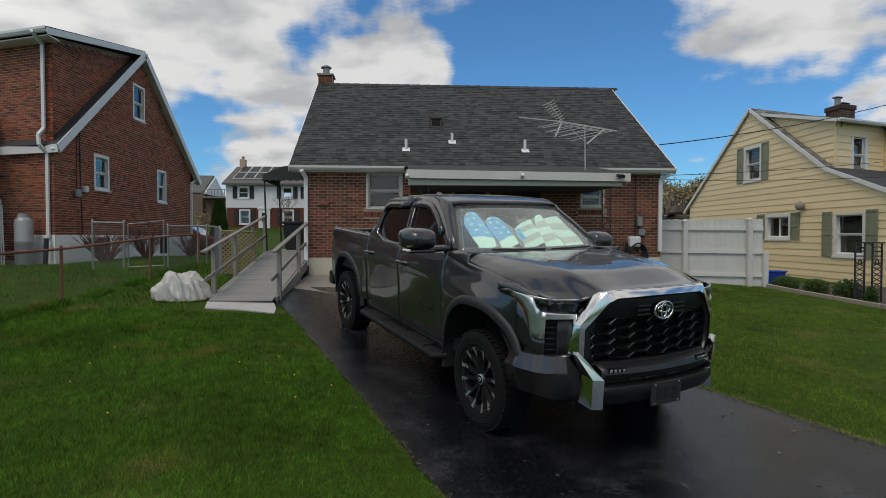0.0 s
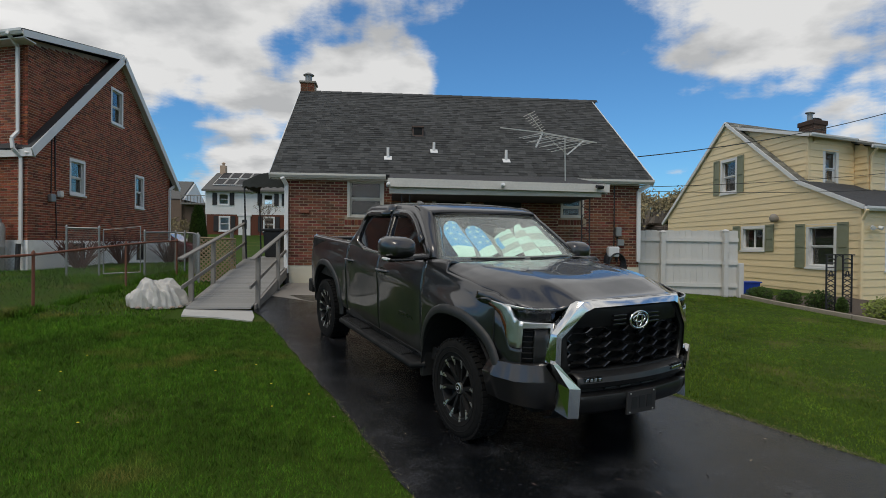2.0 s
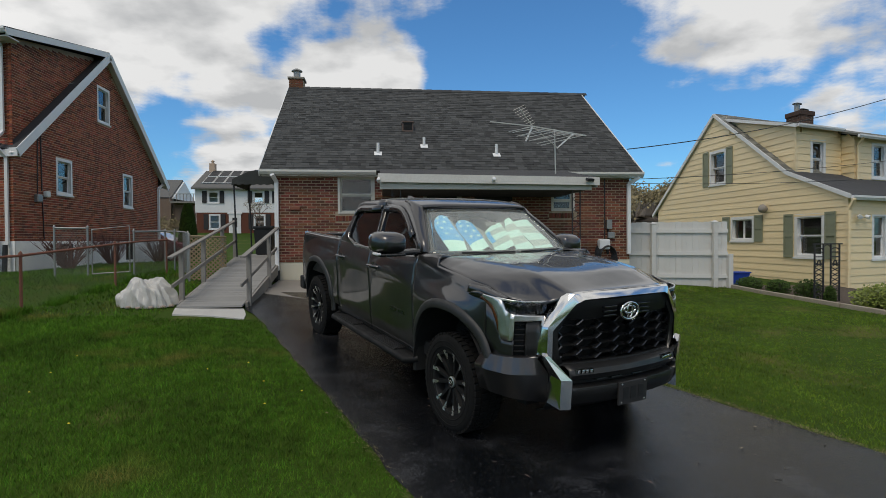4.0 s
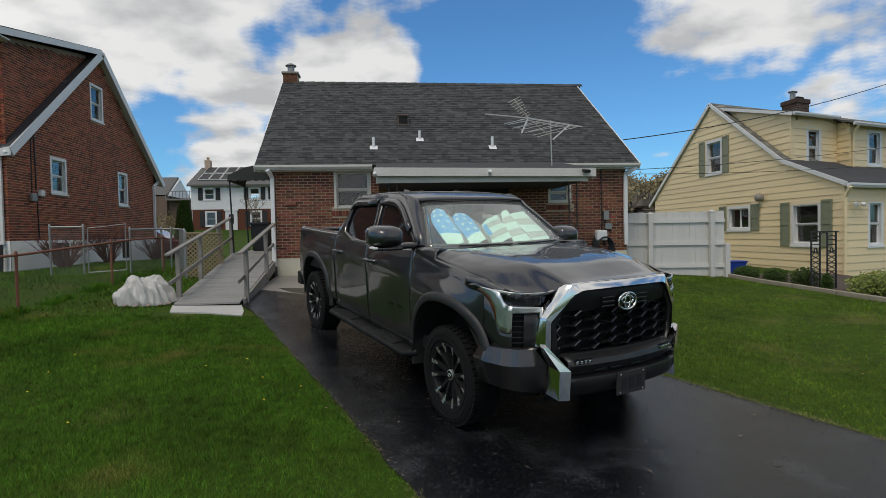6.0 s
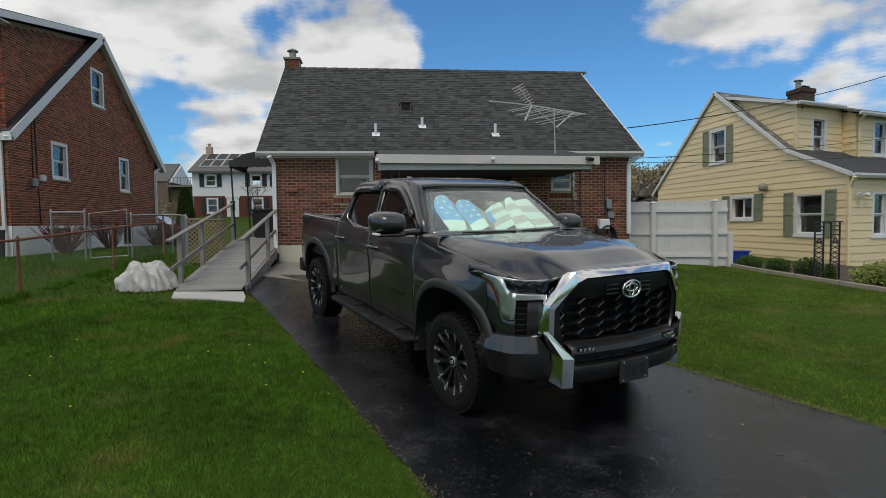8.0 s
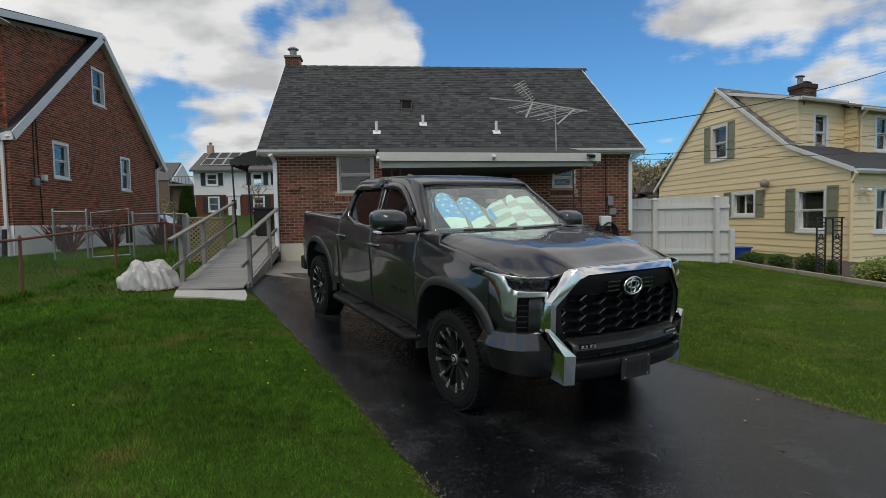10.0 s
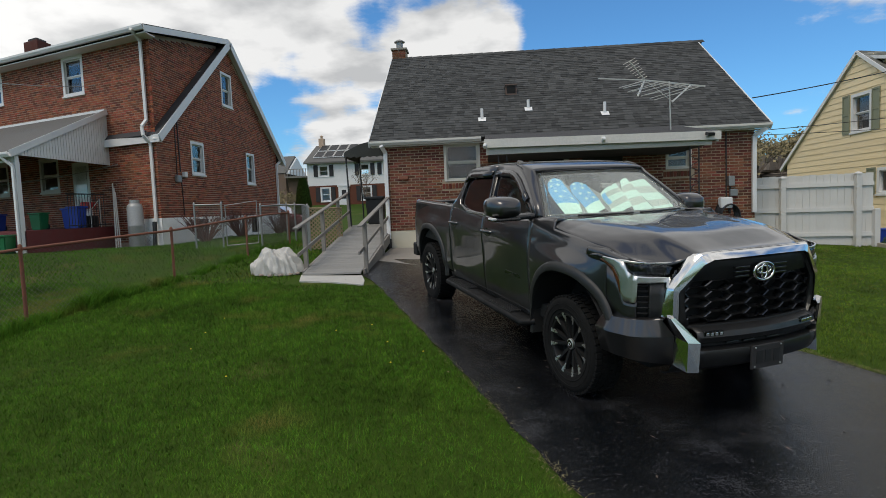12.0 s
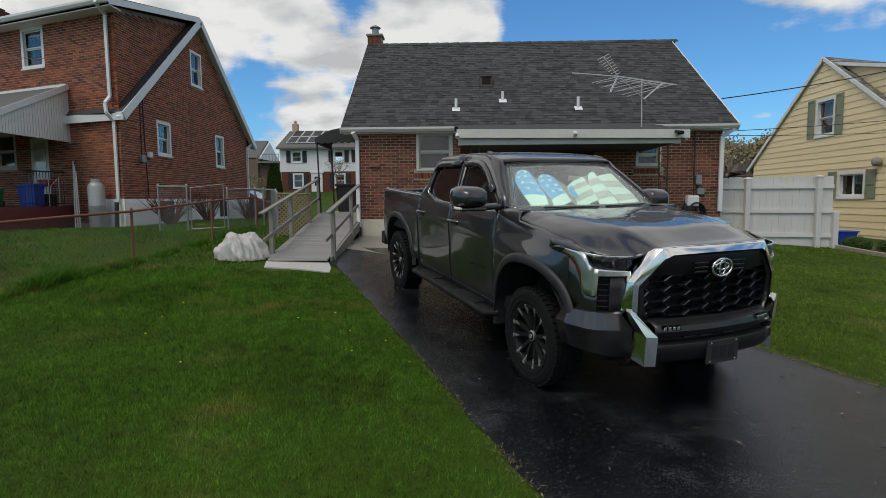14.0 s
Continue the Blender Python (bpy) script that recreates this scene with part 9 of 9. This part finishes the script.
def tree(x, y, h, seed, mat, leaves=0, leaf=0.3, spread=0.5, label="bare grey-brown tree beyond the houses", name="tree"):
    """Trunk, forking limbs and twigs; leaves or buds where the season gives them."""
    rnd = random.Random(seed)
    z0 = gz(x, y)
    t = thing(name, (x, y, z0), label, "tree")
    bm = bmesh.new()
    tips = []

    def limb(p, d, l, r, depth):
        q = p + d * l
        m_ = p.lerp(q, 0.5) + Vector((rnd.uniform(-1, 1), rnd.uniform(-1, 1), 0)) * l * 0.06
        rod(bm, [p, m_, q], [r, r * 0.8, r * 0.6], 5 if depth > 1 else 8, cap=False)
        if depth >= 5:
            tips.append(q)
            return
        for k in range(rnd.choice((2, 3, 3))):
            e = (d + Vector((rnd.uniform(-1, 1), rnd.uniform(-1, 1), rnd.uniform(-0.15, 0.6))) * spread * 1.3).normalized()
            limb(q, e, l * rnd.uniform(0.6, 0.8), r * 0.58, depth + 1)
    limb(Vector((x, y, z0 - 0.1)), Vector((0, 0, 1)), h * 0.28, h * 0.022, 0)
    part("trunk", bm, M["bark"], t)
    v, f = [], []
    for tip in tips:
        for k in range(leaves):
            c = tip + Vector((rnd.gauss(0, 1), rnd.gauss(0, 1), rnd.gauss(0, 0.8))) * h * 0.05
            a = Vector((rnd.gauss(0, 1), rnd.gauss(0, 1), rnd.gauss(0, 1))).normalized() * leaf
            b = a.orthogonal().normalized() * leaf * 0.5
            m_ = len(v)
            v += [tuple(c - a * 0.5), tuple(c + b), tuple(c + a * 0.5), tuple(c - b)]
            f += [(m_, m_ + 1, m_ + 2, m_ + 3)]
    if v:
        raw("crown", v, f, mat, t, kind="stuff")
    return t


rnd = random.Random(11)
for i in range(9):
    tree(22 + i * 2.6 + rnd.uniform(-1, 1), 58 + rnd.uniform(-5, 6), rnd.uniform(5.5, 7.5), 100 + i, M["leaf_bud"], 5, 0.35)
for i in range(3):
    tree(16.2 + i * 1.6, 36 + i * 2.5, 5.0 + i * 0.4, 140 + i, M["leaf_bud"], 4, 0.2, label="budding yellowish tree behind the fence")
for i in range(3):
    tree(-11.6 - i * 1.1, 33 + i * 2, 2.3, 150 + i, M["leaf_bud"], 3, 0.08, label="leafless pale shrub beyond the fence")
tree(-9.6, 46, 3.4, 171, M["leaf_bud"], 2, 0.06, label="bare twiggy tree before the white house")
# evergreen beside the white house
ev = thing("cypress", (-9.2, 28.5, gz(-9.2, 28.5)), "dark green columnar evergreen", "tree")
v, f = [], []
rnd = random.Random(77)
for k in range(5200):
    t = rnd.random()
    a, r = rnd.random() * math.tau, 0.50 * (1 - t) ** 0.40 * (0.75 + 0.25 * rnd.random())
    c = Vector((-9.3 + r * math.cos(a), 28.5 + r * math.sin(a), gz(-9.2, 28.5) + 0.1 + t * 2.55))
    d = Vector((math.cos(a) * 0.5, math.sin(a) * 0.5, 1)).normalized() * 0.16
    s = Vector((-math.sin(a), math.cos(a), 0)) * 0.05
    m_ = len(v)
    v += [tuple(c), tuple(c + d * 0.5 + s), tuple(c + d), tuple(c + d * 0.5 - s)]
    f += [(m_, m_ + 1, m_ + 2, m_ + 3)]
raw("crown", v, f, M["leaf_dark"], ev, kind="stuff")
bm = bmesh.new()
rod(bm, [(-9.25, 28.5, gz(-9.2, 28.5) - 0.1), (-9.25, 28.5, gz(-9.2, 28.5) + 1.5)], [0.1, 0.05], 8)
part("trunk", bm, M["bark"], ev)
# wooded hill on the horizon
rows = []
for j in range(6):
    row = []
    for k in range(61):
        a = radians(-75 + 150 * k / 60)
        R = 260 + j * 40
        top = 17 + 9 * noise.noise((k * 0.17, 3.1, 0)) + 1.6 * noise.noise((k * 1.9, 8.1, j))
        z = 2 + (top + 5 * (a > 0.3) * math.sin(min(1, (a - 0.3) * 2) * 1.57)) * math.sin(j / 5 * math.pi / 2)
        row.append((R * math.sin(a), R * math.cos(a), z))
    rows.append(row)
bm = bmesh.new()
sheet(bm, rows, flip=True)
tagged(part("wooded_hill", bm, M["woods"], smooth=180), "hazy brown wooded hill on the horizon", "hill", kind="structure")
v, f = [], []
rnd = random.Random(9)
for k in range(5200):
    a = radians(rnd.uniform(-60, 62))
    j = rnd.randrange(2, 6)
    R = 240 + j * 40 + rnd.uniform(-20, 20)
    kk = (math.degrees(a) + 75) / 150 * 60
    top = 17 + 9 * noise.noise((kk * 0.17, 3.1, 0))
    z = 2 + (top + 5 * (a > 0.3) * math.sin(min(1, max(0, (a - 0.3) * 2)) * 1.57)) * math.sin(j / 5 * math.pi / 2)
    c = Vector((R * math.sin(a), R * math.cos(a), z))
    h, w = rnd.uniform(4, 8), rnd.uniform(2, 4)
    s = Vector((math.cos(a), -math.sin(a), 0)) * w
    q = Vector((math.sin(a), math.cos(a), 0)) * w
    m_ = len(v)
    v += [tuple(c + s), tuple(c - s), tuple(c + q), tuple(c - q), tuple(c + Vector((rnd.uniform(-1, 1), 0, h))), tuple(c + Vector((0, 0, -2)))]
    f += [(m_, m_ + 2, m_ + 4), (m_ + 2, m_ + 1, m_ + 4), (m_ + 1, m_ + 3, m_ + 4), (m_ + 3, m_, m_ + 4)]
tagged(raw("far_woods", v, f, M["woods"], None), "distant bare woods on the hill", "woods", kind="stuff")
# parked car seen past the fence
car = thing("parked_car", (-9.2, 27.8, gz(-9.2, 27.8)), "dark red saloon car parked beyond the fence", "car")
cz = gz(-9.2, 27.8)
bm = bmesh.new()
side = [(-1.9, 0.35), (-1.9, 0.75), (-1.5, 0.85), (-0.9, 0.9), (-0.4, 1.35), (0.7, 1.38), (1.3, 0.95), (1.95, 0.88), (2.0, 0.35)]
slab(bm, [(-10.9 + x, 27.0, cz + z) for x, z in side], (0, 1.6, 0))
bmesh.ops.bevel(bm, geom=list(bm.edges), offset=0.08, segments=3, affect="EDGES", clamp_overlap=True)
part("body", bm, M["car_red"], car, smooth=40)
bm = bmesh.new()
slab(bm, [(-10.9 + x, 26.99, cz + z) for x, z in ((-0.75, 0.95), (-0.32, 1.29), (0.62, 1.31), (1.1, 0.97))], (0, 1.62, 0))
part("glazing", bm, M["gloss_black"], car)
for x in (-12.15, -9.6):
    for y in (27.05, 28.55):
        bm = bmesh.new()
        lathe(bm, [(0, -0.1), (0.3, -0.1), (0.32, 0), (0.3, 0.1), (0, 0.1)], 18, pose(x, y, cz + 0.31, 90))
        part("wheel", bm, M["rubber"], car)
# ---- bricks ----
bricks(rear, wall_map("x", HY0, -1), HOUSE_BRICKS, M["brick"], lambda s: s[1] < 0.1 or s[0] > 4.65)
LG = brick_spans(LY0, LY1, LBASE, left_rake, [(a - 0.0, b, c - 0.05, d) for a, b, c, d in gable_open], limit=8.3, seed=6, course=0.069, length=0.215)
bricks(lg, PG, LG, M["brick_red"], lambda s: s[0] < 17.4 and s[2] < 3.2)
LR = brick_spans(-18.5, LX - 0.0, 1.0, lambda u: 6.84, [(a, b, c - 0.05, d) for a, b, c, d in rear_open], limit=6.84, seed=7, course=0.069, length=0.215)
bricks(lr, PR, LR, M["brick_red"], lambda s: s[0] > -10.5 and s[2] > 1.7 and s[2] < 4.0)
LD = brick_spans(LY0, LAPY - 0.4, 4.0, lambda u: 6.87 + (LAPZ - 6.97) * (u - 15.05) / (LAPY - 15.05) - 0.06, [], limit=8.2, seed=8, course=0.069, length=0.215)
bricks(dw, wall_map("y", -9.52, 1), LD, M["brick_red"], lambda s: False)

# the house's back and porch turn away from the gable; pieces that share a mesh are turned once
turned = set()
for ob in lh.children_recursive:
    if ob.type != "MESH":
        continue
    at = ob.location.x + ORIGIN[lh].x
    if ob.data.users == 1 and ob.location.length == 0:
        for v in ob.data.vertices:
            v.co.y += LSKEW * max(0.0, LX - (v.co.x + at))
    elif at < LX - 0.03:
        ob.location.y += LSKEW * (LX - at)
        if ob.data.name not in turned:
            turned.add(ob.data.name)
            for v in ob.data.vertices:
                v.co.y -= LSKEW * v.co.x
# the yellow house stands askew as well: its back runs away from the yard
for top in (yh, yd, yd2):
    for ob in top.children_recursive:
        if ob.type == "MESH":
            for v in ob.data.vertices:
                d = max(0.0, v.co.x + ORIGIN[top].x - YX)
                v.co.x += 0.38 * d
                v.co.y += YSKEW * 1.38 * d

# ---- grass ----
def poly_in(px_, py_, poly):
    ins = np.zeros(len(px_), bool)
    n = len(poly)
    for i in range(n):
        x0, y0 = poly[i]
        x1, y1 = poly[(i + 1) % n]
        c = ((y0 > py_) != (y1 > py_)) & (px_ < (x1 - x0) * (py_ - y0) / (y1 - y0 + 1e-12) + x0)
        ins ^= c
    return ins


def grass(name, xr, yr, n, hmin, hmax, width, seed, label, blade="grass"):
    g = np.random.default_rng(seed)
    x, y = g.uniform(*xr, n), g.uniform(*yr, n)
    # thin the far lawn, where blades can no longer be told apart
    keep = g.random(n) < np.clip(6.0 / np.maximum(np.hypot(x, y), 0.5), 0, 1) ** 0.9
    wob = 0.014 * np.sin(y * 7.3) + 0.010 * np.sin(y * 17.1 + 1) + 0.012 * np.sin(y * 41) - 0.01
    yl = np.array([p[1] for p in DRIVE_L])[::-1]
    xl = np.array([p[0] for p in DRIVE_L])[::-1]
    yr_ = np.array([p[1] for p in DRIVE_R])[::-1]
    xr_ = np.array([p[0] for p in DRIVE_R])[::-1]
    keep &= ~((x > np.interp(y, yl, xl) + wob) & (x < np.interp(y, yr_, xr_) + wob * 0.8) & (y < 10.5))
    keep &= ~poly_in(x, y, PAD) & ~((x > -2.2) & (x < 2.2) & (y > 8.8))
    keep &= ~((x > -3.42) & (x < -2.05) & (y > 8.85) & (y < 16))
    keep &= ~poly_in(x, y, [(a + 0.05, b) for a, b in EDGE] + [(13, 5), (13, 13.5)])
    keep &= ~((x > -2.3) & (x < 6) & (y > 12.6)) & ~((x > 12.2) & (y > 9)) & ~((x < -9.3) & (y > 15.5)) & ~((x < -10.5) & (y > 12.0))
    x, y = x[keep], y[keep]
    tuft = g.random(len(x)) < 0.02
    patch = 0.5 + 0.5 * np.sin(x * 0.9 + 1.3 * np.sin(y * 0.7)) * np.sin(y * 1.1 + 0.8 * np.sin(x * 0.5))
    h = g.uniform(hmin, hmax, len(x)) * (0.6 + 0.8 * patch) * (1 + 0.5 * tuft) * (1 + 0.25 * (np.hypot(x, y) > 6))
    z = ground_z(x, y) + 0.006 * np.sin(x * 1.7 + y) * np.sin(y * 1.3) - 0.004
    a = g.uniform(0, math.tau, len(x))
    w = width * (0.6 + 0.5 * g.random(len(x))) * (1 + 0.10 * np.hypot(x, y))
    lean = h * g.uniform(0.3, 1.25, len(x))
    la = g.uniform(0, math.tau, len(x))
    p0 = np.stack([x - w * np.cos(a), y - w * np.sin(a), z], -1)
    p1 = np.stack([x + w * np.cos(a), y + w * np.sin(a), z], -1)
    m0 = np.stack([x - 0.7 * w * np.cos(a) + 0.35 * lean * np.cos(la), y - 0.7 * w * np.sin(a) + 0.35 * lean * np.sin(la), z + 0.6 * h], -1)
    m1 = np.stack([x + 0.7 * w * np.cos(a) + 0.35 * lean * np.cos(la), y + 0.7 * w * np.sin(a) + 0.35 * lean * np.sin(la), z + 0.6 * h], -1)
    tip = np.stack([x + lean * np.cos(la), y + lean * np.sin(la), z + h], -1)
    v = np.stack([p0, p1, m1, m0, tip], 1).reshape(-1, 3)
    k = np.arange(len(x)) * 5
    me = bpy.data.meshes.new(name)
    nb = len(x)
    me.vertices.add(nb * 5)
    me.vertices.foreach_set("co", v.ravel())
    loops = np.stack([k, k + 1, k + 2, k + 3, k + 3, k + 2, k + 4], -1).ravel()
    me.loops.add(nb * 7)
    me.loops.foreach_set("vertex_index", loops.astype(np.int32))
    me.polygons.add(nb * 2)
    starts = np.stack([np.arange(nb) * 7, np.arange(nb) * 7 + 4], -1).ravel()
    me.polygons.foreach_set("loop_start", starts.astype(np.int32))
    me.update(calc_edges=True)
    me.materials.append(M[blade])
    return tagged(new(name, me), label, "grass", kind="stuff")


grass("lawn_grass", (-9.2, 1.4), (0.9, 9.0), 600000, 0.018, 0.044, 0.0014, 1, "short green spring grass of the lawn")
grass("lawn_grass", (-16, 2), (8.9, 20), 150000, 0.03, 0.06, 0.0030, 2, "short green spring grass of the lawn")
grass("lawn_grass", (1.8, 11), (0.9, 14.2), 420000, 0.011, 0.030, 0.0017, 3, "patchy spring grass with straw beside the driveway", "grass_dry_lit")
grass("lawn_grass", (-8, 2.0), (-3.0, 0.9), 60000, 0.02, 0.045, 0.0030, 5, "short green spring grass of the lawn")
grass("fence_weeds", (-6.10, -5.76), (1.0, 6.7), 13000, 0.07, 0.17, 0.0022, 4, "taller rough grass along the fence's foot")
for k, (xa, ya, n, h) in enumerate(((-5.86, 7.0, 1500, 0.13), (-5.74, 7.6, 2600, 0.20), (-5.62, 8.2, 1400, 0.12), (-5.45, 9.0, 1700, 0.14), (-5.36, 10.1, 1500, 0.12), (-5.28, 11.2, 1500, 0.13), (-5.20, 12.4, 1400, 0.12))):
    grass("fence_weeds", (xa - 0.16, xa + 0.14), (ya - 0.34, ya + 0.34), n, 0.4 * h, h, 0.0024, 40 + k, "taller rough grass along the fence's foot")
# dandelions and fallen leaves
rnd = random.Random(15)
v, f = [], []
for k in range(18):
    x, y = rnd.uniform(-4.5, 0.2), rnd.uniform(4.5, 9.5)
    if x > drive_left(y) - 0.15:
        continue
    z = gz(x, y) + 0.055
    for q in range(6):
        a = q * math.tau / 6
        m_ = len(v)
        v += [(x, y, z + 0.008), (x + 0.012 * math.cos(a), y + 0.012 * math.sin(a), z), (x + 0.012 * math.cos(a + 1), y + 0.012 * math.sin(a + 1), z)]
        f += [(m_, m_ + 1, m_ + 2)]
tagged(raw("dandelion_flowers", v, f, M["dandelion"], None), "small yellow dandelion flowers in the grass", "flowers", kind="stuff")
v, f = [], []
for k in range(46):
    x, y = rnd.uniform(-5, 5.5), rnd.uniform(1.8, 9.5)
    z = (gz(x, y) + 0.045) if not (drive_left(y) < x < drive_right(y)) else gz(x, y) + 0.036
    a, l = rnd.random() * math.tau, rnd.uniform(0.007, 0.018)
    m_ = len(v)
    v += [(x - l * math.cos(a), y - l * math.sin(a), z), (x + 0.4 * l * math.sin(a), y - 0.4 * l * math.cos(a), z + 0.006), (x + l * math.cos(a), y + l * math.sin(a), z + 0.004), (x - 0.4 * l * math.sin(a), y + 0.4 * l * math.cos(a), z + 0.006)]
    f += [(m_, m_ + 1, m_ + 2, m_ + 3)]
tagged(raw("fallen_leaves", v, f, M["dry_leaf"], None), "dry tan leaves scattered on lawn and asphalt", "leaves", kind="stuff")

# ---- dry clippings along the asphalt's edges, and a few fallen bits on it ----
M["straw"] = material("dry_straw", (0.17, 0.145, 0.06), 0.9, vary=0.3, scale=5, fine=60, per_piece=0.5)
M["litter"] = material("fallen_litter", (0.07, 0.045, 0.03), 0.8, vary=0.3, scale=9, fine=60, per_piece=0.5)
rng = np.random.default_rng(23)
v, f = [], []
for edge, side, n in ((drive_left, -1, 1500), (drive_right, 1, 6500)):
    for k in range(n):
        y = float(rng.uniform(0.9, 9.5 if side > 0 else 8.7))
        clump = noise.noise((y * 1.7, side * 3.0, 0.0)) + 0.5 * noise.noise((y * 6.0, side * 5.0, 2.0))
        if rng.uniform(-0.55, 0.45) > clump:
            continue
        x = edge(y) + side * float(rng.normal(0.012, 0.030))
        a, ln, w = float(rng.uniform(0, math.tau)), float(rng.uniform(0.02, 0.055)), 0.0022
        dx, dy = math.cos(a) * ln, math.sin(a) * ln
        z, i = gz(x, y) + 0.026, len(v)
        v += [(x - w * math.sin(a), y + w * math.cos(a), z), (x + w * math.sin(a), y - w * math.cos(a), z), (x + dx, y + dy, z + float(rng.uniform(0.0, 0.022)))]
        f.append((i, i + 1, i + 2))
tagged(raw("dry_clippings", v, f, M["straw"], None), "dry tan grass clippings along the asphalt's edges", "clippings", kind="stuff")
v, f = [], []
for k in range(150):
    y = float(rng.uniform(1.2, 9.0))
    x = drive_left(y) + (drive_right(y) - drive_left(y)) * float(rng.uniform(0.04, 0.96))
    a, ln, w = float(rng.uniform(0, math.tau)), float(rng.uniform(0.008, 0.030)), float(rng.uniform(0.002, 0.006))
    c, s, z, i = math.cos(a), math.sin(a), gz(x, y) + 0.032, len(v)
    v += [(x - c * ln, y - s * ln, z), (x + s * w, y - c * w, z + 0.004), (x + c * ln, y + s * ln, z + 0.003), (x - s * w, y + c * w, z + 0.001)]
    f.append((i, i + 1, i + 2, i + 3))
tagged(raw("fallen_litter", v, f, M["litter"], None), "small fallen twigs and leaf bits on wet asphalt", "litter", kind="stuff")
